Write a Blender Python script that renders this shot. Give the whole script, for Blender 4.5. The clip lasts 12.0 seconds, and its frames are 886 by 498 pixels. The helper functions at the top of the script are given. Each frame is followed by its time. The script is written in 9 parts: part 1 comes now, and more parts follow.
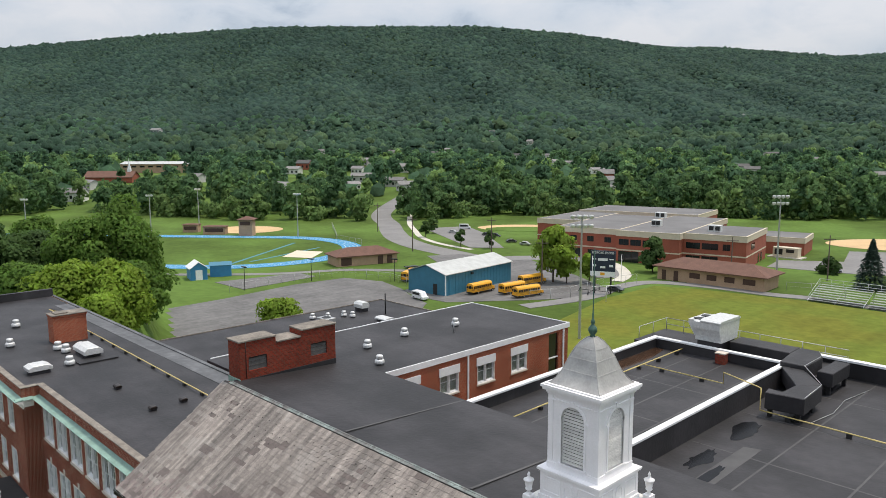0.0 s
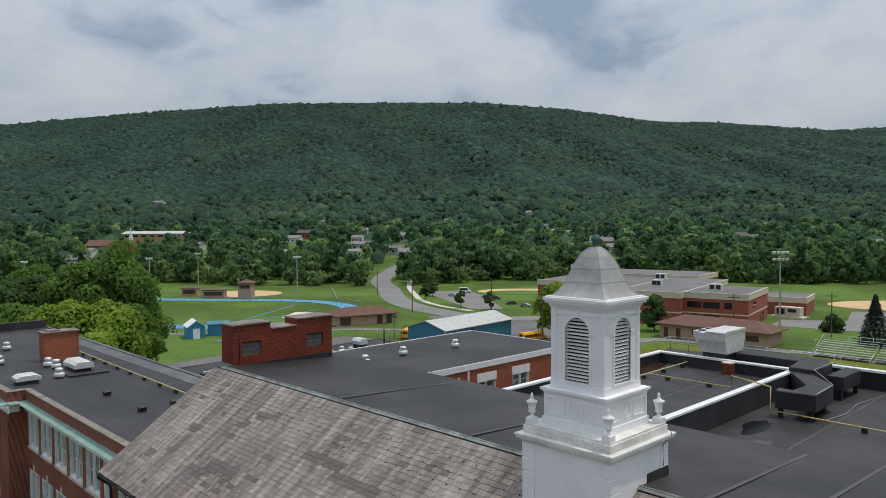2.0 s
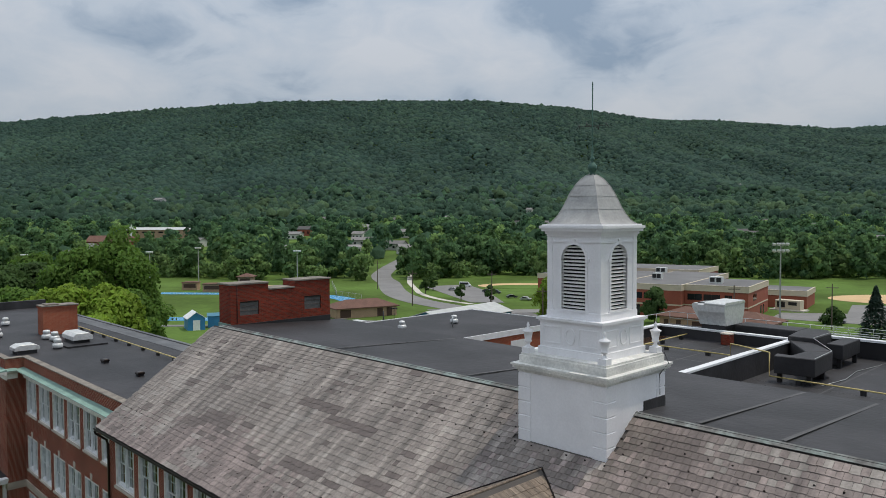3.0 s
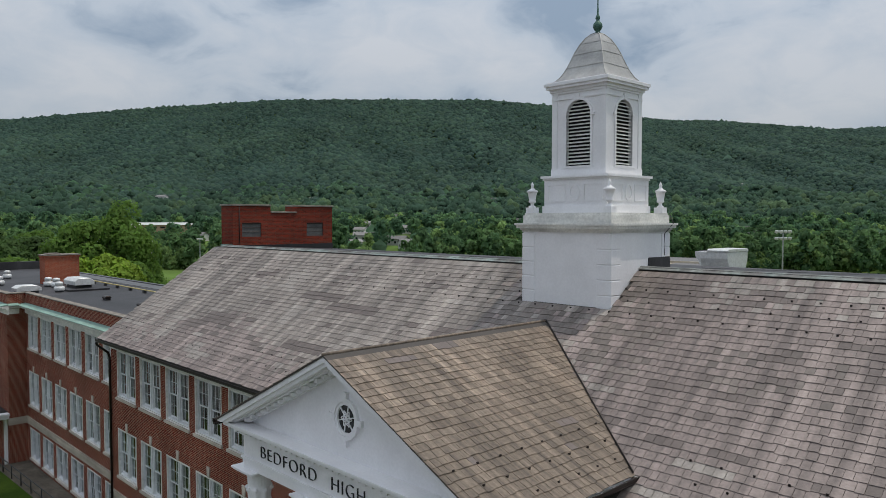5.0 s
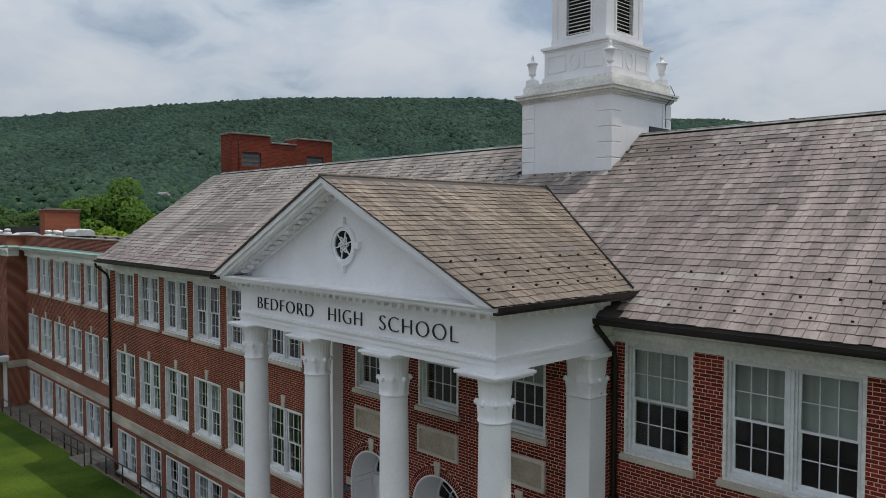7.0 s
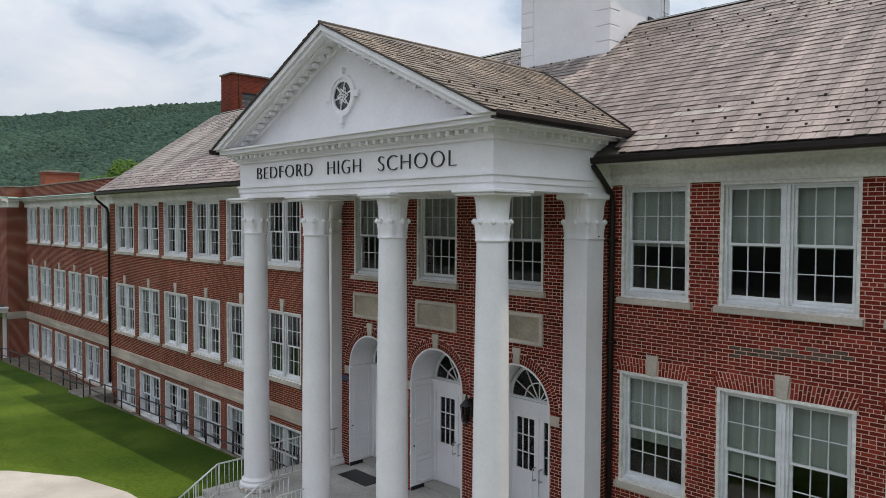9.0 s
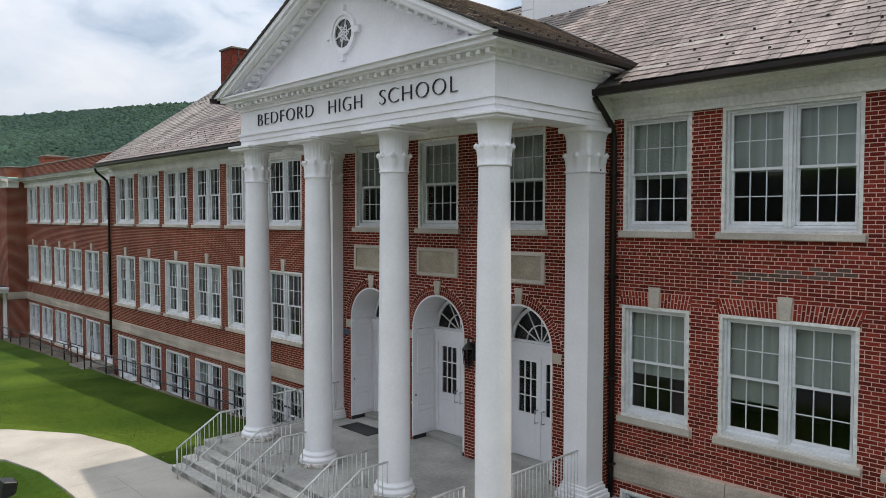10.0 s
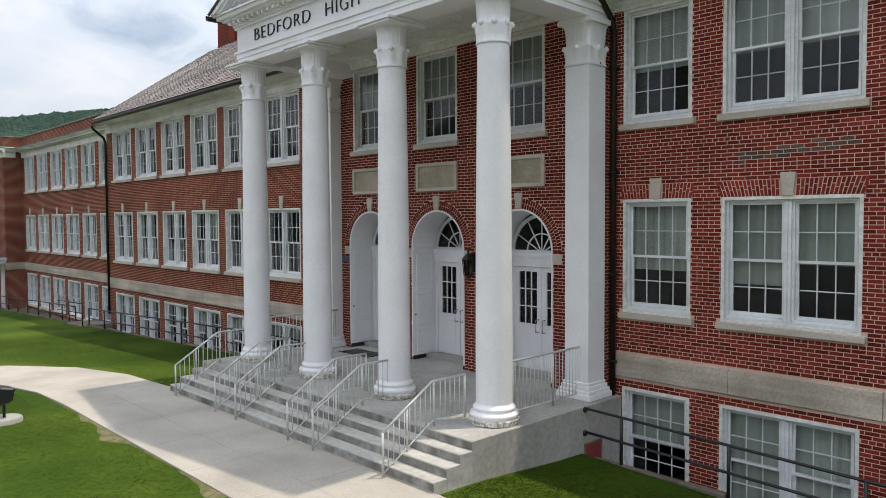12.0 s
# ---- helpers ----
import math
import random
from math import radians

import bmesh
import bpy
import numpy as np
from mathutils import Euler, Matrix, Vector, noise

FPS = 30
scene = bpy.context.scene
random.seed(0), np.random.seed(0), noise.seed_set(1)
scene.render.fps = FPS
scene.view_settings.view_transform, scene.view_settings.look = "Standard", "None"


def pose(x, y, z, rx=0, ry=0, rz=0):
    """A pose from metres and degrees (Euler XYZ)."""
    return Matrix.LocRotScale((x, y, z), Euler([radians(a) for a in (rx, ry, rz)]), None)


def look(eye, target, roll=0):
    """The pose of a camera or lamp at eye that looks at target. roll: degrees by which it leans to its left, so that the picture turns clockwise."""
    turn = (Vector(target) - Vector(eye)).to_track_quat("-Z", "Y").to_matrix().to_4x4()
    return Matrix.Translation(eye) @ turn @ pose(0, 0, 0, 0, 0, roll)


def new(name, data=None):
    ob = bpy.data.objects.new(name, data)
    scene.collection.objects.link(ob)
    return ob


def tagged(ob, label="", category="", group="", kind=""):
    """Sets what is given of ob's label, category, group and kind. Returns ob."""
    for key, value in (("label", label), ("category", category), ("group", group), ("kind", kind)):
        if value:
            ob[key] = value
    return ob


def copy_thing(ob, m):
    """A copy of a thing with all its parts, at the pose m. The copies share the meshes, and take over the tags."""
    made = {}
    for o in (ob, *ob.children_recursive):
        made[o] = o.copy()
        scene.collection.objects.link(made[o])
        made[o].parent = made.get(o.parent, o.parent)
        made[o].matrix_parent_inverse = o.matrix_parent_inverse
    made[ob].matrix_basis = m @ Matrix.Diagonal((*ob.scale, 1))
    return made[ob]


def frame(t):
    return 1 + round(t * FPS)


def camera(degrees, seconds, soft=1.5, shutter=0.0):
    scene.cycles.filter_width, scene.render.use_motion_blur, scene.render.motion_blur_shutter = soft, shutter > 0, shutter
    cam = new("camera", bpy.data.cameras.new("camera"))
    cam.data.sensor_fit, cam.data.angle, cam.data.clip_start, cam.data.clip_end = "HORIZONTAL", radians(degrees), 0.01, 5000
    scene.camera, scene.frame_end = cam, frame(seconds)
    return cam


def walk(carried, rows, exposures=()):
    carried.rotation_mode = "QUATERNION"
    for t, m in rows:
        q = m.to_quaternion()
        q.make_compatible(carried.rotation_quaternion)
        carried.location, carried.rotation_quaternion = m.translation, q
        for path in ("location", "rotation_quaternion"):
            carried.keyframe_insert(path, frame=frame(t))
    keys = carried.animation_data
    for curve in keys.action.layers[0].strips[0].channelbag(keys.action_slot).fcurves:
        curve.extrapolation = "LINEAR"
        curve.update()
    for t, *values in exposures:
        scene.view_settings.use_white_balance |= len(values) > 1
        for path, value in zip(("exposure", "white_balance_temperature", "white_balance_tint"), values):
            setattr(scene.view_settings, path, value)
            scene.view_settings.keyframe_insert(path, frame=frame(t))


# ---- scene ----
cam = camera(62.3, 12.0, soft=0.85)
PATH = [
    (0, (7.646, -12.429, 20.327), (6.221, -11.052, 20.053), -0.2),
    (0.5, (7.65, -12.376, 19.121), (6.22, -10.993, 18.911), -0.3),
    (1, (7.628, -12.368, 17.945), (6.195, -10.982, 17.798), -0.3),
    (1.5, (7.612, -12.351, 16.716), (6.176, -10.962, 16.633), -0.3),
    (2, (7.57, -12.315, 15.559), (6.133, -10.925, 15.484), -0.3),
    (2.5, (7.632, -12.217, 14.586), (6.195, -10.828, 14.507), -0.3),
    (4.5, (7.662, -12.282, 10.478), (6.222, -10.896, 10.399), -0.1),
    (5, (7.635, -12.313, 9.586), (6.195, -10.928, 9.507), 0.0),
    (5.5, (7.621, -12.339, 8.677), (6.18, -10.956, 8.596), 0.0),
    (6, (7.591, -12.313, 7.787), (6.149, -10.93, 7.707), 0.1),
    (6.5, (7.631, -12.304, 6.872), (6.189, -10.921, 6.792), 0.1),
    (7, (7.677, -12.255, 6.031), (6.234, -10.873, 5.95), 0.1),
    (9, (7.836, -12.358, 2.976), (6.393, -10.975, 2.899), 0.3),
    (9.5, (7.828, -12.377, 2.326), (6.385, -10.995, 2.245), 0.2),
    (10, (7.833, -12.404, 1.734), (6.391, -11.021, 1.653), 0.1),
    (10.5, (7.828, -12.407, 1.164), (6.386, -11.024, 1.081), -0.0),
    (11, (7.798, -12.399, 0.642), (6.356, -11.015, 0.558), -0.1),
    (11.5, (7.77, -12.382, 0.123), (6.329, -10.997, 0.042), -0.1),
    (12, (7.791, -12.379, -0.261), (6.351, -10.994, -0.345), -0.3),
]
walk(cam, [(t, look(a, b, r)) for t, a, b, r in PATH], [(0, 0.03, 6650, 12), (0.8, -0.23, 6350, 10), (1.6, -0.40, 6400, 10), (2.5, -0.43, 6400, 10), (7.0, -0.33, 6470, 10), (9.0, 0.10, 6640, 12), (10.0, 0.23, 6600, 12), (12.0, 0.32, 6680, 12)])

# ---- world, sun, exposure ----
SUN_DIR = Vector((0.195, 0.289, 1.0)).normalized()
world = bpy.data.worlds.new("sky")
scene.world = world
world.use_nodes = True
wn, wl = world.node_tree.nodes, world.node_tree.links
wn.clear()
w_out = wn.new("ShaderNodeOutputWorld")
w_bg = wn.new("ShaderNodeBackground")
w_sky = wn.new("ShaderNodeTexSky")
w_sky.sky_type = "NISHITA"
w_sky.sun_disc = False
w_sky.sun_elevation = math.asin(SUN_DIR.z)
w_sky.sun_rotation = math.atan2(SUN_DIR.x, SUN_DIR.y)
w_co = wn.new("ShaderNodeTexCoord")
w_map = wn.new("ShaderNodeMapping")
w_map.inputs["Scale"].default_value = (1.0, 1.0, 1.9)
w_map.inputs["Location"].default_value = (1.85, 0.6, 0.4)
w_n1 = wn.new("ShaderNodeTexNoise")
w_n1.inputs["Scale"].default_value = 3.4
w_n1.inputs["Detail"].default_value = 9.0
w_n1.inputs["Roughness"].default_value = 0.5
w_n1.inputs["Distortion"].default_value = 0.15
w_n2 = wn.new("ShaderNodeTexNoise")
w_n2.inputs["Scale"].default_value = 9.0
w_n2.inputs["Detail"].default_value = 8.0
w_n2.inputs["Roughness"].default_value = 0.58
w_n2.inputs["Distortion"].default_value = 0.7
w_two = wn.new("ShaderNodeMix")
w_two.inputs["Factor"].default_value = 0.30
w_ramp = wn.new("ShaderNodeValToRGB")
w_ramp.color_ramp.elements[0].position = 0.385
w_ramp.color_ramp.elements[0].color = (3.0, 3.8, 4.8, 1)
w_ramp.color_ramp.elements[1].position = 0.60
w_ramp.color_ramp.elements[1].color = (6.6, 6.85, 7.2, 1)
w_mid = w_ramp.color_ramp.elements.new(0.48)
w_mid.color = (5.3, 5.9, 6.6, 1)
w_mix = wn.new("ShaderNodeMixRGB")
w_mix.inputs["Fac"].default_value = 0.86
wl.new(w_co.outputs["Generated"], w_map.inputs["Vector"])
wl.new(w_map.outputs["Vector"], w_n1.inputs["Vector"])
wl.new(w_map.outputs["Vector"], w_n2.inputs["Vector"])
wl.new(w_n1.outputs["Fac"], w_two.inputs["A"])
wl.new(w_n2.outputs["Fac"], w_two.inputs["B"])
wl.new(w_two.outputs["Result"], w_ramp.inputs["Fac"])
wl.new(w_sky.outputs["Color"], w_mix.inputs["Color1"])
wl.new(w_ramp.outputs["Color"], w_mix.inputs["Color2"])
w_sep = wn.new("ShaderNodeSeparateXYZ")
w_up = wn.new("ShaderNodeMapRange")
w_up.inputs["From Min"].default_value, w_up.inputs["From Max"].default_value = 0.0, 1.0
w_up.inputs["To Min"].default_value, w_up.inputs["To Max"].default_value = 0.87, 2.25
w_gain = wn.new("ShaderNodeVectorMath")
w_gain.operation = "SCALE"
wl.new(w_co.outputs["Generated"], w_sep.inputs[0])
wl.new(w_sep.outputs["Z"], w_up.inputs["Value"])
wl.new(w_mix.outputs["Color"], w_gain.inputs[0])
wl.new(w_up.outputs["Result"], w_gain.inputs["Scale"])
wl.new(w_gain.outputs["Vector"], w_bg.inputs["Color"])
wl.new(w_bg.outputs["Background"], w_out.inputs["Surface"])
w_bg.inputs["Strength"].default_value = 0.105
sun = new("sun", bpy.data.lights.new("sun", "SUN"))
sun.data.energy = 2.5
sun.data.angle = radians(0.9)
sun.data.color = (1.0, 0.91, 0.78)
sun.matrix_world = look(SUN_DIR * 100, (0, 0, 0))


# ---- materials ----
def mat(name, col, rough=0.7, metal=0.0, var=0.12, scale=1.5, fine=0.08, fscale=25.0, bump=0.0, bscale=40.0, island=0.0, obrand=0.0,
        col2=None, spec=0.5, streak=None):
    """A surface with two scales of variation in its colour, and a fine relief."""
    m = bpy.data.materials.new(name)
    m.use_nodes = True
    n, l = m.node_tree.nodes, m.node_tree.links
    p = n["Principled BSDF"]
    p.inputs["Roughness"].default_value = rough
    p.inputs["Metallic"].default_value = metal
    p.inputs["Specular IOR Level"].default_value = spec
    geo = n.new("ShaderNodeNewGeometry")
    big = n.new("ShaderNodeTexNoise")
    big.inputs["Scale"].default_value = scale
    big.inputs["Detail"].default_value = 5
    small = n.new("ShaderNodeTexNoise")
    small.inputs["Scale"].default_value = fscale
    small.inputs["Detail"].default_value = 3
    l.new(geo.outputs["Position"], big.inputs["Vector"])
    l.new(geo.outputs["Position"], small.inputs["Vector"])

    def around(value, amount):
        r = n.new("ShaderNodeMapRange")
        r.inputs["From Min"].default_value, r.inputs["From Max"].default_value = 0.3, 0.7
        r.inputs["To Min"].default_value, r.inputs["To Max"].default_value = 1 - amount, 1 + amount
        r.clamp = True
        l.new(value, r.inputs["Value"])
        return r.outputs["Result"]

    def times(a, b):
        x = n.new("ShaderNodeMath")
        x.operation = "MULTIPLY"
        l.new(a, x.inputs[0])
        l.new(b, x.inputs[1])
        return x.outputs[0]

    f = times(around(big.outputs["Fac"], var), around(small.outputs["Fac"], fine))
    for one in (streak if isinstance(streak, list) else [streak] if streak else []):
        sm = n.new("ShaderNodeMapping")
        sm.inputs["Scale"].default_value = one[:3]
        sn = n.new("ShaderNodeTexNoise")
        sn.inputs["Scale"].default_value = 1.0
        sn.inputs["Detail"].default_value = 4
        l.new(geo.outputs["Position"], sm.inputs["Vector"])
        l.new(sm.outputs["Vector"], sn.inputs["Vector"])
        f = times(f, around(sn.outputs["Fac"], one[3]))
    if island:
        r = n.new("ShaderNodeMapRange")
        r.inputs["To Min"].default_value, r.inputs["To Max"].default_value = 1 - island, 1 + island
        l.new(geo.outputs["Random Per Island"], r.inputs["Value"])
        f = times(f, r.outputs["Result"])
    if obrand:
        oi = n.new("ShaderNodeObjectInfo")
        r = n.new("ShaderNodeMapRange")
        r.inputs["To Min"].default_value, r.inputs["To Max"].default_value = 1 - obrand, 1 + obrand
        l.new(oi.outputs["Random"], r.inputs["Value"])
        f = times(f, r.outputs["Result"])
    base = n.new("ShaderNodeMixRGB")
    base.inputs["Color1"].default_value = (*col, 1)
    base.inputs["Color2"].default_value = (*(col2 or col), 1)
    if col2:
        r = n.new("ShaderNodeMapRange")
        r.inputs["From Min"].default_value, r.inputs["From Max"].default_value = 0.4, 0.6
        r.clamp = True
        l.new(geo.outputs["Random Per Island"] if island else big.outputs["Fac"], r.inputs["Value"])
        if island:
            r.inputs["From Min"].default_value, r.inputs["From Max"].default_value = 0.0, 1.0
        l.new(r.outputs["Result"], base.inputs["Fac"])
    sc = n.new("ShaderNodeVectorMath")
    sc.operation = "SCALE"
    l.new(base.outputs["Color"], sc.inputs[0])
    l.new(f, sc.inputs["Scale"])
    l.new(sc.outputs["Vector"], p.inputs["Base Color"])
    if bump:
        bn = n.new("ShaderNodeTexNoise")
        bn.inputs["Scale"].default_value = bscale
        bn.inputs["Detail"].default_value = 4
        l.new(geo.outputs["Position"], bn.inputs["Vector"])
        b = n.new("ShaderNodeBump")
        b.inputs["Strength"].default_value = bump
        b.inputs["Distance"].default_value = 0.6 / bscale
        l.new(bn.outputs["Fac"], b.inputs["Height"])
        l.new(b.outputs["Normal"], p.inputs["Normal"])
    return m


def brick_mat(name, c1, c2, mortar, bw=0.213, rh=0.0677, ms=0.009):
    """Brickwork in true courses, on walls along either axis."""
    m = bpy.data.materials.new(name)
    m.use_nodes = True
    n, l = m.node_tree.nodes, m.node_tree.links
    p = n["Principled BSDF"]
    p.inputs["Roughness"].default_value = 0.9
    p.inputs["Specular IOR Level"].default_value = 0.15
    geo = n.new("ShaderNodeNewGeometry")
    sep = n.new("ShaderNodeSeparateXYZ")
    l.new(geo.outputs["Position"], sep.inputs[0])
    add = n.new("ShaderNodeMath")
    l.new(sep.outputs["X"], add.inputs[0])
    l.new(sep.outputs["Y"], add.inputs[1])
    com = n.new("ShaderNodeCombineXYZ")
    l.new(add.outputs[0], com.inputs["X"])
    l.new(sep.outputs["Z"], com.inputs["Y"])
    br = n.new("ShaderNodeTexBrick")
    br.offset = 0.5
    br.inputs["Scale"].default_value = 1.0
    br.inputs["Brick Width"].default_value = bw
    br.inputs["Row Height"].default_value = rh
    br.inputs["Mortar Size"].default_value = ms
    br.inputs["Mortar Smooth"].default_value = 0.2
    br.inputs["Bias"].default_value = 0.0
    br.inputs["Color1"].default_value = (*c1, 1)
    br.inputs["Color2"].default_value = (*c2, 1)
    br.inputs["Mortar"].default_value = (*mortar, 1)
    l.new(com.outputs[0], br.inputs["Vector"])
    big = n.new("ShaderNodeTexNoise")
    big.inputs["Scale"].default_value = 0.5
    big.inputs["Detail"].default_value = 6
    l.new(geo.outputs["Position"], big.inputs["Vector"])
    r = n.new("ShaderNodeMapRange")
    r.inputs["From Min"].default_value, r.inputs["From Max"].default_value = 0.3, 0.7
    r.inputs["To Min"].default_value, r.inputs["To Max"].default_value = 0.8, 1.2
    l.new(big.outputs["Fac"], r.inputs["Value"])
    sc = n.new("ShaderNodeVectorMath")
    sc.operation = "SCALE"
    l.new(br.outputs["Color"], sc.inputs[0])
    l.new(r.outputs["Result"], sc.inputs["Scale"])
    l.new(sc.outputs["Vector"], p.inputs["Base Color"])
    b = n.new("ShaderNodeBump")
    b.inputs["Strength"].default_value = 0.5
    b.inputs["Distance"].default_value = 0.006
    b.invert = True
    l.new(br.outputs["Fac"], b.inputs["Height"])
    l.new(b.outputs["Normal"], p.inputs["Normal"])
    return m


def glass_mat(name, tint=(0.86, 0.9, 0.9), rough=0.02):
    m = bpy.data.materials.new(name)
    m.use_nodes = True
    p = m.node_tree.nodes["Principled BSDF"]
    p.inputs["Base Color"].default_value = (*tint, 1)
    p.inputs["Roughness"].default_value = rough
    p.inputs["Transmission Weight"].default_value = 1.0
    p.inputs["IOR"].default_value = 1.32
    return m


def add_translucence(m, share=0.5):
    """Leaves let some light through."""
    n, l = m.node_tree.nodes, m.node_tree.links
    p = n["Principled BSDF"]
    t = n.new("ShaderNodeBsdfTranslucent")
    l.new(p.inputs["Base Color"].links[0].from_socket, t.inputs["Color"])
    mx = n.new("ShaderNodeMixShader")
    mx.inputs["Fac"].default_value = share
    l.new(p.outputs["BSDF"], mx.inputs[1])
    l.new(t.outputs["BSDF"], mx.inputs[2])
    l.new(mx.outputs["Shader"], n["Material Output"].inputs["Surface"])


BRICK = brick_mat("red_brickwork", (0.185, 0.027, 0.014), (0.105, 0.017, 0.010), (0.41, 0.255, 0.18), ms=0.0085)
BRICK_OLD = brick_mat("chimney_brickwork", (0.23, 0.034, 0.018), (0.12, 0.021, 0.013), (0.12, 0.066, 0.045))
BRICK_REAR = brick_mat("rear_brickwork", (0.33, 0.078, 0.038), (0.24, 0.052, 0.028), (0.34, 0.2, 0.13))
BRICK_NEW = mat("modern_brick", (0.29, 0.080, 0.048), 0.85, var=0.1, scale=0.3, fine=0.12, fscale=8)
PIECE = mat("brick_piece", (0.180, 0.0250, 0.0160), 0.9, spec=0.12, var=0.18, scale=0.7, fine=0.18, fscale=60, bump=0.5, bscale=120, island=0.42, obrand=0.32)
MORTAR = mat("mortar", (0.59, 0.41, 0.335), 0.95, spec=0.12, var=0.18, scale=0.8, fine=0.15, fscale=60)
WHITE = mat("white_paint", (0.825, 0.815, 0.825), 0.5, var=0.05, scale=1.2, fine=0.03, fscale=18, bump=0.06, bscale=30)
WHITE_OLD = mat("weathered_white_paint", (0.69, 0.68, 0.64), 0.6, var=0.16, scale=1.3, fine=0.12, fscale=14, streak=(0.35, 0.35, 5.0, 0.18), bump=0.12, bscale=20)
WINDOW_WHITE = mat("window_white", (0.70, 0.71, 0.72), 0.48, var=0.08, scale=2, fine=0.06, streak=(0.6, 0.6, 5.0, 0.08))
CASING = mat("weathered_window_casing", (0.70, 0.685, 0.645), 0.6, var=0.14, scale=1.5, fine=0.12, fscale=14, streak=(0.5, 0.5, 6.0, 0.16), bump=0.12, bscale=25)
STONE_BAND = mat("stained_limestone_band", (0.43, 0.37, 0.305), 0.88, spec=0.2, streak=[(0.8, 0.3, 0.5, 0.14), (0.3, 0.3, 6.0, 0.24)], var=0.22, scale=0.8, fine=0.14, fscale=24, bump=0.2, bscale=50)
FLAKED = mat("flaked_white_paint", (0.76, 0.74, 0.70), 0.75, var=0.1, scale=13.0, fine=0.25, fscale=45, col2=(0.34, 0.29, 0.235), bump=0.4, bscale=40)
STONE = mat("limestone", (0.50, 0.445, 0.38), 0.85, spec=0.2, streak=(0.35, 0.35, 3.0, 0.14), var=0.16, scale=0.9, fine=0.1, fscale=30, bump=0.15, bscale=60)
PLAQUE = mat("weathered_plaque_stone", (0.36, 0.31, 0.24), 0.9, spec=0.15, var=0.25, scale=1.4, fine=0.15, fscale=25, bump=0.2, bscale=50)
PLAQUE_BLUE = mat("dull_blue_paint", (0.045, 0.075, 0.11), 0.6, var=0.2, scale=6)
RED_VENT = mat("dull_red_paint", (0.22, 0.03, 0.025), 0.6, var=0.15, scale=4)
COPING_OLD = mat("stained_coping_stone", (0.20, 0.178, 0.15), 0.9, var=0.35, scale=1.2, fine=0.2, fscale=9, bump=0.3, bscale=20)
# Extra-dark green: shade is put into the colour of the unseen front woods.
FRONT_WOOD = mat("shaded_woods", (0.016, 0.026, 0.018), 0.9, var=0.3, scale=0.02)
CONCRETE = mat("porch_concrete", (0.37, 0.36, 0.33), 0.9, spec=0.2, var=0.16, scale=0.8, fine=0.1, fscale=30, bump=0.2, bscale=50)
PORCH_CONC = mat("weathered_porch_concrete", (0.37, 0.36, 0.33), 0.9, spec=0.2, var=0.14, scale=0.7, fine=0.12, fscale=12, bump=0.25, bscale=45, streak=[(1.2, 1.2, 0.3, 0.16)])
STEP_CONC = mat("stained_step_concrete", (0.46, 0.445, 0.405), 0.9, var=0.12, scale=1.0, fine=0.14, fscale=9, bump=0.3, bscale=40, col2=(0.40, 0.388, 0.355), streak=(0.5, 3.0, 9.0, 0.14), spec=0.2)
# Risers darker than the treads: shade put into the colour, over mottled stains.
RISER = mat("stained_shaded_riser_concrete", (0.235, 0.226, 0.205), 0.9, var=0.35, scale=1.8, fine=0.25, fscale=7, bump=0.3, bscale=30, col2=(0.30, 0.29, 0.265), streak=(2.5, 0.6, 0.6, 0.3), spec=0.2)
SLATE_SOOT = mat("sooty_slate", (0.142, 0.119, 0.104), 0.62, var=0.25, scale=0.8, fine=0.15, fscale=12, island=0.2, obrand=0.2)
WALK = mat("walk_concrete", (0.385, 0.358, 0.312), 0.9, spec=0.2, var=0.12, scale=0.5, fine=0.08, fscale=25, bump=0.15, bscale=60, streak=[(0.9, 0.9, 0.2, 0.10)])
SLATE = mat("brown_grey_slate", (0.184, 0.149, 0.135), 0.62, var=0.13, scale=0.45, fine=0.15, fscale=14, bump=0.25, bscale=30, island=0.08, obrand=0.07, col2=(0.214, 0.174, 0.157), streak=[(3.6, 0.16, 0.16, 0.38), (0.9, 0.12, 0.12, 0.22)])
SLATE_WEST = mat("pale_grey_slate", (0.200, 0.173, 0.153), 0.62, var=0.13, scale=0.45, fine=0.15, fscale=14, bump=0.25, bscale=30, island=0.08, obrand=0.07, col2=(0.238, 0.209, 0.183), streak=[(3.6, 0.16, 0.16, 0.40), (0.9, 0.12, 0.12, 0.28)])
SLATE_TAN = mat("tan_slate", (0.134, 0.101, 0.074), 0.65, var=0.26, scale=0.5, fine=0.18, fscale=14, bump=0.3, bscale=30, island=0.12, obrand=0.11, col2=(0.184, 0.146, 0.110), streak=[(0.25, 8.0, 0.25, 0.45), (0.2, 1.6, 0.2, 0.24)])
SLATE_NEW = mat("dark_slate_patch", (0.136, 0.110, 0.098), 0.6, var=0.12, scale=0.8, fine=0.12, fscale=12, bump=0.2, bscale=30, island=0.12, obrand=0.12)
SLATE_PALE = mat("bleached_slate", (0.262, 0.234, 0.208), 0.62, var=0.13, scale=0.45, fine=0.15, fscale=14, bump=0.25, bscale=30, island=0.08, obrand=0.07, streak=[(3.6, 0.16, 0.16, 0.3), (0.9, 0.12, 0.12, 0.2)])
SLATE_BED = mat("slate_underlay", (0.07, 0.062, 0.056), 0.85, var=0.2, scale=1.0)
RUBBER = mat("black_roof_membrane", (0.0158, 0.0150, 0.0170), 0.6, var=0.3, scale=0.3, fine=0.18, fscale=2.2, bump=0.15, bscale=5, col2=(0.0265, 0.0250, 0.0275), streak=[(0.12, 1.6, 0.1, 0.16)])
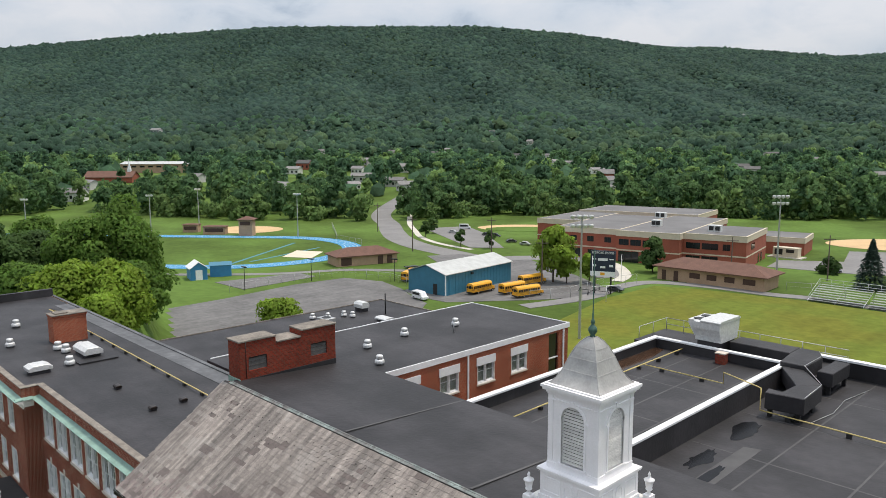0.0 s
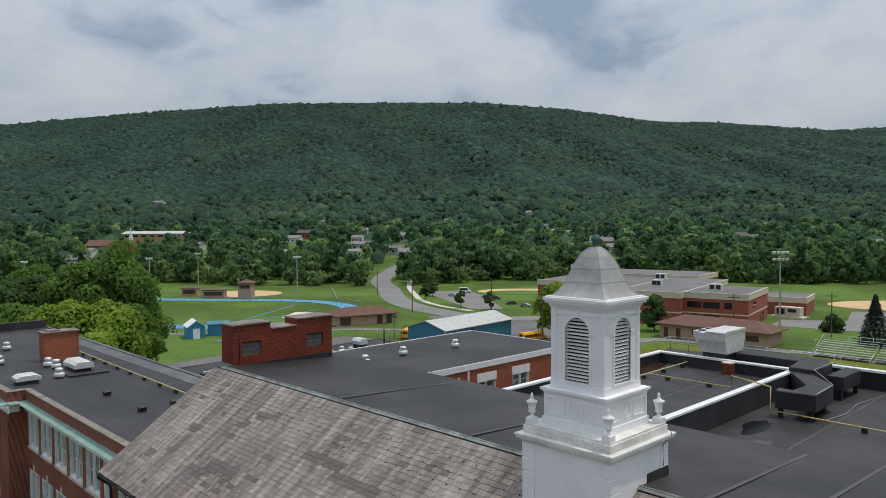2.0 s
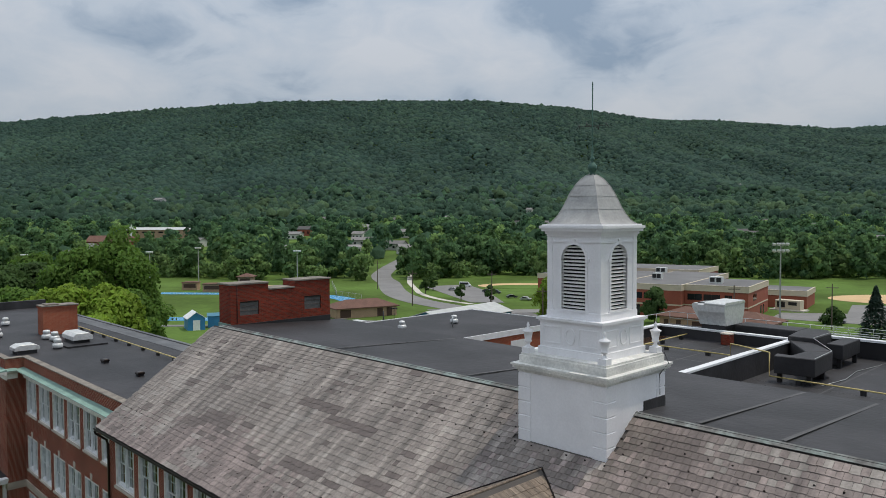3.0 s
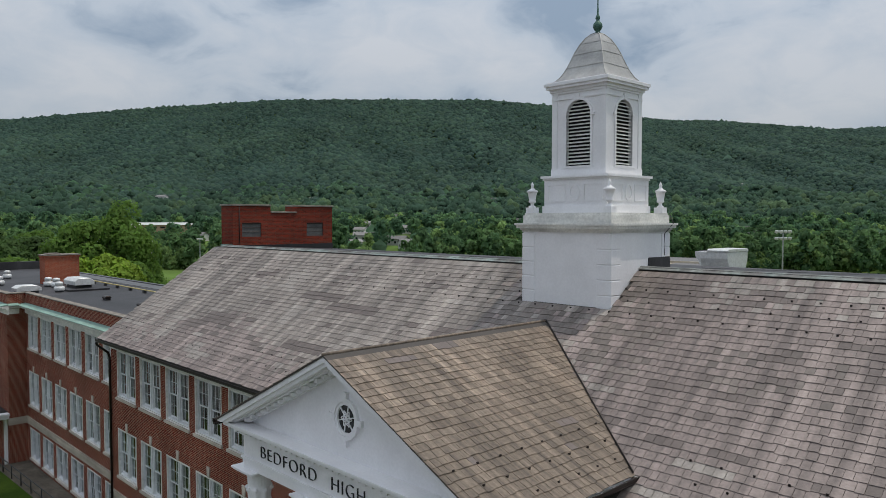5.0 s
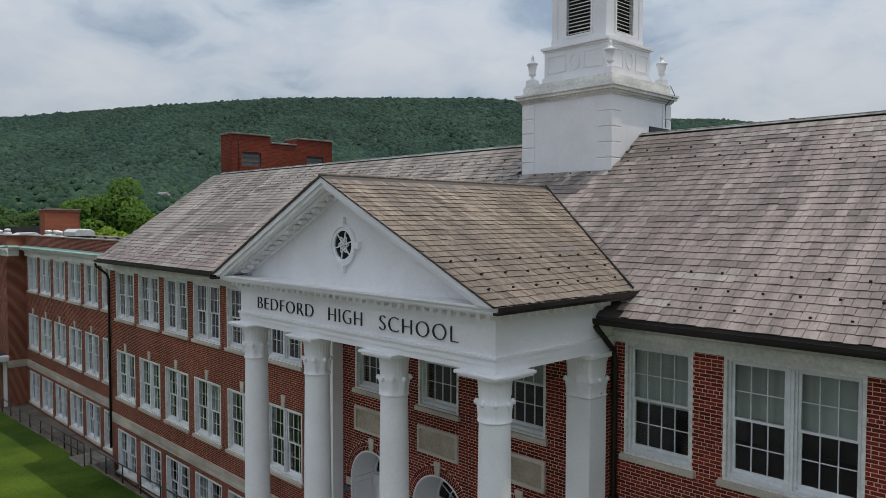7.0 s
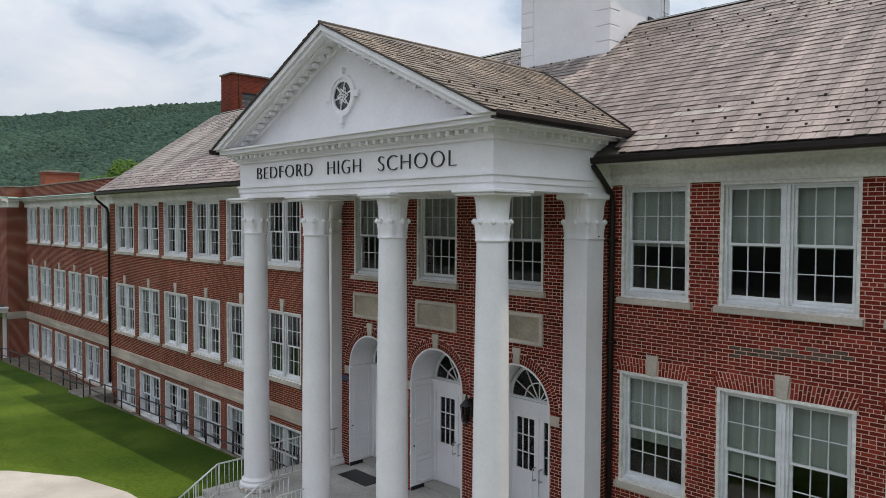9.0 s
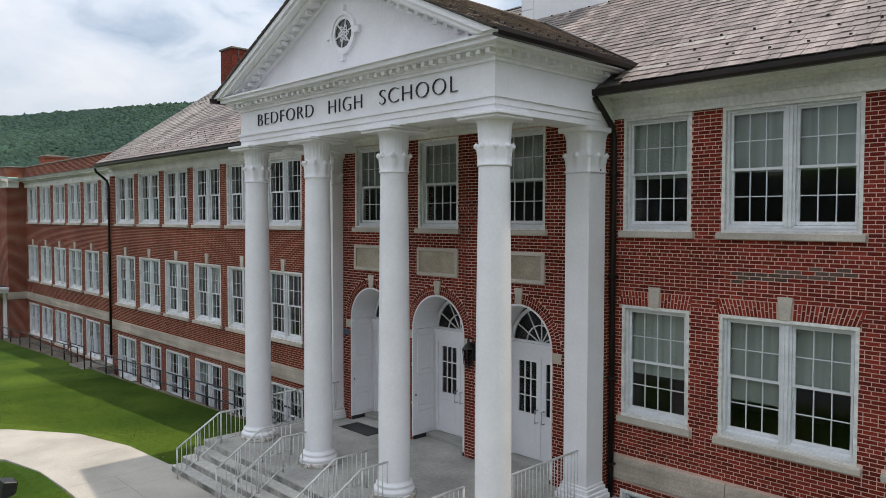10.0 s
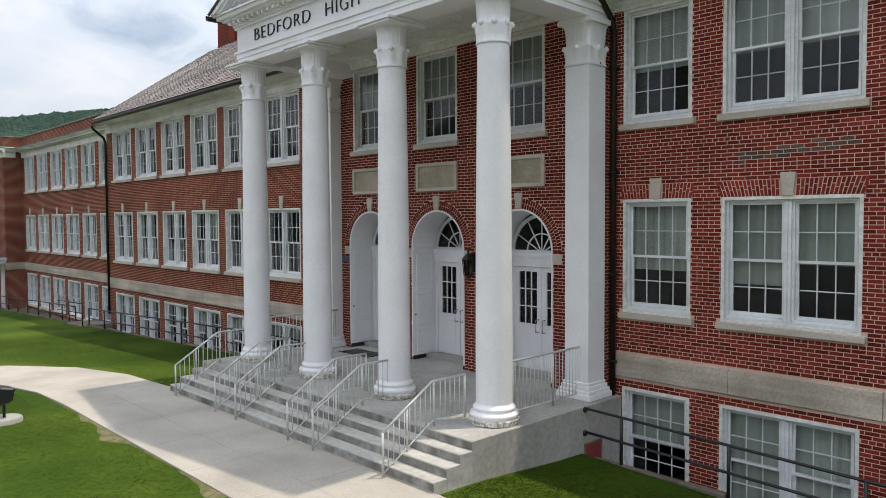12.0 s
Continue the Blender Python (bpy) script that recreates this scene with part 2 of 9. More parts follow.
RUBBER_SEAM = mat("membrane_seam", (0.062, 0.060, 0.060), 0.6, var=0.25, scale=0.8)
RUBBER_WET = mat("wet_membrane", (0.006, 0.006, 0.007), 0.25, spec=0.12, var=0.3, scale=0.6)
PUDDLE = mat("brown_puddle", (0.055, 0.030, 0.018), 0.12, var=0.3, scale=0.8)
BRONZE = mat("dark_bronze_metal", (0.028, 0.022, 0.020), 0.4, metal=0.6, var=0.2, scale=2)
COPPER = mat("green_copper", (0.205, 0.33, 0.28), 0.7, var=0.18, scale=1.4, fine=0.12, fscale=9)
COPPER_DARK = mat("dark_green_copper", (0.06, 0.13, 0.10), 0.55, metal=0.3, var=0.2, scale=6)
LEAD = mat("grey_lead_sheet", (0.36, 0.355, 0.34), 0.5, metal=0.25, var=0.2, scale=1.6, fine=0.08, fscale=14, bump=0.08, bscale=12)
STEEL = mat("galvanised_steel", (0.42, 0.43, 0.43), 0.45, metal=0.6, var=0.1, scale=4)
BLACK_IRON = mat("black_painted_iron", (0.012, 0.012, 0.013), 0.45, var=0.2, scale=8)
ALU = mat("brushed_aluminium", (0.62, 0.63, 0.64), 0.35, metal=0.8, var=0.08, scale=6)
RAIL_STEEL = mat("pale_galvanised_rail", (0.60, 0.60, 0.58), 0.42, metal=0.35, var=0.12, scale=6)
LANTERN_GLASS = glass_mat("smoked_lantern_glass", (0.10, 0.10, 0.11), 0.05)
VENT_WHITE = mat("pale_metal_vent", (0.62, 0.63, 0.62), 0.45, metal=0.3, var=0.12, scale=5)
COPING_WHITE = mat("white_metal_coping", (0.75, 0.76, 0.77), 0.4, var=0.06, scale=2)
YELLOW_PIPE = mat("yellow_gas_pipe", (0.52, 0.42, 0.16), 0.5, var=0.15, scale=3)
GLASS = glass_mat("window_glass")
BLIND = mat("window_blind", (0.37, 0.40, 0.345), 0.8, var=0.12, scale=1.0, fine=0.05, fscale=20, obrand=0.22, streak=(9.0, 1.0, 0.25, 0.22))
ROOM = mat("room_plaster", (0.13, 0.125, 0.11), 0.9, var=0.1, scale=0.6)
DARK = mat("louver_shade_black", (0.02, 0.02, 0.022), 0.9)
LETTER = mat("black_letter", (0.012, 0.013, 0.014), 0.4)
GRASS = mat("lawn_grass", (0.035, 0.071, 0.006), 0.95, var=0.25, scale=0.3, fine=0.18, fscale=9, bump=0.2, bscale=14, col2=(0.056, 0.089, 0.009), spec=0.1)
FIELD = mat("field_grass", (0.148, 0.155, 0.025), 0.95, var=0.2, scale=0.05, fine=0.15, fscale=0.6, col2=(0.105, 0.132, 0.021), spec=0.1, streak=(0.16, 0.012, 0.05, 0.14))
MEADOW = mat("meadow_grass", (0.074, 0.118, 0.024), 0.95, var=0.2, scale=0.03, fine=0.12, fscale=0.5, col2=(0.09, 0.15, 0.032), spec=0.1)
ASPHALT = mat("grey_asphalt", (0.132, 0.129, 0.126), 0.9, var=0.22, scale=0.1, fine=0.16, fscale=0.9, streak=[(0.5, 0.06, 0.1, 0.12)])
ROAD = mat("road_asphalt", (0.19, 0.185, 0.18), 0.9, var=0.14, scale=0.08, fine=0.08, fscale=1)
PALE_CONC = mat("pale_concrete", (0.52, 0.49, 0.43), 0.9, var=0.08, scale=0.3)
TRACK = mat("blue_track", (0.05, 0.255, 0.45), 0.85, var=0.08, scale=0.1)
SAND = mat("infield_sand", (0.55, 0.38, 0.20), 0.95, var=0.1, scale=0.1)
PALE_SAND = mat("pale_sand", (0.62, 0.54, 0.42), 0.95, var=0.08, scale=0.2)
DIRT = mat("bare_dirt", (0.20, 0.150, 0.085), 0.95, var=0.25, scale=5.0, fine=0.25, fscale=16, col2=(0.075, 0.092, 0.022))
BLUE_METAL = mat("blue_metal_siding", (0.035, 0.165, 0.25), 0.5, var=0.08, scale=0.6)
BLUE_BRIGHT = mat("bright_blue_paint", (0.035, 0.20, 0.40), 0.5, var=0.08, scale=0.6)
GREY_METAL = mat("grey_metal_roof", (0.46, 0.47, 0.45), 0.45, var=0.12, scale=0.5)
BROWN_ROOF = mat("brown_shingle_roof", (0.135, 0.070, 0.050), 0.9, var=0.14, scale=0.4, fine=0.15, fscale=3)
TAN_BLOCK = mat("tan_block", (0.40, 0.27, 0.18), 0.9, var=0.1, scale=0.5, fine=0.08, fscale=4)
CREAM_BAND = mat("cream_stone_band", (0.55, 0.48, 0.37), 0.85, var=0.06, scale=0.5)
GREY_ROOF = mat("grey_gravel_roof", (0.145, 0.143, 0.143), 0.9, var=0.18, scale=0.08)
BUS_YELLOW = mat("school_bus_yellow", (0.75, 0.36, 0.02), 0.4, var=0.05, scale=1)
BLACK = mat("black_trim", (0.015, 0.015, 0.016), 0.5)
TYRE = mat("tyre_rubber", (0.02, 0.02, 0.02), 0.85)
CAR_WHITE = mat("white_car_paint", (0.68, 0.69, 0.70), 0.3)
CAR_DARK = mat("dark_car_paint", (0.03, 0.034, 0.04), 0.3)
CAR_GLASS = mat("dark_car_glass", (0.015, 0.018, 0.02), 0.08)
HOUSE_WHITE = mat("house_siding", (0.56, 0.55, 0.53), 0.7, var=0.08, scale=0.4, obrand=0.35)
HOUSE_ROOF = mat("house_shingles", (0.17, 0.165, 0.16), 0.9, var=0.15, scale=0.4, obrand=0.5)
BARK = mat("bark", (0.09, 0.07, 0.055), 0.95, var=0.2, scale=2)
WOOD_POLE = mat("weathered_wood_pole", (0.12, 0.095, 0.075), 0.9, var=0.2, scale=2)
LEAF = mat("summer_leaves", (0.140, 0.250, 0.040), 0.75, var=0.25, scale=0.25, fine=0.2, fscale=2.5, island=0.3, col2=(0.075, 0.150, 0.028), spec=0.25)
LEAF_LIGHT = mat("yellow_green_leaves", (0.235, 0.345, 0.040), 0.75, var=0.25, scale=0.25, fine=0.2, fscale=2.5, island=0.3, col2=(0.17, 0.275, 0.034), spec=0.25)
LEAF_DARK = mat("dark_green_leaves", (0.074, 0.145, 0.040), 0.75, var=0.25, scale=0.2, fine=0.2, fscale=2.5, island=0.35, col2=(0.055, 0.10, 0.028), spec=0.25)
LEAF_SPRUCE = mat("blue_spruce_needles", (0.045, 0.075, 0.058), 0.8, var=0.2, scale=0.4, island=0.3, spec=0.2)
# Canopy green shifted to blue: the ridge's haze is in the colour.
CANOPY = mat("hazed_forest_canopy", (0.034, 0.066, 0.045), 0.85, var=0.3, scale=0.004, fine=0.15, fscale=0.35, island=0.2, spec=0.1)
for lm in (LEAF, LEAF_LIGHT, LEAF_DARK, LEAF_SPRUCE):
    add_translucence(lm)


# ---- mesh helpers ----
class Geo:
    """Vertices and faces gathered into one mesh."""

    def __init__(self):
        self.v, self.f, self.smooth = [], [], []

    def add(self, verts, faces, smooth=False):
        k = len(self.v)
        self.v += [tuple(p) for p in verts]
        self.f += [tuple(i + k for i in q) for q in faces]
        self.smooth += [smooth] * len(faces)
        return self

    def box(self, x0, x1, y0, y1, z0, z1):
        if x0 > x1: x0, x1 = x1, x0
        if y0 > y1: y0, y1 = y1, y0
        if z0 > z1: z0, z1 = z1, z0
        return self.add([(x0, y0, z0), (x1, y0, z0), (x1, y1, z0), (x0, y1, z0), (x0, y0, z1), (x1, y0, z1), (x1, y1, z1), (x0, y1, z1)],
                        [(0, 3, 2, 1), (4, 5, 6, 7), (0, 1, 5, 4), (1, 2, 6, 5), (2, 3, 7, 6), (3, 0, 4, 7)])

    def prism(self, poly, axis, a, b):
        """A closed outline, counter-clockwise in (p, q), drawn out along x, y or z from a to b."""
        def place(p, q, s):
            return {"x": (s, p, q), "y": (p, s, q), "z": (p, q, s)}[axis]
        n = len(poly)
        vs = [place(p, q, a) for p, q in poly] + [place(p, q, b) for p, q in poly]
        fs = [tuple(range(n)), tuple(range(2 * n - 1, n - 1, -1))] + [(i, i + n, (i + 1) % n + n, (i + 1) % n) for i in range(n)]
        return self.add(vs, fs)

    def lathe(self, prof, n=24, at=(0, 0, 0), square=0.0, smooth=True, turn=0.0):
        """Turned about z: rows of (radius, height). square: 4 for a square plan."""
        vs, fs = [], []
        for r, z in prof:
            for i in range(n):
                a = turn + 2 * math.pi * (i + (0.5 if square else 0)) / n
                k = r * (math.sqrt(2) if square else 1)
                vs.append((at[0] + k * math.cos(a), at[1] + k * math.sin(a), at[2] + z))
        for j in range(len(prof) - 1):
            for i in range(n):
                fs.append((j * n + i, j * n + (i + 1) % n, (j + 1) * n + (i + 1) % n, (j + 1) * n + i))
        m = len(vs)
        vs += vs[:n] + vs[-n:]
        fs.append(tuple(range(m + n - 1, m - 1, -1)))
        fs.append(tuple(range(m + n, m + 2 * n)))
        return self.add(vs, fs, smooth)

    def tube(self, pts, r, n=8, smooth=True):
        """A round bar through the points."""
        pts = [Vector(p) for p in pts]
        vs, fs = [], []
        for i, p in enumerate(pts):
            d = (pts[min(i + 1, len(pts) - 1)] - pts[max(i - 1, 0)]).normalized()
            side = d.cross(Vector((0, 0, 1)))
            side = side.normalized() if side.length > 0.05 else Vector((1, 0, 0))
            up = side.cross(d).normalized()
            for k in range(n):
                a = 2 * math.pi * k / n
                vs.append(p + (side * math.cos(a) + up * math.sin(a)) * r)
        for j in range(len(pts) - 1):
            for k in range(n):
                fs.append((j * n + k, j * n + (k + 1) % n, (j + 1) * n + (k + 1) % n, (j + 1) * n + k))
        fs.append(tuple(range(n - 1, -1, -1)))
        fs.append(tuple((len(pts) - 1) * n + k for k in range(n)))
        return self.add(vs, fs, smooth)

    def mesh(self, name, material, bevel=0.0):
        me = bpy.data.meshes.new(name)
        me.from_pydata(self.v, [], self.f)
        me.polygons.foreach_set("use_smooth", self.smooth)
        if bevel:
            bm = bmesh.new()
            bm.from_mesh(me)
            bmesh.ops.bevel(bm, geom=bm.edges[:], offset=bevel, segments=1, affect="EDGES", clamp_overlap=True)
            bm.to_mesh(me)
            bm.free()
        if material:
            me.materials.append(material)
        me.update()
        return me


def thing(name, label, category, group="", kind="", at=(0, 0, 0), rz=0.0):
    ob = new(name)
    ob.empty_display_size = 0.3
    ob.matrix_basis = pose(*at, 0, 0, rz)
    return tagged(ob, label, category, group, kind)


def part(name, g, material, parent=None, label="", at=None, rz=0.0, bevel=0.0):
    """One mesh object under a thing or a part. g: a Geo, or a mesh that is shared."""
    me = g.mesh(name, material, bevel) if isinstance(g, Geo) else g
    ob = new(name, me)
    if parent:
        ob.parent = parent
    if at is not None:
        ob.matrix_basis = pose(*at, 0, 0, rz)
    if label:
        ob["label"] = label
    return ob


def solo(name, g, material, label, category, kind="", group="", at=None, rz=0.0, bevel=0.0):
    return tagged(part(name, g, material, None, "", at, rz, bevel), label, category, group, kind)


def fast_mesh(name, verts, quads, material, smooth=False, tri=False):
    """A large mesh from arrays."""
    k = 3 if tri else 4
    me = bpy.data.meshes.new(name)
    me.vertices.add(len(verts))
    me.vertices.foreach_set("co", np.ascontiguousarray(verts, dtype=np.float32).ravel())
    me.loops.add(len(quads) * k)
    me.loops.foreach_set("vertex_index", np.ascontiguousarray(quads, dtype=np.int32).ravel())
    me.polygons.add(len(quads))
    me.polygons.foreach_set("loop_start", np.arange(0, len(quads) * k, k, dtype=np.int32))
    me.polygons.foreach_set("use_smooth", np.full(len(quads), smooth))
    me.materials.append(material)
    me.update(calc_edges=True)
    return me


# ---- ground and hills ----
VIEW = Vector((-0.72, 0.694, 0))
SIDE = Vector((0.694, 0.72, 0))
RIDGE_V = [-2600, -1900, -1150, -783, -431, 97, 317, 537, 610, 684, 1021, 1150, 1700, 2600]
RIDGE_Z = [194, 220, 269, 299, 321, 321, 303, 272, 267, 268, 244, 251, 262, 230]
REAR = -7.0


def smooth01(a, b, t):
    t = np.clip((t - a) / (b - a), 0, 1)
    return t * t * (3 - 2 * t)


def land(x, y):
    """The ground's height."""
    x, y = np.asarray(x, float), np.asarray(y, float)
    front = -4.44 + 0.036 * np.clip(x + 11, -60, 0) - 0.02 * np.clip(-y - 9, 0, 60)
    front = front - smooth01(-4.6, -1.2, y) * (0.20 * smooth01(-1.5, -0.2, x) + 0.045 * np.clip(x, 0, 12))
    back = smooth01(3, 14, y)
    side = smooth01(-62, -84, x) * smooth01(-30, 5, y)
    z = front * (1 - np.maximum(back, side)) + REAR * np.maximum(back, side)
    u = VIEW.x * x + VIEW.y * y
    v = SIDE.x * x + SIDE.y * y
    k = np.maximum(u, 1.0)
    top = np.interp(v * 1900 / np.maximum(k, 700), RIDGE_V, RIDGE_Z)
    rise = 10 * smooth01(260, 520, u) + 34 * smooth01(500, 1150, u)
    rise = rise + (top - 37) * np.clip((u - 980) / 920, 0, 1) ** 1.35
    spurs = 8 * np.sin(v * 0.019 + 0.9 * np.sin(u * 0.0045)) + 5 * np.sin(v * 0.043 + u * 0.011 + 1.7) + 3.5 * np.sin(v * 0.011 - u * 0.017)
    rise = rise + spurs * smooth01(780, 1250, u) * (1 - smooth01(1560, 1850, u))
    rise = rise * (1 - 0.75 * smooth01(1930, 2700, u))
    # unseen hill behind the camera, added for the windows to reflect
    rise = rise + 110 * smooth01(-130, -700, u) 
    return z + rise


def land_normal(x, y, e=9.0):
    """Which way the ground faces."""
    n = np.stack([land(x - e, y) - land(x + e, y), land(x, y - e) - land(x, y + e), np.full(np.shape(x), 2 * e)], -1)
    return n / np.linalg.norm(n, axis=-1)[..., None]


# The school stands on a bluff; the grounds behind it lie lower. They are enlarged about the camera's first position, to
# fit its view.
FIRST_EYE, PLAN_S = Vector((7.65, -12.43, 20.33)), 1.45


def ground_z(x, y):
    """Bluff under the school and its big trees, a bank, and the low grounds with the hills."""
    low = FIRST_EYE.z + PLAN_S * (land(FIRST_EYE.x + (x - FIRST_EYE.x) / PLAN_S, FIRST_EYE.y + (y - FIRST_EYE.y) / PLAN_S) - FIRST_EYE.z)
    u = VIEW.x * (x - FIRST_EYE.x) + VIEW.y * (y - FIRST_EYE.y)
    v = SIDE.x * (x - FIRST_EYE.x) + SIDE.y * (y - FIRST_EYE.y)
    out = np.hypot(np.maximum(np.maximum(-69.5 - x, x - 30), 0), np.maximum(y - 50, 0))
    # the trees' shelf is bounded by bearing and depth from the camera
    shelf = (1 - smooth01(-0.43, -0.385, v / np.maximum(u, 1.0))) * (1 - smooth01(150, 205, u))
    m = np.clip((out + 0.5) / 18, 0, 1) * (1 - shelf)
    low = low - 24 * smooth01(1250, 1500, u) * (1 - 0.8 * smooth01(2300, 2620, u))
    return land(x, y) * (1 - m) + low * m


def grid_axis(near, far, step, grow):
    out, s = [0.0], step
    while out[-1] < far:
        if out[-1] > near:
            s *= grow
        out.append(out[-1] + s)
    return np.array(out)


gx = grid_axis(130, 3300, 2.5, 1.07)
xs = np.concatenate([-gx[:0:-1], gx]) - 60.0
ys = np.concatenate([-gx[:0:-1], gx]) + 40.0
X, Y = np.meshgrid(xs, ys)
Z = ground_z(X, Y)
# the sunken strip along the front of the building
areaway = (Y > -4.6) & (Y < 8) & (X > -48) & (X < 20)
Z = np.where(areaway, np.minimum(Z, -6.5), Z)
nx, ny = len(xs), len(ys)
idx = np.arange(nx * ny).reshape(ny, nx)
quads = np.stack([idx[:-1, :-1], idx[:-1, 1:], idx[1:, 1:], idx[1:, :-1]], -1).reshape(-1, 4)
ground = new("ground", fast_mesh("ground", np.stack([X, Y, Z], -1).reshape(-1, 3), quads, MEADOW, True))
tagged(ground, "green grass valley floor rising to wooded hills", "ground", kind="structure")


def sheet(name, outline, material, z, label, category="paving", kind="structure", thick=0.06):
    """A flat slab on the ground from an outline."""
    g = Geo()
    area = sum(a[0] * b[1] - b[0] * a[1] for a, b in zip(outline, outline[1:] + outline[:1]))
    g.prism(outline if area > 0 else outline[::-1], "z", z - thick - 0.3, z)
    g.f[0], g.f[1] = g.f[0][::-1], g.f[1][::-1]
    return solo(name, g, material, label, category, kind)


# ---- woods: many small crowns ----
def ico(level=1):
    bm = bmesh.new()
    bmesh.ops.create_icosphere(bm, subdivisions=level + 1, radius=1.0)
    bm.verts.ensure_lookup_table()
    v = np.array([p.co[:] for p in bm.verts])
    f = np.array([[p.index for p in q.verts] for q in bm.faces])
    bm.free()
    return v, f


rng = np.random.default_rng(7)


def blob_wood(name, centres, radii, material, label, level=1, squash=(0.75, 1.15), cut=-0.35, up=0.0, about=None, reach=1.0):
    """Uneven crowns, each a lumpy dome, in one mesh."""
    v, f = ico(level)
    f = f[v[f].mean(1)[:, 2] > cut]
    used = np.unique(f)
    re = np.full(len(v), -1)
    re[used] = np.arange(len(used))
    v, f = v[used], re[f]
    n, m = len(centres), len(v)
    lump = 1 + rng.normal(0, 0.17 if level < 2 else 0.11, (n, m))
    ang = rng.uniform(0, 6.28, n)
    c, s = np.cos(ang)[:, None], np.sin(ang)[:, None]
    px = (v[None, :, 0] * c - v[None, :, 1] * s) * lump
    py = (v[None, :, 0] * s + v[None, :, 1] * c) * lump
    pz = v[None, :, 2] * lump * rng.uniform(*squash, (n, 1))
    P = np.stack([px, py, pz], -1) * radii[:, None, None] + centres[:, None, :]
    F = (f[None] + (np.arange(n) * m)[:, None, None]).reshape(-1, 3)
    me = fast_mesh(name, P.reshape(-1, 3), F, material, True, True)
    if up:
        q = (P - centres[:, None, :]) / radii[:, None, None]
        if about is not None:
            q = q * 0.55 + (P - about[:, None, :]) / reach[:, None, None] * 0.55
        q = q * (1 - up) + land_normal(centres[:, 0], centres[:, 1])[:, None, :] * up
        me.normals_split_custom_set_from_vertices((q / np.linalg.norm(q, axis=2)[:, :, None]).reshape(-1, 3))
    return tagged(new(name, me), label, "woods", kind="stuff")


def scatter(u0, u1, spacing, jitter=0.62, wide=0.70):
    """Points over a band of the view, by depth and side."""
    out = []
    u = u0
    while u < u1:
        half = wide * u + 60
        v = np.arange(-half, half, spacing)
        out.append(np.stack([u + rng.uniform(-jitter, jitter, len(v)) * spacing, v + rng.uniform(-jitter, jitter, len(v)) * spacing], -1))
        u += spacing
    p = np.concatenate(out)
    return p[:, :1] * np.array([[VIEW.x, VIEW.y]]) + p[:, 1:] * np.array([[SIDE.x, SIDE.y]]), p


def wood_band(name, u0, u1, spacing, radius, label, keep=None, level=1, material=CANOPY, lift=0.35, squash=(0.75, 1.15), spread=(0.7, 1.25)):
    xy, uv = scatter(u0, u1, spacing)
    if keep is not None:
        k = keep(xy, uv)
        xy, uv = xy[k], uv[k]
    r = radius * rng.uniform(*spread, len(xy))
    z = land(xy[:, 0], xy[:, 1]) + r * lift + rng.uniform(0, radius * 0.6, len(xy))
    blob_wood(name, np.column_stack([xy, z]), r, material, label, level, squash, up=0.6)


# Unseen woods behind the camera, added to darken the window reflections.
_fx, _fy = rng.uniform(-520, 420, 1500), rng.uniform(-560, -75, 1500)
_fr = rng.uniform(7, 11, 1500) * np.where(_fx < -90, 1.7, 1.0)
blob_wood("front_woods", np.column_stack([_fx, _fy, land(_fx, _fy) + _fr * 0.6]), _fr, FRONT_WOOD, "unseen dark green woods for the windows to reflect", 0)
# Filler crowns close the gaps between ridge trees over the bright ground.
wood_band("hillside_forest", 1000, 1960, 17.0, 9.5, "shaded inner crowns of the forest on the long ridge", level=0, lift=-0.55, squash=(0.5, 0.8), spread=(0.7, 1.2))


# ---- the school: main block ----
school = thing("school_building", "red brick school with white portico, slate roof and cupola", "school")
XL, XR = -27.4, 18.4
EAVE_Y, EAVE_Z, RIDGE_Y, RIDGE_ZZ = -0.65, 4.26, 5.2, 8.30
PITCH = (RIDGE_ZZ - EAVE_Z) / (RIDGE_Y - EAVE_Y)


def wall_panel(g, x0, x1, z0, z1, holes, y0, y1):
    """A wall along x with rectangular openings right through it."""
    xs_ = sorted({x0, x1, *[c for h in holes for c in h[:2] if x0 < c < x1]})
    for a, b in zip(xs_, xs_[1:]):
        mid = (a + b) / 2
        cuts = sorted((max(h[2], z0), min(h[3], z1)) for h in holes if h[0] < mid < h[1])
        z = z0
        for c, d in cuts:
            if c > z + 1e-4:
                g.box(a, b, y0, y1, z, c)
            z = max(z, d)
        if z < z1 - 1e-4:
            g.box(a, b, y0, y1, z, z1)
    return g


FLOORS = [(1.51, 3.66), (-2.10, 0.06), (-5.50, -3.58)]
singles = [(-10.62, 1.34), (0.0, 1.34)]
doubles = [(-13.42 - 2.635 * i, 2.06) for i in range(6)] + [(1.97 + 2.66 * i, 2.18) for i in range(6)]
holes = [(x, x + w, a, b) for x, w in singles + doubles for a, b in FLOORS]
part("front_wall", wall_panel(Geo(), XL, -8.68, -7.0, 4.10, holes, 0.0, 0.35), BRICK, school)
front_wall = part("front_wall", wall_panel(Geo(), -0.30, XR, -7.0, 4.10, holes, 0.0, 0.35), BRICK, school)
# sides, back and inner floors
shell = Geo()
shell.box(XL, XL + 0.35, 0.35, 12.0, -7.2, 4.1)
shell.box(XR - 0.35, XR, 0.35, 12.0, -7.2, 4.1)
shell.box(XL, XR, 12.0, 12.35, -7.2, 7.5)
shell.prism([(0.0, 4.1), (12.35, 4.1), (12.35, 7.6), (RIDGE_Y, RIDGE_ZZ - 0.24), (0.0, 4.44)], "x", XL, XL + 0.35)
part("end_wall", shell, BRICK, school)
inner = Geo()
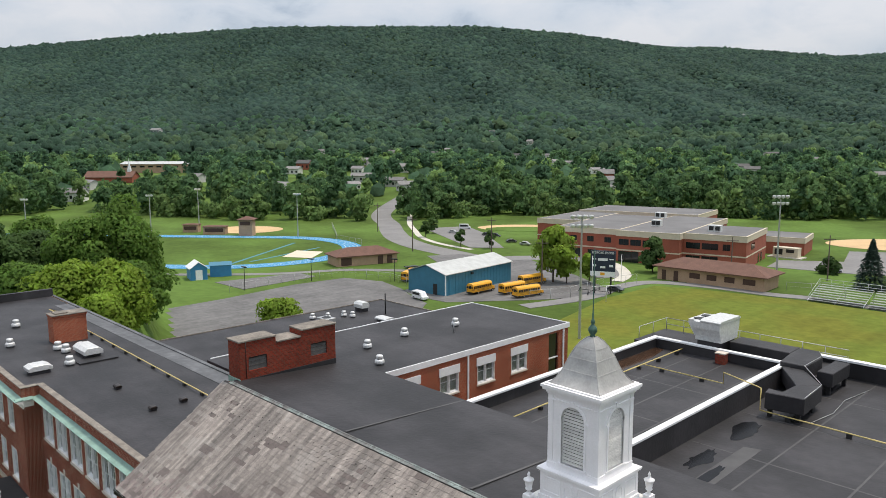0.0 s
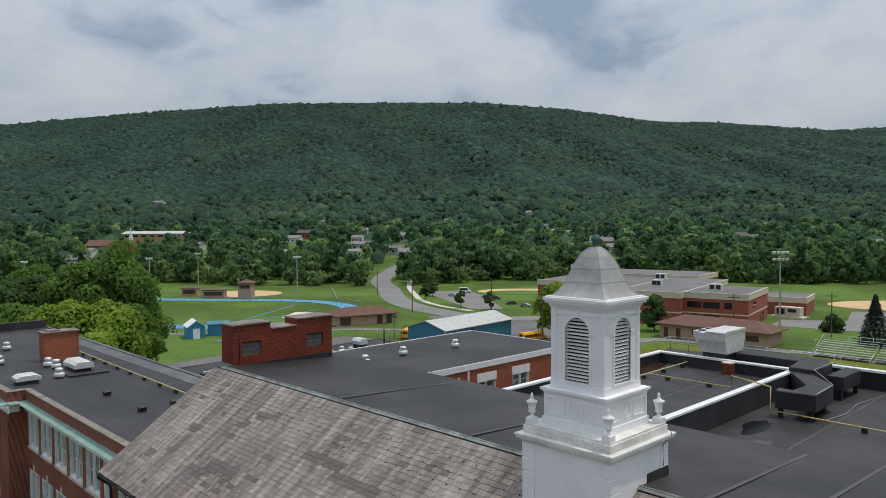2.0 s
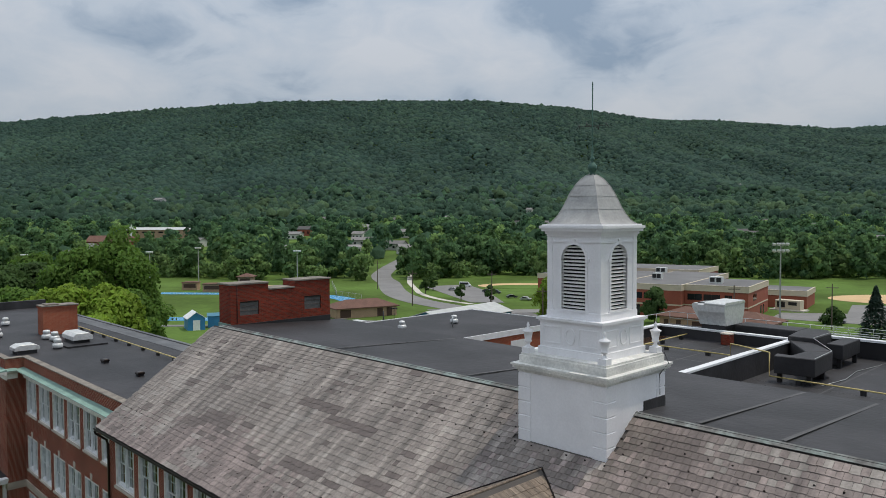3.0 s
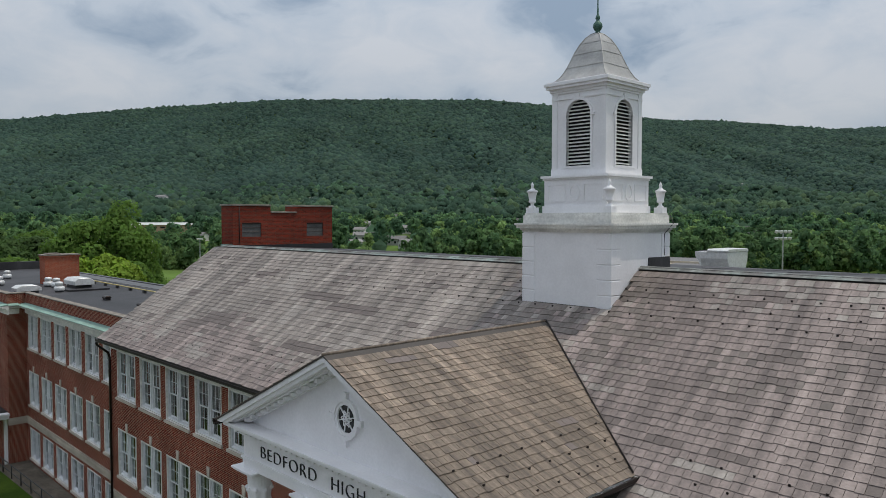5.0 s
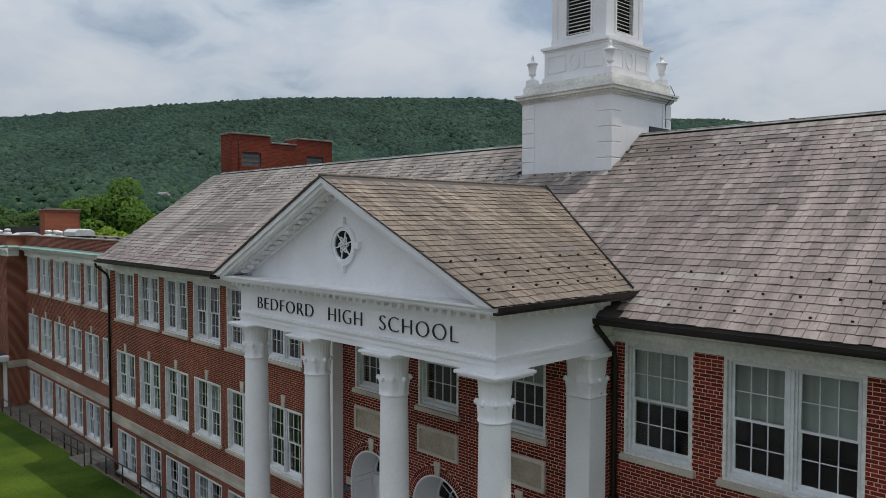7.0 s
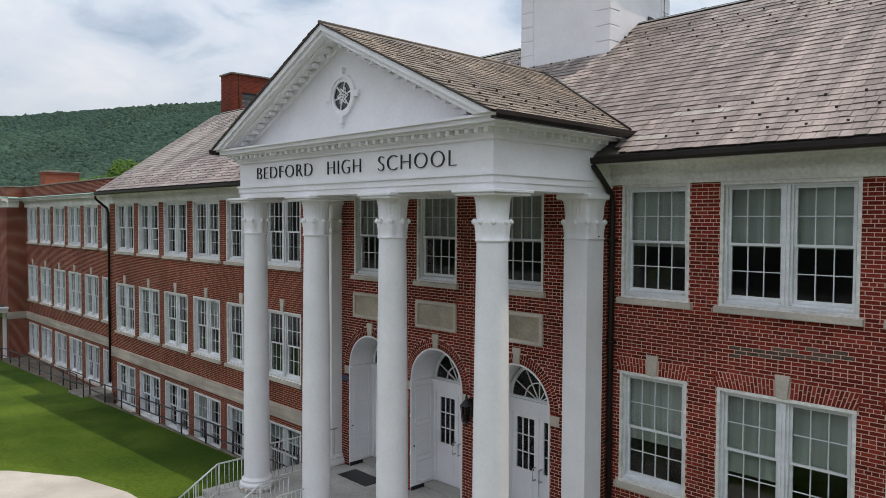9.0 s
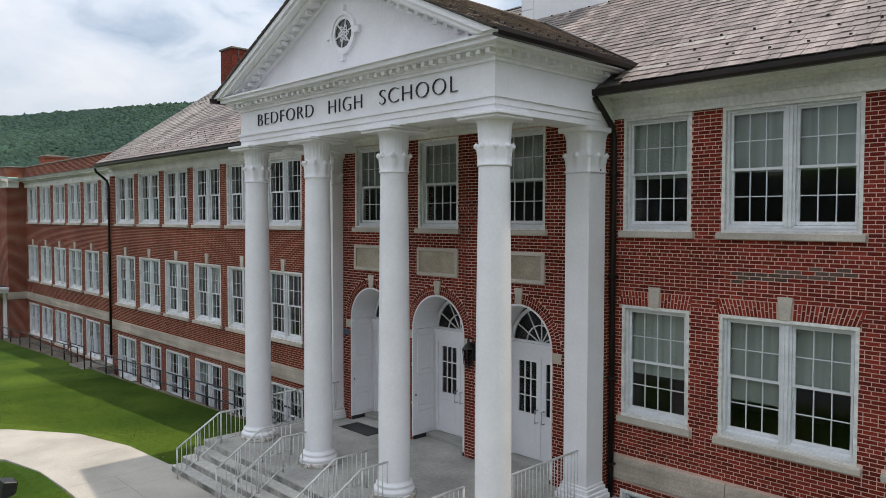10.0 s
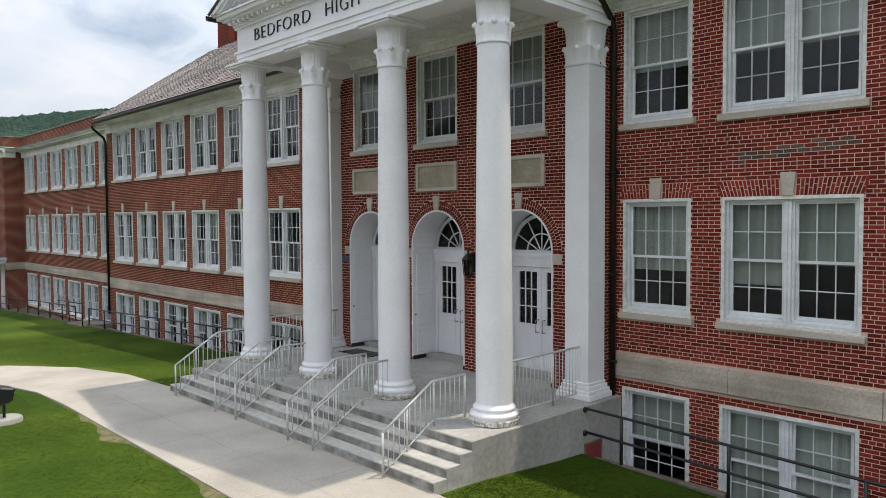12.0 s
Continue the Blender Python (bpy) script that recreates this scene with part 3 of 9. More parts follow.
for z in (-5.9, -2.75, 0.85, 4.12):
    for xa, xb, ya in ((XL + 0.36, -8.92, 0.36), (-8.92, -0.36, 2.72), (-0.36, XR - 0.36, 0.36)):
        inner.box(xa, xb, ya, 11.9, z - 0.15, z)
inner.box(XL + 0.36, XR - 0.36, 4.6, 4.7, -5.9, 4.0)
for x in (-21.6, -16.3, -10.9, -8.9, 0.4, 7.0, 12.0):
    inner.box(x - 0.5, x - 0.42, 0.4, 4.6, -5.9, 4.0)
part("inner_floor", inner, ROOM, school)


def front_box(name, material, x0, x1, y0, y1, z0, z1, parent=school, label="", bevel=0.0):
    return part(name, Geo().box(x0, x1, y0, y1, z0, z1), material, parent, label, bevel=bevel)


for a, b in ((XL, -8.68), (-0.30, XR)):
    x = a
    while x < b - 0.01:
        e = min(x + 2.4, b)
        front_box("stone_band", STONE_BAND, x + 0.004, e - 0.004, -0.05, 0.02, -3.36, -2.92, bevel=0.008)
        x = e
    frz = Geo().prism([(0.02, 3.68), (0.02, 4.08), (-0.12, 4.08), (-0.12, 4.02), (-0.06, 4.02), (-0.06, 3.90), (-0.09, 3.90), (-0.09, 3.86), (-0.06, 3.86), (-0.06, 3.68)], "x", a, b)
    part("eave_frieze", frz, WHITE_OLD, school)

# ---- windows ----
window_cache = {}


def collar(g, x0, x1, z0, z1, side, head, foot, y0, y1):
    """A rectangular frame in one piece."""
    o = [(x0, z0), (x1, z0), (x1, z1), (x0, z1)]
    i = [(x0 + side, z0 + foot), (x1 - side, z0 + foot), (x1 - side, z1 - head), (x0 + side, z1 - head)]
    vs = [(p, y, q) for y in (y0, y1) for loop in (o, i) for p, q in loop]
    fs = []
    for a in range(4):
        b = (a + 1) % 4
        fs += [(a, b, 4 + b, 4 + a), (8 + b, 8 + a, 12 + a, 12 + b), (b, a, 8 + a, 8 + b), (4 + a, 4 + b, 12 + b, 12 + a)]
    return g.add(vs, fs)


def window(parent, x, z0, z1, w, y, rz=0.0, cols=3, two=True, at=None, blind=0.5, sill=True, rows=2):
    """A sash window in an opening whose outer face lies at y, from x to x + w: frame, sashes, panes, blind and stone sill."""
    h = z1 - z0
    key = (round(w, 3), round(h, 3), cols, two, rows, sill)
    if key not in window_cache:
        fr = Geo()
        t = 0.076
        collar(fr, 0, w, 0, h, t, t, 0.10, 0.0, 0.20)
        collar(fr, t - 0.022, w - t + 0.022, 0.078, h - t + 0.022, 0.020, 0.020, 0.020, -0.014, -0.0005)
        fr.prism([(0.0, 0.1003), (0.10, 0.1003), (0.10, 0.135), (0.0, 0.112)], "x", t + 0.0005, w - t - 0.0005)
        casing = collar(Geo(), -0.03, w + 0.03, -0.003, h + 0.02, 0.058, 0.058, 0.045, -0.076, -0.0005).mesh("casing", CASING)
        mull = None
        spans = [(t, w - t)]
        if two:
            k = w / 2
            mull = Geo().prism([(k - 0.09, 0.20), (k - 0.09, 0.0), (k - 0.052, 0.0), (k - 0.05, -0.045), (k - 0.012, -0.045), (k - 0.010, -0.03), (k + 0.010, -0.03), (k + 0.012, -0.045), (k + 0.05, -0.045), (k + 0.052, 0.0), (k + 0.09, 0.0), (k + 0.09, 0.20)], "z", 0.1, h - t).mesh("mullion", WINDOW_WHITE)
            spans = [(t, w / 2 - 0.09), (w / 2 + 0.09, w - t)]
        sash, pane = [], []
        zm = 0.10 + (h - t - 0.10) * 0.5
        for a, b in spans:
            for za, zb, dy in ((zm - 0.02, h - t, 0.038), (0.136, zm + 0.02, 0.081)):
                s = Geo()
                s.box(a, a + 0.045, dy, dy + 0.04, za, zb).box(b - 0.045, b, dy, dy + 0.04, za, zb)
                s.box(a + 0.045, b - 0.045, dy, dy + 0.04, za, za + (0.06 if dy > 0.06 else 0.045)).box(a + 0.045, b - 0.045, dy, dy + 0.04, zb - 0.045, zb)
                for i in range(1, cols):
                    xx = a + 0.045 + (b - a - 0.09) * i / cols
                    s.box(xx - 0.008, xx + 0.008, dy + 0.003, dy + 0.037, za + 0.045, zb - 0.045)
                for i in range(1, rows):
                    zz = za + 0.045 + (zb - za - 0.09) * i / rows
                    s.box(a + 0.045, b - 0.045, dy + 0.005, dy + 0.035, zz - 0.008, zz + 0.008)
                sash.append(s.mesh("sash", WINDOW_WHITE))
                pane.append(Geo().box(a + 0.04, b - 0.04, dy + 0.017, dy + 0.023, za + 0.04, zb - 0.04).mesh("pane", GLASS))
        st = Geo().box(-0.10, w + 0.10, -0.09, 0.05, -0.115, 0.0).mesh("sill", STONE, 0.008) if sill else None
        blinds = [Geo().box(a + 0.01, b - 0.01, 0.0, 0.012, -1.0, 0.0).mesh("blind", BLIND) for a, b in spans]
        window_cache[key] = (fr.mesh("window", WINDOW_WHITE), sash, pane, st, blinds, h - t, casing, mull)
    fr, sash, pane, st, blinds, top, casing, mull = window_cache[key]
    ob = part("window", fr, None, parent, at=at or (x, y + 0.06, z0), rz=rz)
    part("casing", casing, None, ob)
    if mull:
        part("mullion", mull, None, ob)
    for me in sash:
        part("sash", me, None, ob)
    for me in pane:
        p = part("pane", me, None, ob)
        p.visible_shadow = False
    if st:
        part("sill", st, None, ob, "grey limestone sill", at=(0, -0.06, 0))
    for i, me in enumerate(blinds):
        d = blind if not isinstance(blind, (tuple, list)) else blind[i]
        if d > 0.02:
            b = part("blind", me, None, ob, "pale grey roller blind", at=(0, 0.165, top))
            b.scale = (1, 1, d * top)
    return ob


rnd = random.Random(4)
for x, w in singles:
    for k, (a, b) in enumerate(FLOORS):
        window(school, x, a, b, w, 0.0, cols=4, two=False, blind=(0.52, 0.60, 0.52)[k] if x > -1 else 0.5)
for x, w in doubles:
    for k, (a, b) in enumerate(FLOORS):
        if x > 0:
            d = ((0.50, 0.50), (0.68, 0.50), (0.92, 0.90))[k]
        else:
            d = tuple(rnd.choice((0.0, 0.0, 0.0, 0.3, 0.5, 0.0)) for _ in range(2))
        window(school, x, a, b, w, 0.0, cols=3, blind=d)


# ---- main roof ----
def roof_z(y):
    return RIDGE_ZZ - PITCH * (RIDGE_Y - y)


RX0, RX1 = -27.15, XR + 0.3
deck = Geo()
deck.prism([(EAVE_Y, EAVE_Z - 0.14), (RIDGE_Y, RIDGE_ZZ - 0.20), (RIDGE_Y, RIDGE_ZZ - 0.04), (EAVE_Y, EAVE_Z - 0.04)], "x", RX0, RX1)
front_roof = part("slate_roof", deck, SLATE_BED, school, "weathered grey slate roof with darker repair patches")
# the low black roof behind the ridge
back = Geo()
back.prism([(RIDGE_Y, RIDGE_ZZ - 0.1), (12.6, 7.75), (12.6, 7.95), (RIDGE_Y, RIDGE_ZZ + 0.03)], "x", RX0 + 0.6, RX1)
back_roof = part("flat_roof", back, RUBBER, school, "black rubber membrane roof")


# ---- the entrance bay behind the columns ----
BAY0, BAY1, BAY_Y = -8.68, -0.30, -0.43
ARCH_X = (-7.36, -4.83, -2.30)
ARCH_R, SPRING, PORCH_Z = 0.90, -0.97, -3.75
bay = Geo()
bay_holes = [(x - ARCH_R, x + ARCH_R, PORCH_Z - 0.4, SPRING + ARCH_R) for x in ARCH_X] + [(x - 0.66, x + 0.66, 1.51, 3.62) for x in ARCH_X]
wall_panel(bay, BAY0, BAY1, -5.5, 4.05, bay_holes, BAY_Y, -0.02)
for x in ARCH_X:
    for s in (-1, 1):
        top = SPRING + ARCH_R
        pts = [(x + s * ARCH_R * math.cos(a), SPRING + ARCH_R * math.sin(a)) for a in np.linspace(0, math.pi / 2, 14)]
        for (xa, za), (xb, zb) in zip(pts, pts[1:]):
            lo, hi = sorted((xa, xb))
            if hi - lo > 1e-4:
                pa, pb = (za, zb) if xa < xb else (zb, za)
                bay.prism([(lo, pa), (hi, pb), (hi, top + 0.0005), (lo, top + 0.0005)], "y", BAY_Y, -0.02)
bay.box(BAY0, BAY0 + 0.3, BAY_Y, 0.0, -5.5, 4.05).box(BAY1 - 0.3, BAY1, -0.02, 0.0, -5.5, 4.05)
part("entrance_wall", bay, BRICK, school)
for x in ARCH_X:
    window(school, x - 0.66, 1.51, 3.62, 1.32, BAY_Y, cols=4, two=False, blind=0.5)
    pl = part("stone_plaque", Geo().box(x - 0.62, x + 0.62, BAY_Y - 0.022, BAY_Y + 0.02, 0.46, 0.97), PLAQUE, school, "blank limestone plaque in a raised frame")
    part("plaque_frame", collar(Geo(), x - 0.70, x + 0.70, 0.38, 1.05, 0.085, 0.085, 0.085, BAY_Y - 0.06, BAY_Y + 0.02), STONE, pl, bevel=0.012)
    key = Geo().prism([(x - 0.075, SPRING + ARCH_R + 0.005), (x + 0.075, SPRING + ARCH_R + 0.005), (x + 0.11, 0.27), (x - 0.11, 0.27)], "y", BAY_Y - 0.045, BAY_Y + 0.02)
    part("keystone", key, STONE, school, bevel=0.008)
for xa in ARCH_X:
    for s in (-1, 1):
        x = xa + s * (ARCH_R + 0.12)
        front_box("impost_block", STONE, x - 0.11, x + 0.11, BAY_Y - 0.016, BAY_Y + 0.02, SPRING - 0.24, SPRING - 0.03, bevel=0.006)
solo("wall_plaque", Geo().box(-8.60, -8.34, BAY_Y - 0.02, BAY_Y + 0.0, -1.43, -1.28), PLAQUE_BLUE, "small dull blue metal plaque on the brick wall", "plaque")

# deep white reveals with panelled jambs, doors and fanlights
DOOR_Y = 0.32
for x in ARCH_X:
    rev = Geo()
    n = 20
    ring_o = [(x - ARCH_R, PORCH_Z + 0.09)] + [(x - ARCH_R * math.cos(a), SPRING + ARCH_R * math.sin(a)) for a in np.linspace(0, math.pi, n)] + [(x + ARCH_R, PORCH_Z + 0.09)]
    k = ARCH_R - 0.035
    ring_i = [(x - k, PORCH_Z + 0.09)] + [(x - k * math.cos(a), SPRING + k * math.sin(a)) for a in np.linspace(0, math.pi, n)] + [(x + k, PORCH_Z + 0.09)]
    vs = [(p[0], y, p[1]) for y in (BAY_Y - 0.02, DOOR_Y + 0.08) for ring in (ring_o, ring_i) for p in ring]
    m = len(ring_o)
    fs = []
    for i in range(m - 1):
        fs += [(i, i + 1, m + i + 1, m + i), (m + i, m + i + 1, 3 * m + i + 1, 3 * m + i), (2 * m + i + 1, 2 * m + i, 3 * m + i, 3 * m + i + 1), (i + 1, i, 2 * m + i, 2 * m + i + 1)]
    rev.add(vs, fs)
    reveal = part("arch_reveal", rev, WHITE, school, "white-painted arched door reveal")
    for s in (-1, 1):
        for za, zb in ((-3.60, -3.05), (-2.95, -2.15), (-2.05, -1.15)):
            jp = Geo()
            for y0, y1, zc, zd in ((-0.32, 0.22, za, za + 0.04), (-0.32, 0.22, zb - 0.04, zb), (-0.32, -0.28, za + 0.041, zb - 0.041), (0.18, 0.22, za + 0.041, zb - 0.041)):
                jp.box(*sorted((x + s * k, x + s * (k - 0.02))), y0, y1, zc, zd)
            part("jamb_panel", jp, WHITE, reveal)
        part("impost", Geo().box(*sorted((x + s * k, x + s * (k - 0.045))), BAY_Y, DOOR_Y, SPRING - 0.07, SPRING - 0.02), WHITE, reveal)
        # black strip along the foot of each jamb
        part("plinth", Geo().box(*sorted((x + s * (k + 0.02), x + s * (k - 0.012))), BAY_Y - 0.012, DOOR_Y - 0.002, PORCH_Z + 0.004, PORCH_Z + 0.10), BLACK_IRON, reveal, "black strip at the foot of the reveal")
        part("door_stop", Geo().box(*sorted((x + s * k, x + s * (k - 0.03))), -0.385, -0.345, -2.66, -2.62), BLACK_IRON, reveal, "dark door stop", bevel=0.008)
    dw = k - 0.09
    case = Geo()
    case.box(x - k, x - dw, DOOR_Y, DOOR_Y + 0.1, PORCH_Z + 0.1, -1.03).box(x + dw, x + k, DOOR_Y, DOOR_Y + 0.1, PORCH_Z + 0.1, -1.03)
    case.box(x - k, x + k, DOOR_Y - 0.03, DOOR_Y + 0.1, -1.35, -1.06).box(x - k, x + k, DOOR_Y - 0.07, DOOR_Y + 0.1, -1.12, -1.03)
    part("door_frame", case, WHITE, school, "white transom and frame of an entrance door")
    fan = Geo()
    rr, cz = k - 0.03, -1.03
    for ro, ri in ((rr + 0.03, rr - 0.05), (rr * 0.5 + 0.012, rr * 0.5 - 0.012)):
        for a, b in zip(np.linspace(0, math.pi, 22), np.linspace(0, math.pi, 22)[1:]):
            q = [(x + r * math.cos(t), cz + r * math.sin(t)) for r, t in ((ri, a), (ro, a), (ro, b), (ri, b))]
            fan.prism(q, "y", DOOR_Y + 0.01, DOOR_Y + 0.05)
    for i in range(1, 6):
        a = math.pi * i / 6
        d = (math.cos(a), math.sin(a))
        fan.prism([(x + d[0] * 0.05 - d[1] * 0.011, cz + d[1] * 0.05 + d[0] * 0.011), (x + d[0] * 0.05 + d[1] * 0.011, cz + d[1] * 0.05 - d[0] * 0.011),
                   (x + d[0] * rr + d[1] * 0.011, cz + d[1] * rr - d[0] * 0.011), (x + d[0] * rr - d[1] * 0.011, cz + d[1] * rr + d[0] * 0.011)], "y", DOOR_Y + 0.012, DOOR_Y + 0.045)
    fan.box(x - rr, x + rr, DOOR_Y, DOOR_Y + 0.06, cz, cz + 0.05)
    fanlight = part("fanlight", fan, WINDOW_WHITE, school, "white half-round fanlight with radiating bars")
    gp = Geo().prism([(x + rr * math.cos(a), cz + rr * math.sin(a)) for a in np.linspace(0, math.pi, 22)], "y", DOOR_Y + 0.026, DOOR_Y + 0.032)
    part("pane", gp, GLASS, fanlight).visible_shadow = False
    for s in (-1, 1):
        x0, x1 = (x - dw, x - 0.006) if s < 0 else (x + 0.006, x + dw)
        zb, zt = PORCH_Z + 0.11, -1.36
        dg = Geo()
        gx0, gx1, gz0, gz1 = x0 + 0.13, x1 - 0.13, zb + 1.01, zt - 0.10
        dg.box(x0, gx0, DOOR_Y + 0.02, DOOR_Y + 0.065, zb, zt).box(gx1, x1, DOOR_Y + 0.02, DOOR_Y + 0.065, zb, zt)
        dg.box(gx0, gx1, DOOR_Y + 0.02, DOOR_Y + 0.065, gz1, zt).box(gx0, gx1, DOOR_Y + 0.02, DOOR_Y + 0.065, zb, gz0)
        dg.box(gx0 + 0.02, gx1 - 0.02, DOOR_Y + 0.012, DOOR_Y + 0.02, zb + 0.22, gz0 - 0.18)
        for i in (1, 2):
            xx = gx0 + (gx1 - gx0) * i / 3
            dg.box(xx - 0.011, xx + 0.011, DOOR_Y + 0.025, DOOR_Y + 0.06, gz0, gz1)
            zz = gz0 + (gz1 - gz0) * i / 3
            dg.box(gx0, gx1, DOOR_Y + 0.027, DOOR_Y + 0.058, zz - 0.011, zz + 0.011)
        door = part("entrance_door", dg, WHITE, school, "white door with nine glass lights")
        part("pane", Geo().box(gx0, gx1, DOOR_Y + 0.039, DOOR_Y + 0.045, gz0, gz1), GLASS, door).visible_shadow = False
        hx = x + s * 0.09
        part("handle", Geo().tube([(hx, DOOR_Y + 0.02, zb + 0.84), (hx, DOOR_Y - 0.08, zb + 0.84), (hx, DOOR_Y - 0.08, zb + 1.12), (hx, DOOR_Y + 0.02, zb + 1.12)], 0.017), STEEL, door, "steel pull handle")
    front_box("door_step", CONCRETE, x - k, x + k, -0.02, DOOR_Y + 0.2, PORCH_Z - 0.05, PORCH_Z + 0.10, bevel=0.01)
hall = Geo()
hall.box(BAY0 + 0.3, BAY1 - 0.3, 2.6, 2.7, -3.9, 1.3).box(BAY0 + 0.3, BAY1 - 0.3, 0.62, 2.6, -3.9, PORCH_Z - 0.01).box(BAY0 + 0.3, BAY1 - 0.3, -0.02, 2.6, 0.1, 0.3)
hall.box(BAY0 + 0.3, BAY1 - 0.3, 2.0, 2.1, 0.6, 4.0).box(BAY0, BAY1, -0.02, 2.1, 3.75, 4.0)
for x in (-8.9, -6.09, -3.56, -0.4):
    hall.box(x, x + 0.04, 0.0, 2.6, -3.9, 4.0)
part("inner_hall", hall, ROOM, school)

# ---- porch floor and steps ----
PX0, PX1 = -9.32, -0.06
STEP_Y = (-4.21, -4.47, -4.76, -5.03)
porch = thing("entrance_steps", "grey concrete porch with wide worn steps", "steps")
slab = Geo().box(PX0, PX1, STEP_Y[0], 0.60, -5.6, PORCH_Z)
part("porch_slab", slab, PORCH_CONC, porch, bevel=0.012)
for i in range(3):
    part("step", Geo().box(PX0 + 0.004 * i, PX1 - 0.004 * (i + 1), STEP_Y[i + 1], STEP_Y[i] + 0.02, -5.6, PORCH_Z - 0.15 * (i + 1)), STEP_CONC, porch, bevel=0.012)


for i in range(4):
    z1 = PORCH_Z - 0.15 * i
    part("riser", Geo().box(PX0 + 0.02, PX1 - 0.02, STEP_Y[i] - 0.003, STEP_Y[i] + 0.01, z1 - 0.15 + 0.002, z1 - 0.028), RISER, porch, "stained step riser with its shade painted in")
lv_ = part("crawl_vent", Geo().box(PX1 - 0.02, PX1 + 0.012, -1.24, -0.66, -4.84, -4.44), COPING_OLD, porch, "dull red louvred vent in the porch's side")
for i in range(7):
    z = -4.81 + 0.05 * i
    part("slat", Geo().prism([(PX1 + 0.012, z), (PX1 + 0.03, z), (PX1 + 0.012, z + 0.035)], "y", -1.2, -0.7), RED_VENT, lv_)


# ---- columns ----
COL_X = (-8.49, -5.85, -3.21, -0.57)
COL_Y, ARCHI_Z = -3.14, 3.50


def capital_geo(r, h, square=False):
    """A tall bell of upright leaves over a row of short curled ones, with a square slab on top."""
    g = Geo()
    n = 72
    vs, fs = [], []
    rows = [(1.00, 0.0), (1.09, 0.02), (1.09, 0.05), (1.0, 0.07), (1.02, 0.22), (1.09, 0.40), (1.10, 0.44), (0.99, 0.48), (0.98, 0.62), (1.00, 0.80), (1.05, 0.92), (1.14, 1.0)]
    for q, t in rows:
        for i in range(n):
            a = 2 * math.pi * i / n
            lobes = math.cos(8 * a + (0 if t < 0.46 else math.pi)) * ((0.025 if square else 0.06) if 0.06 < t < 0.46 else 0.0)
            lobes += abs(math.sin(12 * a)) * 0.075 * (1 if t > 0.50 else 0)
            k = r * (q + lobes)
            if square:
                c, s = math.cos(a), math.sin(a)
                k = k * min(1 / max(abs(c), abs(s)), 1.37)
            vs.append((k * math.cos(a), k * math.sin(a), t * h))
    for j in range(len(rows) - 1):
        for i in range(n):
            fs.append((j * n + i, j * n + (i + 1) % n, (j + 1) * n + (i + 1) % n, (j + 1) * n + i))
    g.add(vs, fs, True)
    for i in range(8):
        a = 2 * math.pi * i / 8
        k = r * 1.12
        if square:
            k *= min(1 / max(abs(math.cos(a)), abs(math.sin(a))), 1.30)
        g.lathe([(0.01, -0.05), (0.05, -0.02), (0.055, 0.02), (0.02, 0.06)], 8, (k * math.cos(a), k * math.sin(a), 0.43 * h))
    return g


shaft_h = ARCHI_Z - 0.10 - PORCH_Z
SH = Geo()
prof = []
for t in np.linspace(0, 1, 14):
    prof.append((0.315 - 0.045 * max(0, (t - 0.15) / 0.85) ** 1.6, 0.34 + t * (shaft_h - 0.34 - 0.78)))
SH.lathe(prof, 40)
SHAFT = SH.mesh("shaft", WHITE)
BASE = Geo().lathe([(0.400, 0.100), (0.400, 0.112), (0.418, 0.135), (0.422, 0.165), (0.408, 0.195), (0.366, 0.212), (0.354, 0.232), (0.366, 0.250), (0.372, 0.270), (0.362, 0.292), (0.336, 0.308), (0.320, 0.345)], 40).mesh("base", WHITE)
PLINTH = []
for k in range(2):
    p_rnd = random.Random(60 + k)
    g, m, vs, fs = Geo(), 32, [], []
    for r_, z_, rough_ in ((0.415, 0.0, 0.02), (0.440, 0.012, 0.014), (0.442, 0.082, 0.006), (0.428, 0.098, 0.004), (0.395, 0.103, 0.0)):
        for i in range(m):
            a, q = 2 * math.pi * i / m, r_ + p_rnd.uniform(-rough_ * 1.6, rough_ * 0.3)
            vs.append((q * math.cos(a), q * math.sin(a), z_ + (p_rnd.uniform(0, rough_ * 0.7) if z_ else 0)))
    for j in range(4):
        fs += [(j * m + i, j * m + (i + 1) % m, (j + 1) * m + (i + 1) % m, (j + 1) * m + i) for i in range(m)]
    fs.append(tuple(4 * m + i for i in range(m)))
    PLINTH.append(g.add(vs, fs, False).mesh("plinth", FLAKED))
CAP = capital_geo(0.272, 0.78).mesh("capital", WHITE)
ABACUS = Geo().box(-0.46, 0.46, -0.46, 0.46, 0, 0.045).box(-0.50, 0.50, -0.50, 0.50, 0.045, 0.10).mesh("abacus", WHITE, 0.01)
for x in COL_X:
    col = part("column", SHAFT, None, school, "tall round white column with a leafy capital", at=(x, COL_Y, PORCH_Z))
    part("base", BASE, None, col)
    part("plinth", PLINTH[COL_X.index(x) % 2], None, col, "worn plinth with flaked white paint")
    part("capital", CAP, None, col, at=(0, 0, shaft_h - 0.78))
    part("abacus", ABACUS, None, col, at=(0, 0, shaft_h))
ANTA_CAP = capital_geo(0.275, 0.78, True).mesh("capital", WHITE)
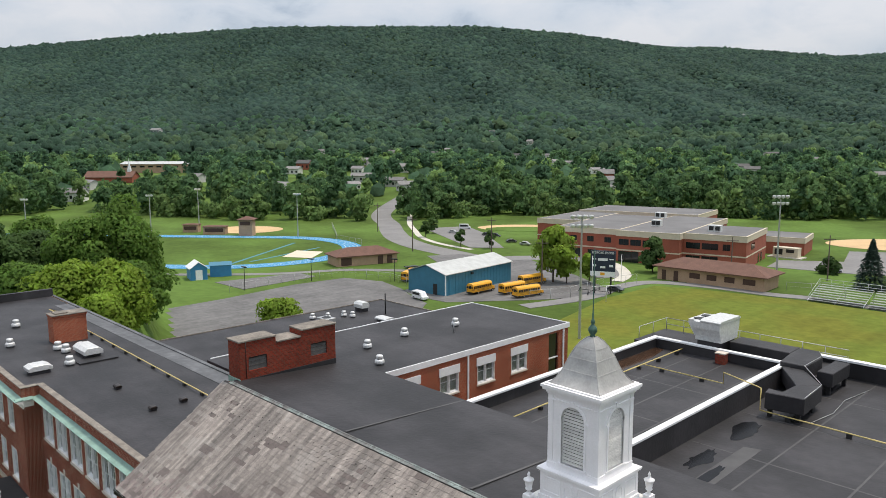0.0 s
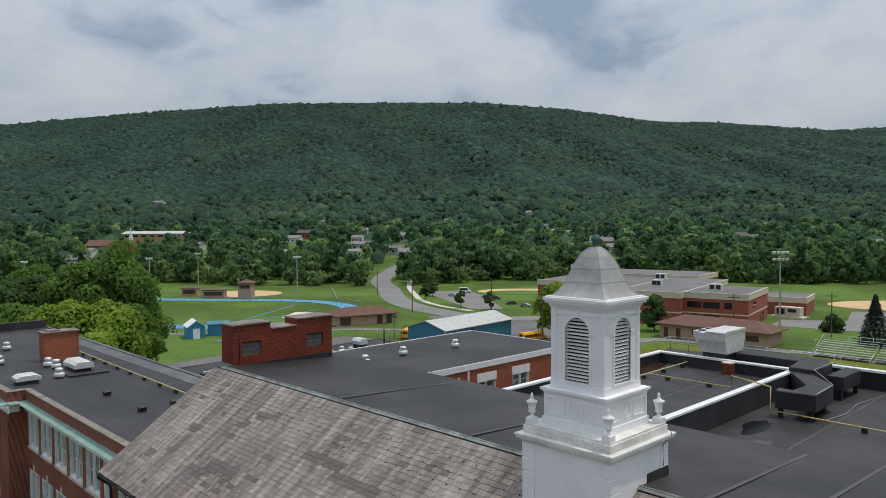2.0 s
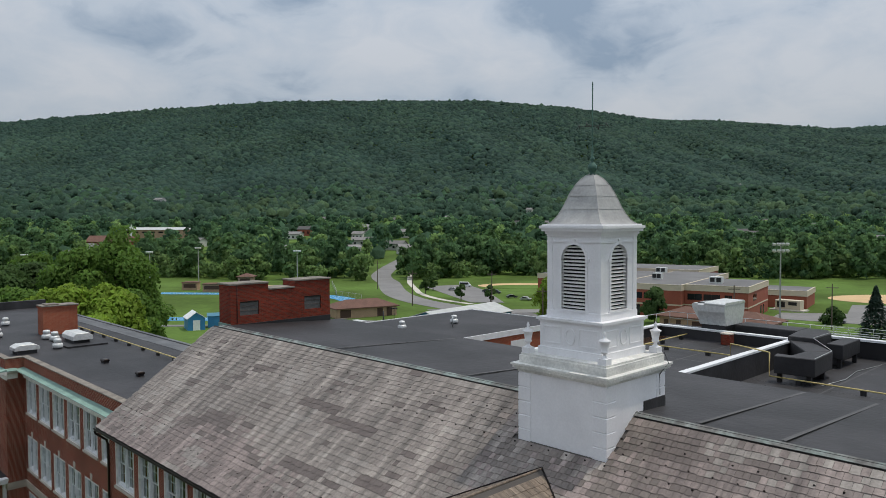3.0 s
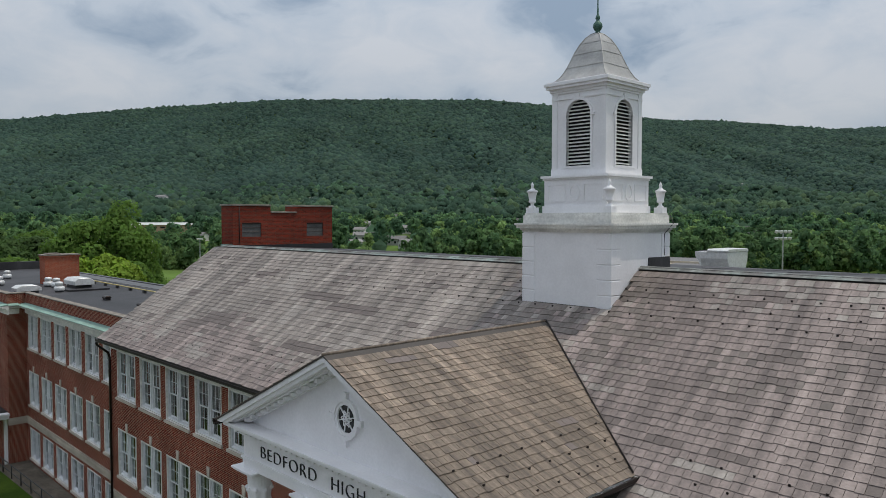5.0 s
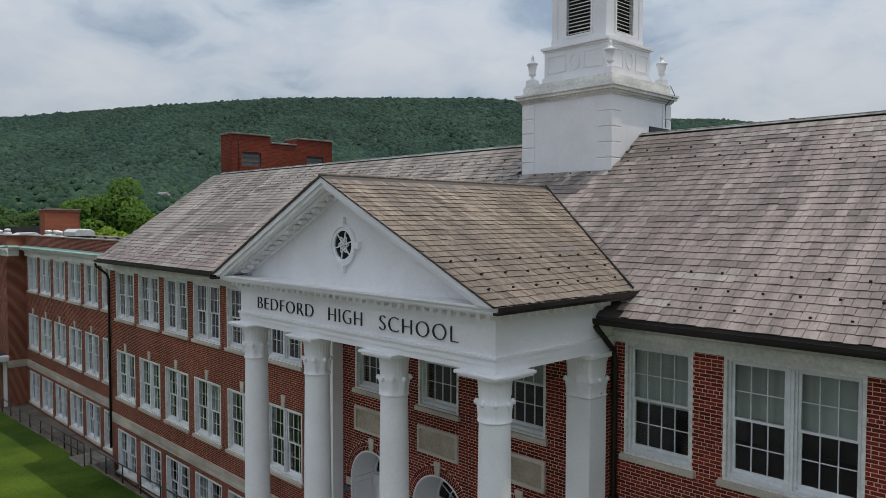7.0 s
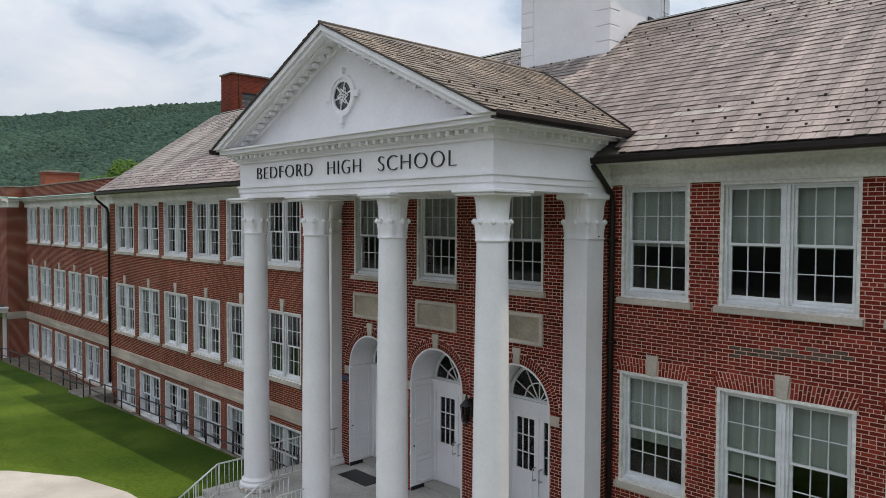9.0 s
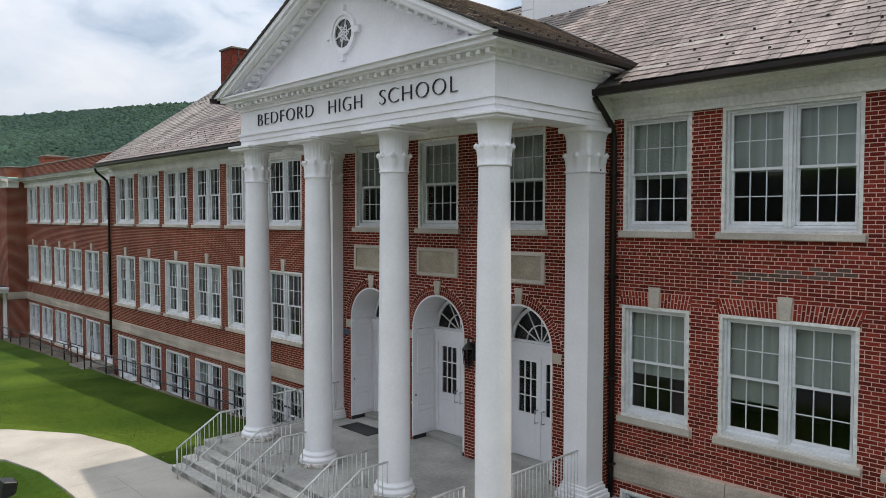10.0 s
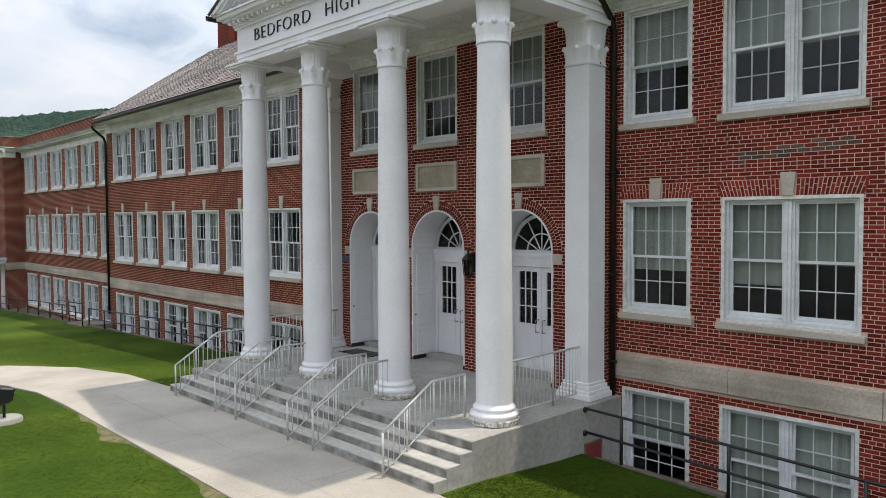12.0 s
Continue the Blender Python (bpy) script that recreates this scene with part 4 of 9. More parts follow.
for x in (-0.57, -8.895):
    a = part("pilaster", Geo().box(x - 0.275, x + 0.275, -0.78, -0.23, PORCH_Z + 0.3, ARCHI_Z - 0.10 - 0.78).box(x - 0.245, x + 0.245, -0.75, -0.235, ARCHI_Z - 0.10 - 0.78, ARCHI_Z - 0.11), WHITE, school, "square white pilaster against the entrance wall", bevel=0.008)
    bs = Geo().box(x - 0.40, x + 0.40, -0.90, -0.15, PORCH_Z, PORCH_Z + 0.11).box(x - 0.37, x + 0.37, -0.87, -0.17, PORCH_Z + 0.11, PORCH_Z + 0.18).box(x - 0.33, x + 0.33, -0.83, -0.2, PORCH_Z + 0.18, PORCH_Z + 0.26).box(x - 0.30, x + 0.30, -0.80, -0.22, PORCH_Z + 0.26, PORCH_Z + 0.32)
    part("base", bs, WHITE, a, bevel=0.012)
    part("capital", ANTA_CAP, None, a, at=(x, -0.505, ARCHI_Z - 0.10 - 0.78))
    part("abacus", Geo().box(x - 0.38, x + 0.38, -0.9, -0.2, ARCHI_Z - 0.10, ARCHI_Z), WHITE, a, bevel=0.01)

# ---- entablature, cornice and pediment ----
EX0, EX1, EY = -8.66, -0.27, -3.46
PC = -4.48
CX0, CX1, CY = -9.10, 0.15, -3.96
CZ = 4.70
PEAK = 6.90


def u_beam(g, out, z0, z1, inner=0.62):
    """A beam round the three free sides of the portico."""
    g.box(EX0 - out, EX1 + out, EY - out, EY + inner, z0, z1)
    g.box(EX0 - out, EX0 + inner, EY + inner, -0.42, z0, z1)
    g.box(EX1 - inner, EX1 + out, EY + inner, 0.0, z0, z1)
    return g


for nm, out, z0, z1 in (("architrave", 0.0, ARCHI_Z, 3.62), ("architrave_fascia", 0.022, 3.62, 3.74), ("taenia", 0.055, 3.74, 3.79), ("frieze", 0.0, 3.79, 4.32), ("bed_moulding", 0.05, 4.32, 4.38), ("dentil_band", 0.08, 4.38, 4.50)):
    part(nm, u_beam(Geo(), out, z0, z1), WHITE, school)
DENTIL = Geo().box(-0.046, 0.046, -0.13, 0.02, 0.022, 0.098).mesh("dentil", WHITE)
nd = 38
for i in range(nd + 1):
    part("dentil", DENTIL, None, school, at=(EX0 - 0.02 + (EX1 - EX0 + 0.04) * i / nd, EY - 0.08, 4.40))
for i in range(13):
    part("dentil", DENTIL, None, school, at=(EX1 + 0.08, EY + 0.12 + 0.235 * i, 4.40), rz=90)
for out, z0, z1 in ((0.26, 4.50, 4.55), (0.36, 4.55, 4.63), (0.42, 4.63, 4.67)):
    part("cornice", u_beam(Geo(), out, z0, z1), WHITE, school)
part("porch_ceiling", Geo().box(EX0 + 0.3, EX1 - 0.3, EY + 0.3, BAY_Y, 3.86, 3.92).box(EX0 + 0.62, EX1 - 0.62, EY + 0.62, BAY_Y, 3.84, 3.86), WHITE_OLD, school, "white boarded porch ceiling")
part("inner_frieze", Geo().box(EX0 + 0.62, EX1 - 0.62, BAY_Y - 0.10, BAY_Y + 0.01, 3.66, 3.86).box(EX0 + 0.62, EX1 - 0.62, BAY_Y - 0.16, BAY_Y - 0.1, 3.78, 3.86), WHITE_OLD, school)
tym = Geo().prism([(EX0 + 0.1, 4.66), (EX1 - 0.1, 4.66), (PC, PEAK - 0.30)], "y", EY + 0.05, EY + 0.25)
part("pediment_panel", tym, WHITE, school, "smooth white triangular pediment panel")
rk = (PEAK - CZ) / (CX1 - PC)


def rake(g, dz0, dz1, y0, y1):
    """A moulding up both slopes of the pediment, between two heights under the roof's line."""
    for s, xe in ((1, CX1), (-1, CX0)):
        foot = [(xe - s * (dz1 - 0.032) / rk, 4.668)]
        foot += [(xe, 4.668), (xe, CZ - dz0)] if dz0 < 0.03 else [(xe - s * (dz0 - 0.032) / rk, 4.668)]
        g.prism((foot + [(PC, PEAK - dz0), (PC, PEAK - dz1)])[::s], "y", y0, y1)
    return g


for dz0, dz1, y0 in ((0.02, 0.15, CY), (0.15, 0.24, CY + 0.05), (0.24, 0.29, CY + 0.20), (0.29, 0.40, EY - 0.05)):
    part("raking_cornice", rake(Geo(), dz0, dz1, y0, EY + 0.2), WHITE, school)
nb = 17
BLOCK = Geo().box(-0.05, 0.05, -0.15, 0.03, -0.042, 0.05).mesh("dentil", WHITE)
for s, xe in ((1, CX1), (-1, CX0)):
    for i in range(nb):
        t = (i + 1.6) / (nb + 1.6)
        if CZ + (PEAK - CZ) * t - 0.39 < 4.66:
            continue
        part("dentil", BLOCK, None, school, at=(xe + (PC - xe) * t, EY - 0.05, CZ + (PEAK - CZ) * t - 0.34))

# round window in the pediment
ocu = Geo()
oc = (-4.46, 5.51)


def ring(g, ro, ri, y0, y1, n=32, c=oc, sx=1.0):
    for a, b in zip(np.linspace(0, 2 * math.pi, n + 1), np.linspace(0, 2 * math.pi, n + 1)[1:]):
        g.prism([(c[0] + sx * r * math.cos(t), c[1] + r * math.sin(t)) for r, t in ((ri, a), (ro, a), (ro, b), (ri, b))], "y", y0, y1)


ring(ocu, 0.43, 0.36, EY - 0.02, EY + 0.06)
ring(ocu, 0.36, 0.29, EY + 0.01, EY + 0.06)
for a in (0, 90, 180, 270):
    d = (math.cos(radians(a)), math.sin(radians(a)))
    ocu.prism([(oc[0] + d[0] * p - d[1] * q, oc[1] + d[1] * p + d[0] * q) for p, q in ((0.36, -0.05), (0.56, -0.07), (0.56, 0.07), (0.36, 0.05))], "y", EY - 0.03, EY + 0.06)
for i in range(6):
    a = math.pi * i / 6 + 0.26
    d = (math.cos(a), math.sin(a))
    if i % 2 == 0:
        ocu.prism([(oc[0] + d[0] * p - d[1] * q, oc[1] + d[1] * p + d[0] * q) for p, q in ((-0.30, -0.011), (0.30, -0.011), (0.30, 0.011), (-0.30, 0.011))], "y", EY + 0.022, EY + 0.045)
hexa = [(oc[0] + 0.18 * math.cos(a), oc[1] + 0.18 * math.sin(a)) for a in np.linspace(0, 2 * math.pi, 7)[:-1]]
for i in range(6):
    (x0, z0), (x1, z1) = hexa[i], hexa[(i + 2) % 6]
    dx, dz = x1 - x0, z1 - z0
    ll = math.hypot(dx, dz)
    nx_, nz_ = -dz / ll * 0.009, dx / ll * 0.009
    ocu.prism([(x0 - nx_, z0 - nz_), (x1 - nx_, z1 - nz_), (x1 + nx_, z1 + nz_), (x0 + nx_, z0 + nz_)], "y", EY + 0.024 + 0.0005 * i, EY + 0.043)
oculus = part("round_window", ocu, WHITE, school, "round pediment window with star-shaped bars")
part("pane", Geo().prism([(oc[0] + 0.31 * math.cos(a), oc[1] + 0.31 * math.sin(a)) for a in np.linspace(0, 2 * math.pi, 33)[:-1]], "y", EY + 0.046, EY + 0.049), CAR_GLASS, oculus, "dark glass")

# the school's name on the frieze
def word(text, x0, x1, z0, h):
    cu = bpy.data.curves.new("lettering", "FONT")
    cu.body = text
    cu.extrude = 0.02
    cu.space_character = 1.14
    cu.offset = -0.031
    tmp = bpy.data.objects.new("lettering", cu)
    me = bpy.data.meshes.new_from_object(tmp)
    bpy.data.objects.remove(tmp)
    co = np.array([v.co[:] for v in me.vertices])
    lo, hi = co.min(0), co.max(0)
    out = np.empty_like(co)
    out[:, 0] = x0 + (co[:, 0] - lo[0]) / (hi[0] - lo[0]) * (x1 - x0)
    out[:, 2] = z0 + (co[:, 1] - lo[1]) / (hi[1] - lo[1]) * h
    out[:, 1] = EY - 0.012 - co[:, 2]
    for v, p in zip(me.vertices, out):
        v.co = p
    me.materials.clear()
    me.materials.append(LETTER)
    return part("lettering", me, None, school, "black raised letters reading " + text)


word("BEDFORD", -7.80, -5.50, 3.925, 0.275)
word("HIGH", -4.92, -3.80, 3.925, 0.275)
word("SCHOOL", -3.25, -1.12, 3.925, 0.275)

# portico roof: two slopes running back into the main roof


def portico_slope(s, xe):
    g = Geo()
    yv = lambda z: RIDGE_Y - (RIDGE_ZZ - z) / PITCH
    yb0, yb1 = yv(CZ) + 0.05, yv(PEAK) + 0.05
    vs = [(xe, CY - 0.03, CZ), (PC, CY - 0.03, PEAK), (PC, yb1, PEAK), (xe, yb0, CZ)]
    vs = vs + [(a, b, c - 0.035) for a, b, c in vs]
    fs = [(0, 1, 2, 3), (7, 6, 5, 4), (4, 5, 1, 0), (5, 6, 2, 1), (6, 7, 3, 2), (7, 4, 0, 3)]
    if s > 0:
        fs = [f[::-1] for f in fs]
    g.add(vs, fs)
    return part("portico_roof", g, SLATE_BED, school, "tan weathered slate roof of the portico")


PORT_R = portico_slope(1, CX1)
PORT_L = portico_slope(-1, CX0)

# gutters and downspouts
def gutter(x0, x1, y, z):
    g = Geo()
    g.prism([(y - 0.11, z), (y - 0.14, z + 0.05), (y - 0.14, z + 0.12), (y - 0.115, z + 0.12), (y - 0.11, z + 0.03), (y - 0.02, z + 0.03), (y - 0.02, z + 0.12), (y, z + 0.12), (y, z)][::-1], "x", x0, x1)
    return g


part("gutter", gutter(RX0 - 0.05, -9.25, EAVE_Y + 0.03, EAVE_Z - 0.20), BRONZE, school, "dark bronze eave gutter")
part("gutter", gutter(-0.28, RX1, EAVE_Y + 0.03, EAVE_Z - 0.20), BRONZE, school, "dark bronze eave gutter")
sg = Geo()
sg.prism([(CX1 + 0.10, CZ - 0.14), (CX1 + 0.14, CZ - 0.08), (CX1 + 0.14, CZ - 0.01), (CX1 + 0.115, CZ - 0.01), (CX1 + 0.11, CZ - 0.1), (CX1, CZ - 0.1), (CX1, CZ - 0.14)], "y", CY - 0.03, 0.0)
side_gutter = part("gutter", sg, BRONZE, school, "dark bronze eave gutter")
for i in range(10):
    y = CY + 0.25 + 0.4 * i
    part("gutter_strap", Geo().box(CX1 + 0.005, CX1 + 0.135, y, y + 0.025, CZ - 0.012, CZ - 0.004), STEEL, side_gutter, "pale metal gutter strap")
sg = Geo()
sg.prism([(CX0 - 0.10, CZ - 0.14), (CX0 - 0.14, CZ - 0.08), (CX0 - 0.14, CZ - 0.01), (CX0 - 0.115, CZ - 0.01), (CX0 - 0.11, CZ - 0.1), (CX0, CZ - 0.1), (CX0, CZ - 0.14)][::-1], "y", CY - 0.03, 0.0)
part("gutter", sg, BRONZE, school, "dark bronze eave gutter")
soff = Geo().box(RX0, -9.1, EAVE_Y, 0.0, EAVE_Z - 0.19, EAVE_Z - 0.16).box(-0.2, RX1, EAVE_Y, 0.0, EAVE_Z - 0.19, EAVE_Z - 0.16)
part("soffit", soff, WHITE_OLD, school)
for x, z1 in ((-0.20, 4.05), (-27.30, 4.0)):
    dsp = Geo().tube([(x + (-0.06 if x > -5 else 0.1), EAVE_Y - 0.05, z1), (x, EAVE_Y + 0.02, z1 - 0.12), (x, -0.16, z1 - 0.52), (x, -0.09, z1 - 0.75), (x, -0.09, -4.6)], 0.055, 10)
    for z in (2.6, 0.6, -1.4, -3.1):
        dsp.box(x - 0.085, x + 0.085, -0.155, -0.02, z, z + 0.04)
    part("downspout", dsp, BRONZE, school, "dark brown metal downspout")

# ---- hand rails on the steps ----
def stair_rail(x):
    t = thing("stair_handrail", "grey galvanised steel stair railing with thin balusters", "railing", "railings on the entrance steps", at=(x, 0, 0))
    path = [(-5.15, -3.64), (-4.10, -3.005), (-4.04, -2.99), (-3.30, -2.99)]
    low = [(-5.15, -4.30), (-4.10, -3.67), (-4.04, -3.655), (-3.30, -3.65)]
    zat = lambda p, y: np.interp(y, [q[0] for q in p], [q[1] for q in p])
    part("top_rail", Geo().tube([(0, *p) for p in path], 0.022), RAIL_STEEL, t)
    part("bottom_rail", Geo().tube([(0, *p) for p in low], 0.014), RAIL_STEEL, t)
    for y, foot in ((-5.15, -4.36), (-4.64, PORCH_Z - 0.30), (-4.04, PORCH_Z), (-3.30, PORCH_Z)):
        part("post", Geo().tube([(0, y, foot - 0.02), (0, y, zat(path, y))], 0.02), RAIL_STEEL, t)
    y = -5.04
    while y < -3.38:
        if abs(y + 4.04) > 0.04 and abs(y + 4.64) > 0.04:
            part("baluster", Geo().tube([(0, y, zat(low, y)), (0, y, zat(path, y))], 0.009, 6), RAIL_STEEL, t)
        y += 0.115
    return t


rail = stair_rail(-1.12)
for x in (-3.08, -3.91, -5.88, -6.76, -8.72):
    copy_thing(rail, pose(x, 0, 0))


def porch_guard(x):
    t = thing("porch_guardrail", "grey steel guard rail between column and wall", "railing", "guard rails beside the porch", at=(x, 0, 0))
    part("top_rail", Geo().tube([(0, -2.75, PORCH_Z + 1.0), (0, -0.62, PORCH_Z + 1.0)], 0.022), RAIL_STEEL, t)
    part("bottom_rail", Geo().tube([(0, -2.75, PORCH_Z + 0.11), (0, -0.70, PORCH_Z + 0.11)], 0.014), RAIL_STEEL, t)
    for y in (-2.72, -1.6, -0.72):
        part("post", Geo().tube([(0, y, PORCH_Z), (0, y, PORCH_Z + 1.0)], 0.018), RAIL_STEEL, t)
    for i in range(19):
        y = -2.72 + 0.105 * (i + 0.5)
        part("baluster", Geo().tube([(0, y, PORCH_Z + 0.11), (0, y, PORCH_Z + 1.0)], 0.009, 6), RAIL_STEEL, t)
    return t


guard = porch_guard(-0.50)
copy_thing(guard, pose(-8.6, 0, 0))
solo("door_mat", Geo().box(-7.9, -6.7, -1.1, -0.5, PORCH_Z, PORCH_Z + 0.012), BLACK, "black rubber door mat on the porch", "mat")

lantern = thing("wall_lantern", "black iron lantern with glass sides on the brick wall", "lamp", at=(-3.63, BAY_Y - 0.18, -1.55))
part("back_plate", Geo().box(-0.05, 0.05, 0.14, 0.18, 0.1, 0.5), BLACK_IRON, lantern)
part("bracket", Geo().tube([(0, 0.16, 0.42), (0, 0.08, 0.50), (0, 0.0, 0.46)], 0.014), BLACK_IRON, lantern)
body = Geo().lathe([(0.03, -0.08), (0.05, -0.03), (0.10, 0.0), (0.10, 0.02)], 6).lathe([(0.15, 0.36), (0.13, 0.40), (0.06, 0.48), (0.03, 0.50), (0.035, 0.54), (0.01, 0.62)], 6)
for i in range(6):
    a = math.pi / 3 * i
    body.tube([(0.10 * math.cos(a), 0.10 * math.sin(a), 0.0), (0.14 * math.cos(a), 0.14 * math.sin(a), 0.38)], 0.01, 5)
part("cage", body, BLACK_IRON, lantern)
part("glass", Geo().lathe([(0.085, 0.02), (0.125, 0.36)], 6, smooth=False), LANTERN_GLASS, lantern)


# ---- cupola ----
cupola = thing("cupola", "white-painted wooden cupola with louvred belfry and grey metal dome", "cupola", at=(-4.37, 5.27, 0))
HB = 1.46


def sq(g, h, z0, z1, h1=None):
    """A square block, or a tapered one."""
    h1 = h if h1 is None else h1
    return g.lathe([(h, z0), (h1, z1)], 4, square=4, smooth=False)


for q in ((-HB, HB, -HB, -HB + 0.14, 6.9), (-HB, -HB + 0.14, -HB + 0.14, HB, 7.2), (HB - 0.14, HB, -HB + 0.14, HB, 7.2), (-HB + 0.14, HB - 0.14, HB - 0.14, HB, 7.2)):
    part("base_wall", Geo().box(*q, 9.25), WHITE, cupola)
QZ = [7.0, 7.62, 8.02, 8.42, 8.82, 9.23]
for sx in (-1, 1):
    for sy in (-1, 1):
        for a, b in zip(QZ, QZ[1:]):
            q = Geo()
            x0, x1 = sorted((sx * (HB + 0.022), sx * (HB - 0.42)))
            y0, y1 = sorted((sy * (HB + 0.022), sy * (HB - 0.42)))
            q.box(x0, x1, y0, y1, a + 0.012, b - 0.012)
            part("quoin", q, WHITE, cupola, bevel=0.01)
for h, a, b in ((HB + 0.03, 9.25, 9.30), (HB + 0.07, 9.30, 9.36), (HB + 0.14, 9.36, 9.44), (HB + 0.18, 9.44, 9.50), (HB + 0.0, 9.50, 9.72), (HB - 0.03, 9.72, 9.78)):
    part("cornice", sq(Geo(), h, a, b), WHITE_OLD, cupola, "weathered white base cornice")
part("middle_stage", sq(Geo(), 1.04, 9.98, 10.70), WHITE, cupola)
for kind, h, a, b in (("plinth", 1.08, 9.78, 9.98), ("moulding", 1.07, 10.70, 10.75), ("moulding", 1.12, 10.75, 10.82)):
    part(kind, sq(Geo(), h, a, b), WHITE, cupola)
for k in range(4):
    pn = Geo()
    y = -1.04
    for x0, x1 in ((-0.92, -0.30), (0.30, 0.92)):
        for a, b, c, d in ((x0, x1, 10.10, 10.13), (x0, x1, 10.55, 10.58), (x0, x0 + 0.03, 10.13, 10.55), (x1 - 0.03, x1, 10.13, 10.55)):
            pn.box(a, b, y - 0.018, y + 0.01, c, d)
    ring(pn, 0.24, 0.19, y - 0.022, y + 0.01, 24, (0, 10.34), 0.72)
    part("panel_moulding", pn, WHITE, cupola, at=(0, 0, 0), rz=90 * k)

BEL, ZB0, ZB1 = 0.875, 10.82, 13.10
ow, sp, ob_ = 0.40, 12.48, 11.08
for k in range(4):
    g = Geo()
    y0, y1 = -BEL, -BEL + 0.10
    wall_panel(g, -BEL, BEL - 0.10, ZB0, ZB1, [(-ow, ow, ob_, sp + ow)], y0, y1)
    for s in (-1, 1):
        pts = [(s * ow * math.cos(a), sp + ow * math.sin(a)) for a in np.linspace(0, math.pi / 2, 9)]
        for (xa, za), (xb, zb) in zip(pts, pts[1:]):
            (lo, pa), (hi, pb) = sorted(((xa, za), (xb, zb)))
            if hi - lo > 1e-4:
                g.prism([(lo, pa), (hi, pb), (hi, sp + ow), (lo, sp + ow)], "y", y0, y1)
    g.box(-BEL, -BEL + 0.16, y0 - 0.02, y0, ZB0, ZB1).box(BEL - 0.16, BEL + 0.02, y0 - 0.02, y0, ZB0, ZB1)
    g.box(-BEL, BEL + 0.035, y0 - 0.035, y0, ZB0, ZB0 + 0.20)
    side = part("belfry_wall", g, WHITE, cupola, rz=90 * k, at=(0, 0, 0))
    tr = Geo()
    for a, b in zip(np.linspace(0, math.pi, 17), np.linspace(0, math.pi, 17)[1:]):
        tr.prism([(r * math.cos(t), sp + r * math.sin(t)) for r, t in ((ow, a), (ow + 0.075, a), (ow + 0.075, b), (ow, b))], "y", y0 - 0.035, y0 + 0.02)
    for s in (-1, 1):
        x0, x1 = sorted((s * ow, s * (ow + 0.06)))
        tr.box(x0, x1, y0 - 0.03, y0 + 0.02, ob_, sp)
        x0, x1 = sorted((s * ow, s * (ow + 0.13)))
        tr.box(x0, x1, y0 - 0.045, y0 + 0.02, sp - 0.05, sp + 0.02)
    tr.box(-ow - 0.1, ow + 0.1, y0 - 0.05, y0 + 0.02, ob_ - 0.06, ob_).box(-0.05, 0.05, y0 - 0.045, y0, sp + ow, sp + ow + 0.16)
    part("arch_trim", tr, WHITE, side)
    zc = ob_ + 0.04
    while zc < sp + ow - 0.05:
        half = ow if zc < sp else math.sqrt(max(ow * ow - (zc + 0.03 - sp) ** 2, 0.0))
        if half > 0.06:
            lv = Geo().prism([(y0 + 0.01, zc), (y0 + 0.02, zc - 0.004), (y0 + 0.085, zc + 0.038), (y0 + 0.08, zc + 0.048)], "x", -half, half)
            part("louver", lv, WHITE_OLD, side)
        zc += 0.098
# Black block painted in for the shade inside, behind the louvers.
part("belfry_core", sq(Geo(), BEL - 0.14, ZB0, ZB1), DARK, cupola)
for h, a, b in ((BEL + 0.03, 12.93, 12.98), (BEL + 0.035, 13.10, 13.16), (BEL + 0.07, 13.16, 13.24), (BEL + 0.15, 13.24, 13.32), (BEL + 0.19, 13.32, 13.40), (BEL + 0.12, 13.40, 13.44)):
    part("belfry_cornice", sq(Geo(), h, a, b), WHITE, cupola)
dm = Geo()
dome_prof = [(0.90, 13.44), (0.83, 13.49), (0.74, 13.60), (0.66, 13.74), (0.585, 13.92), (0.52, 14.10), (0.45, 14.30), (0.36, 14.50), (0.25, 14.68), (0.13, 14.80), (0.03, 14.85)]
n = 4
for k in range(4):
    vs, fs = [], []
    for r, z in dome_prof:
        a0, a1 = math.pi / 4 + math.pi / 2 * k, math.pi / 4 + math.pi / 2 * (k + 1)
        c0, c1 = Vector((math.cos(a0), math.sin(a0))) * r * 1.4142, Vector((math.cos(a1), math.sin(a1))) * r * 1.4142
        for j in range(5):
            p = c0.lerp(c1, j / 4)
            vs.append((p.x, p.y, z))
    for i in range(len(dome_prof) - 1):
        for j in range(4):
            fs.append((i * 5 + j, i * 5 + j + 1, (i + 1) * 5 + j + 1, (i + 1) * 5 + j))
    dm.add(vs, fs, True)
dome = part("dome", dm, LEAD, cupola, "bell-shaped dome of seamed grey sheet metal")
for k in range(4):
    a = math.pi / 4 + math.pi / 2 * k
    part("seam", Geo().tube([(r * 1.405 * math.cos(a), r * 1.405 * math.sin(a), z) for r, z in dome_prof], 0.018, 6), LEAD, dome)
for z, r in ((13.85, 0.622), (14.22, 0.486), (14.52, 0.352)):
    g = Geo()
    g.lathe([(r + 0.004, z), (r - 0.006, z + 0.02)], 4, square=4, smooth=False)
    part("seam", g, LEAD, dome)
fin = Geo().lathe([(0.05, 14.80), (0.09, 14.83), (0.06, 14.88), (0.10, 14.93), (0.135, 15.0), (0.13, 15.08), (0.07, 15.16), (0.04, 15.2), (0.07, 15.25), (0.05, 15.32), (0.025, 15.36), (0.03, 15.5), (0.018, 15.55), (0.016, 17.4), (0.002, 17.45)], 14)
part("finial", fin, COPPER_DARK, cupola, "green copper ball finial and rod")
vane = Geo()
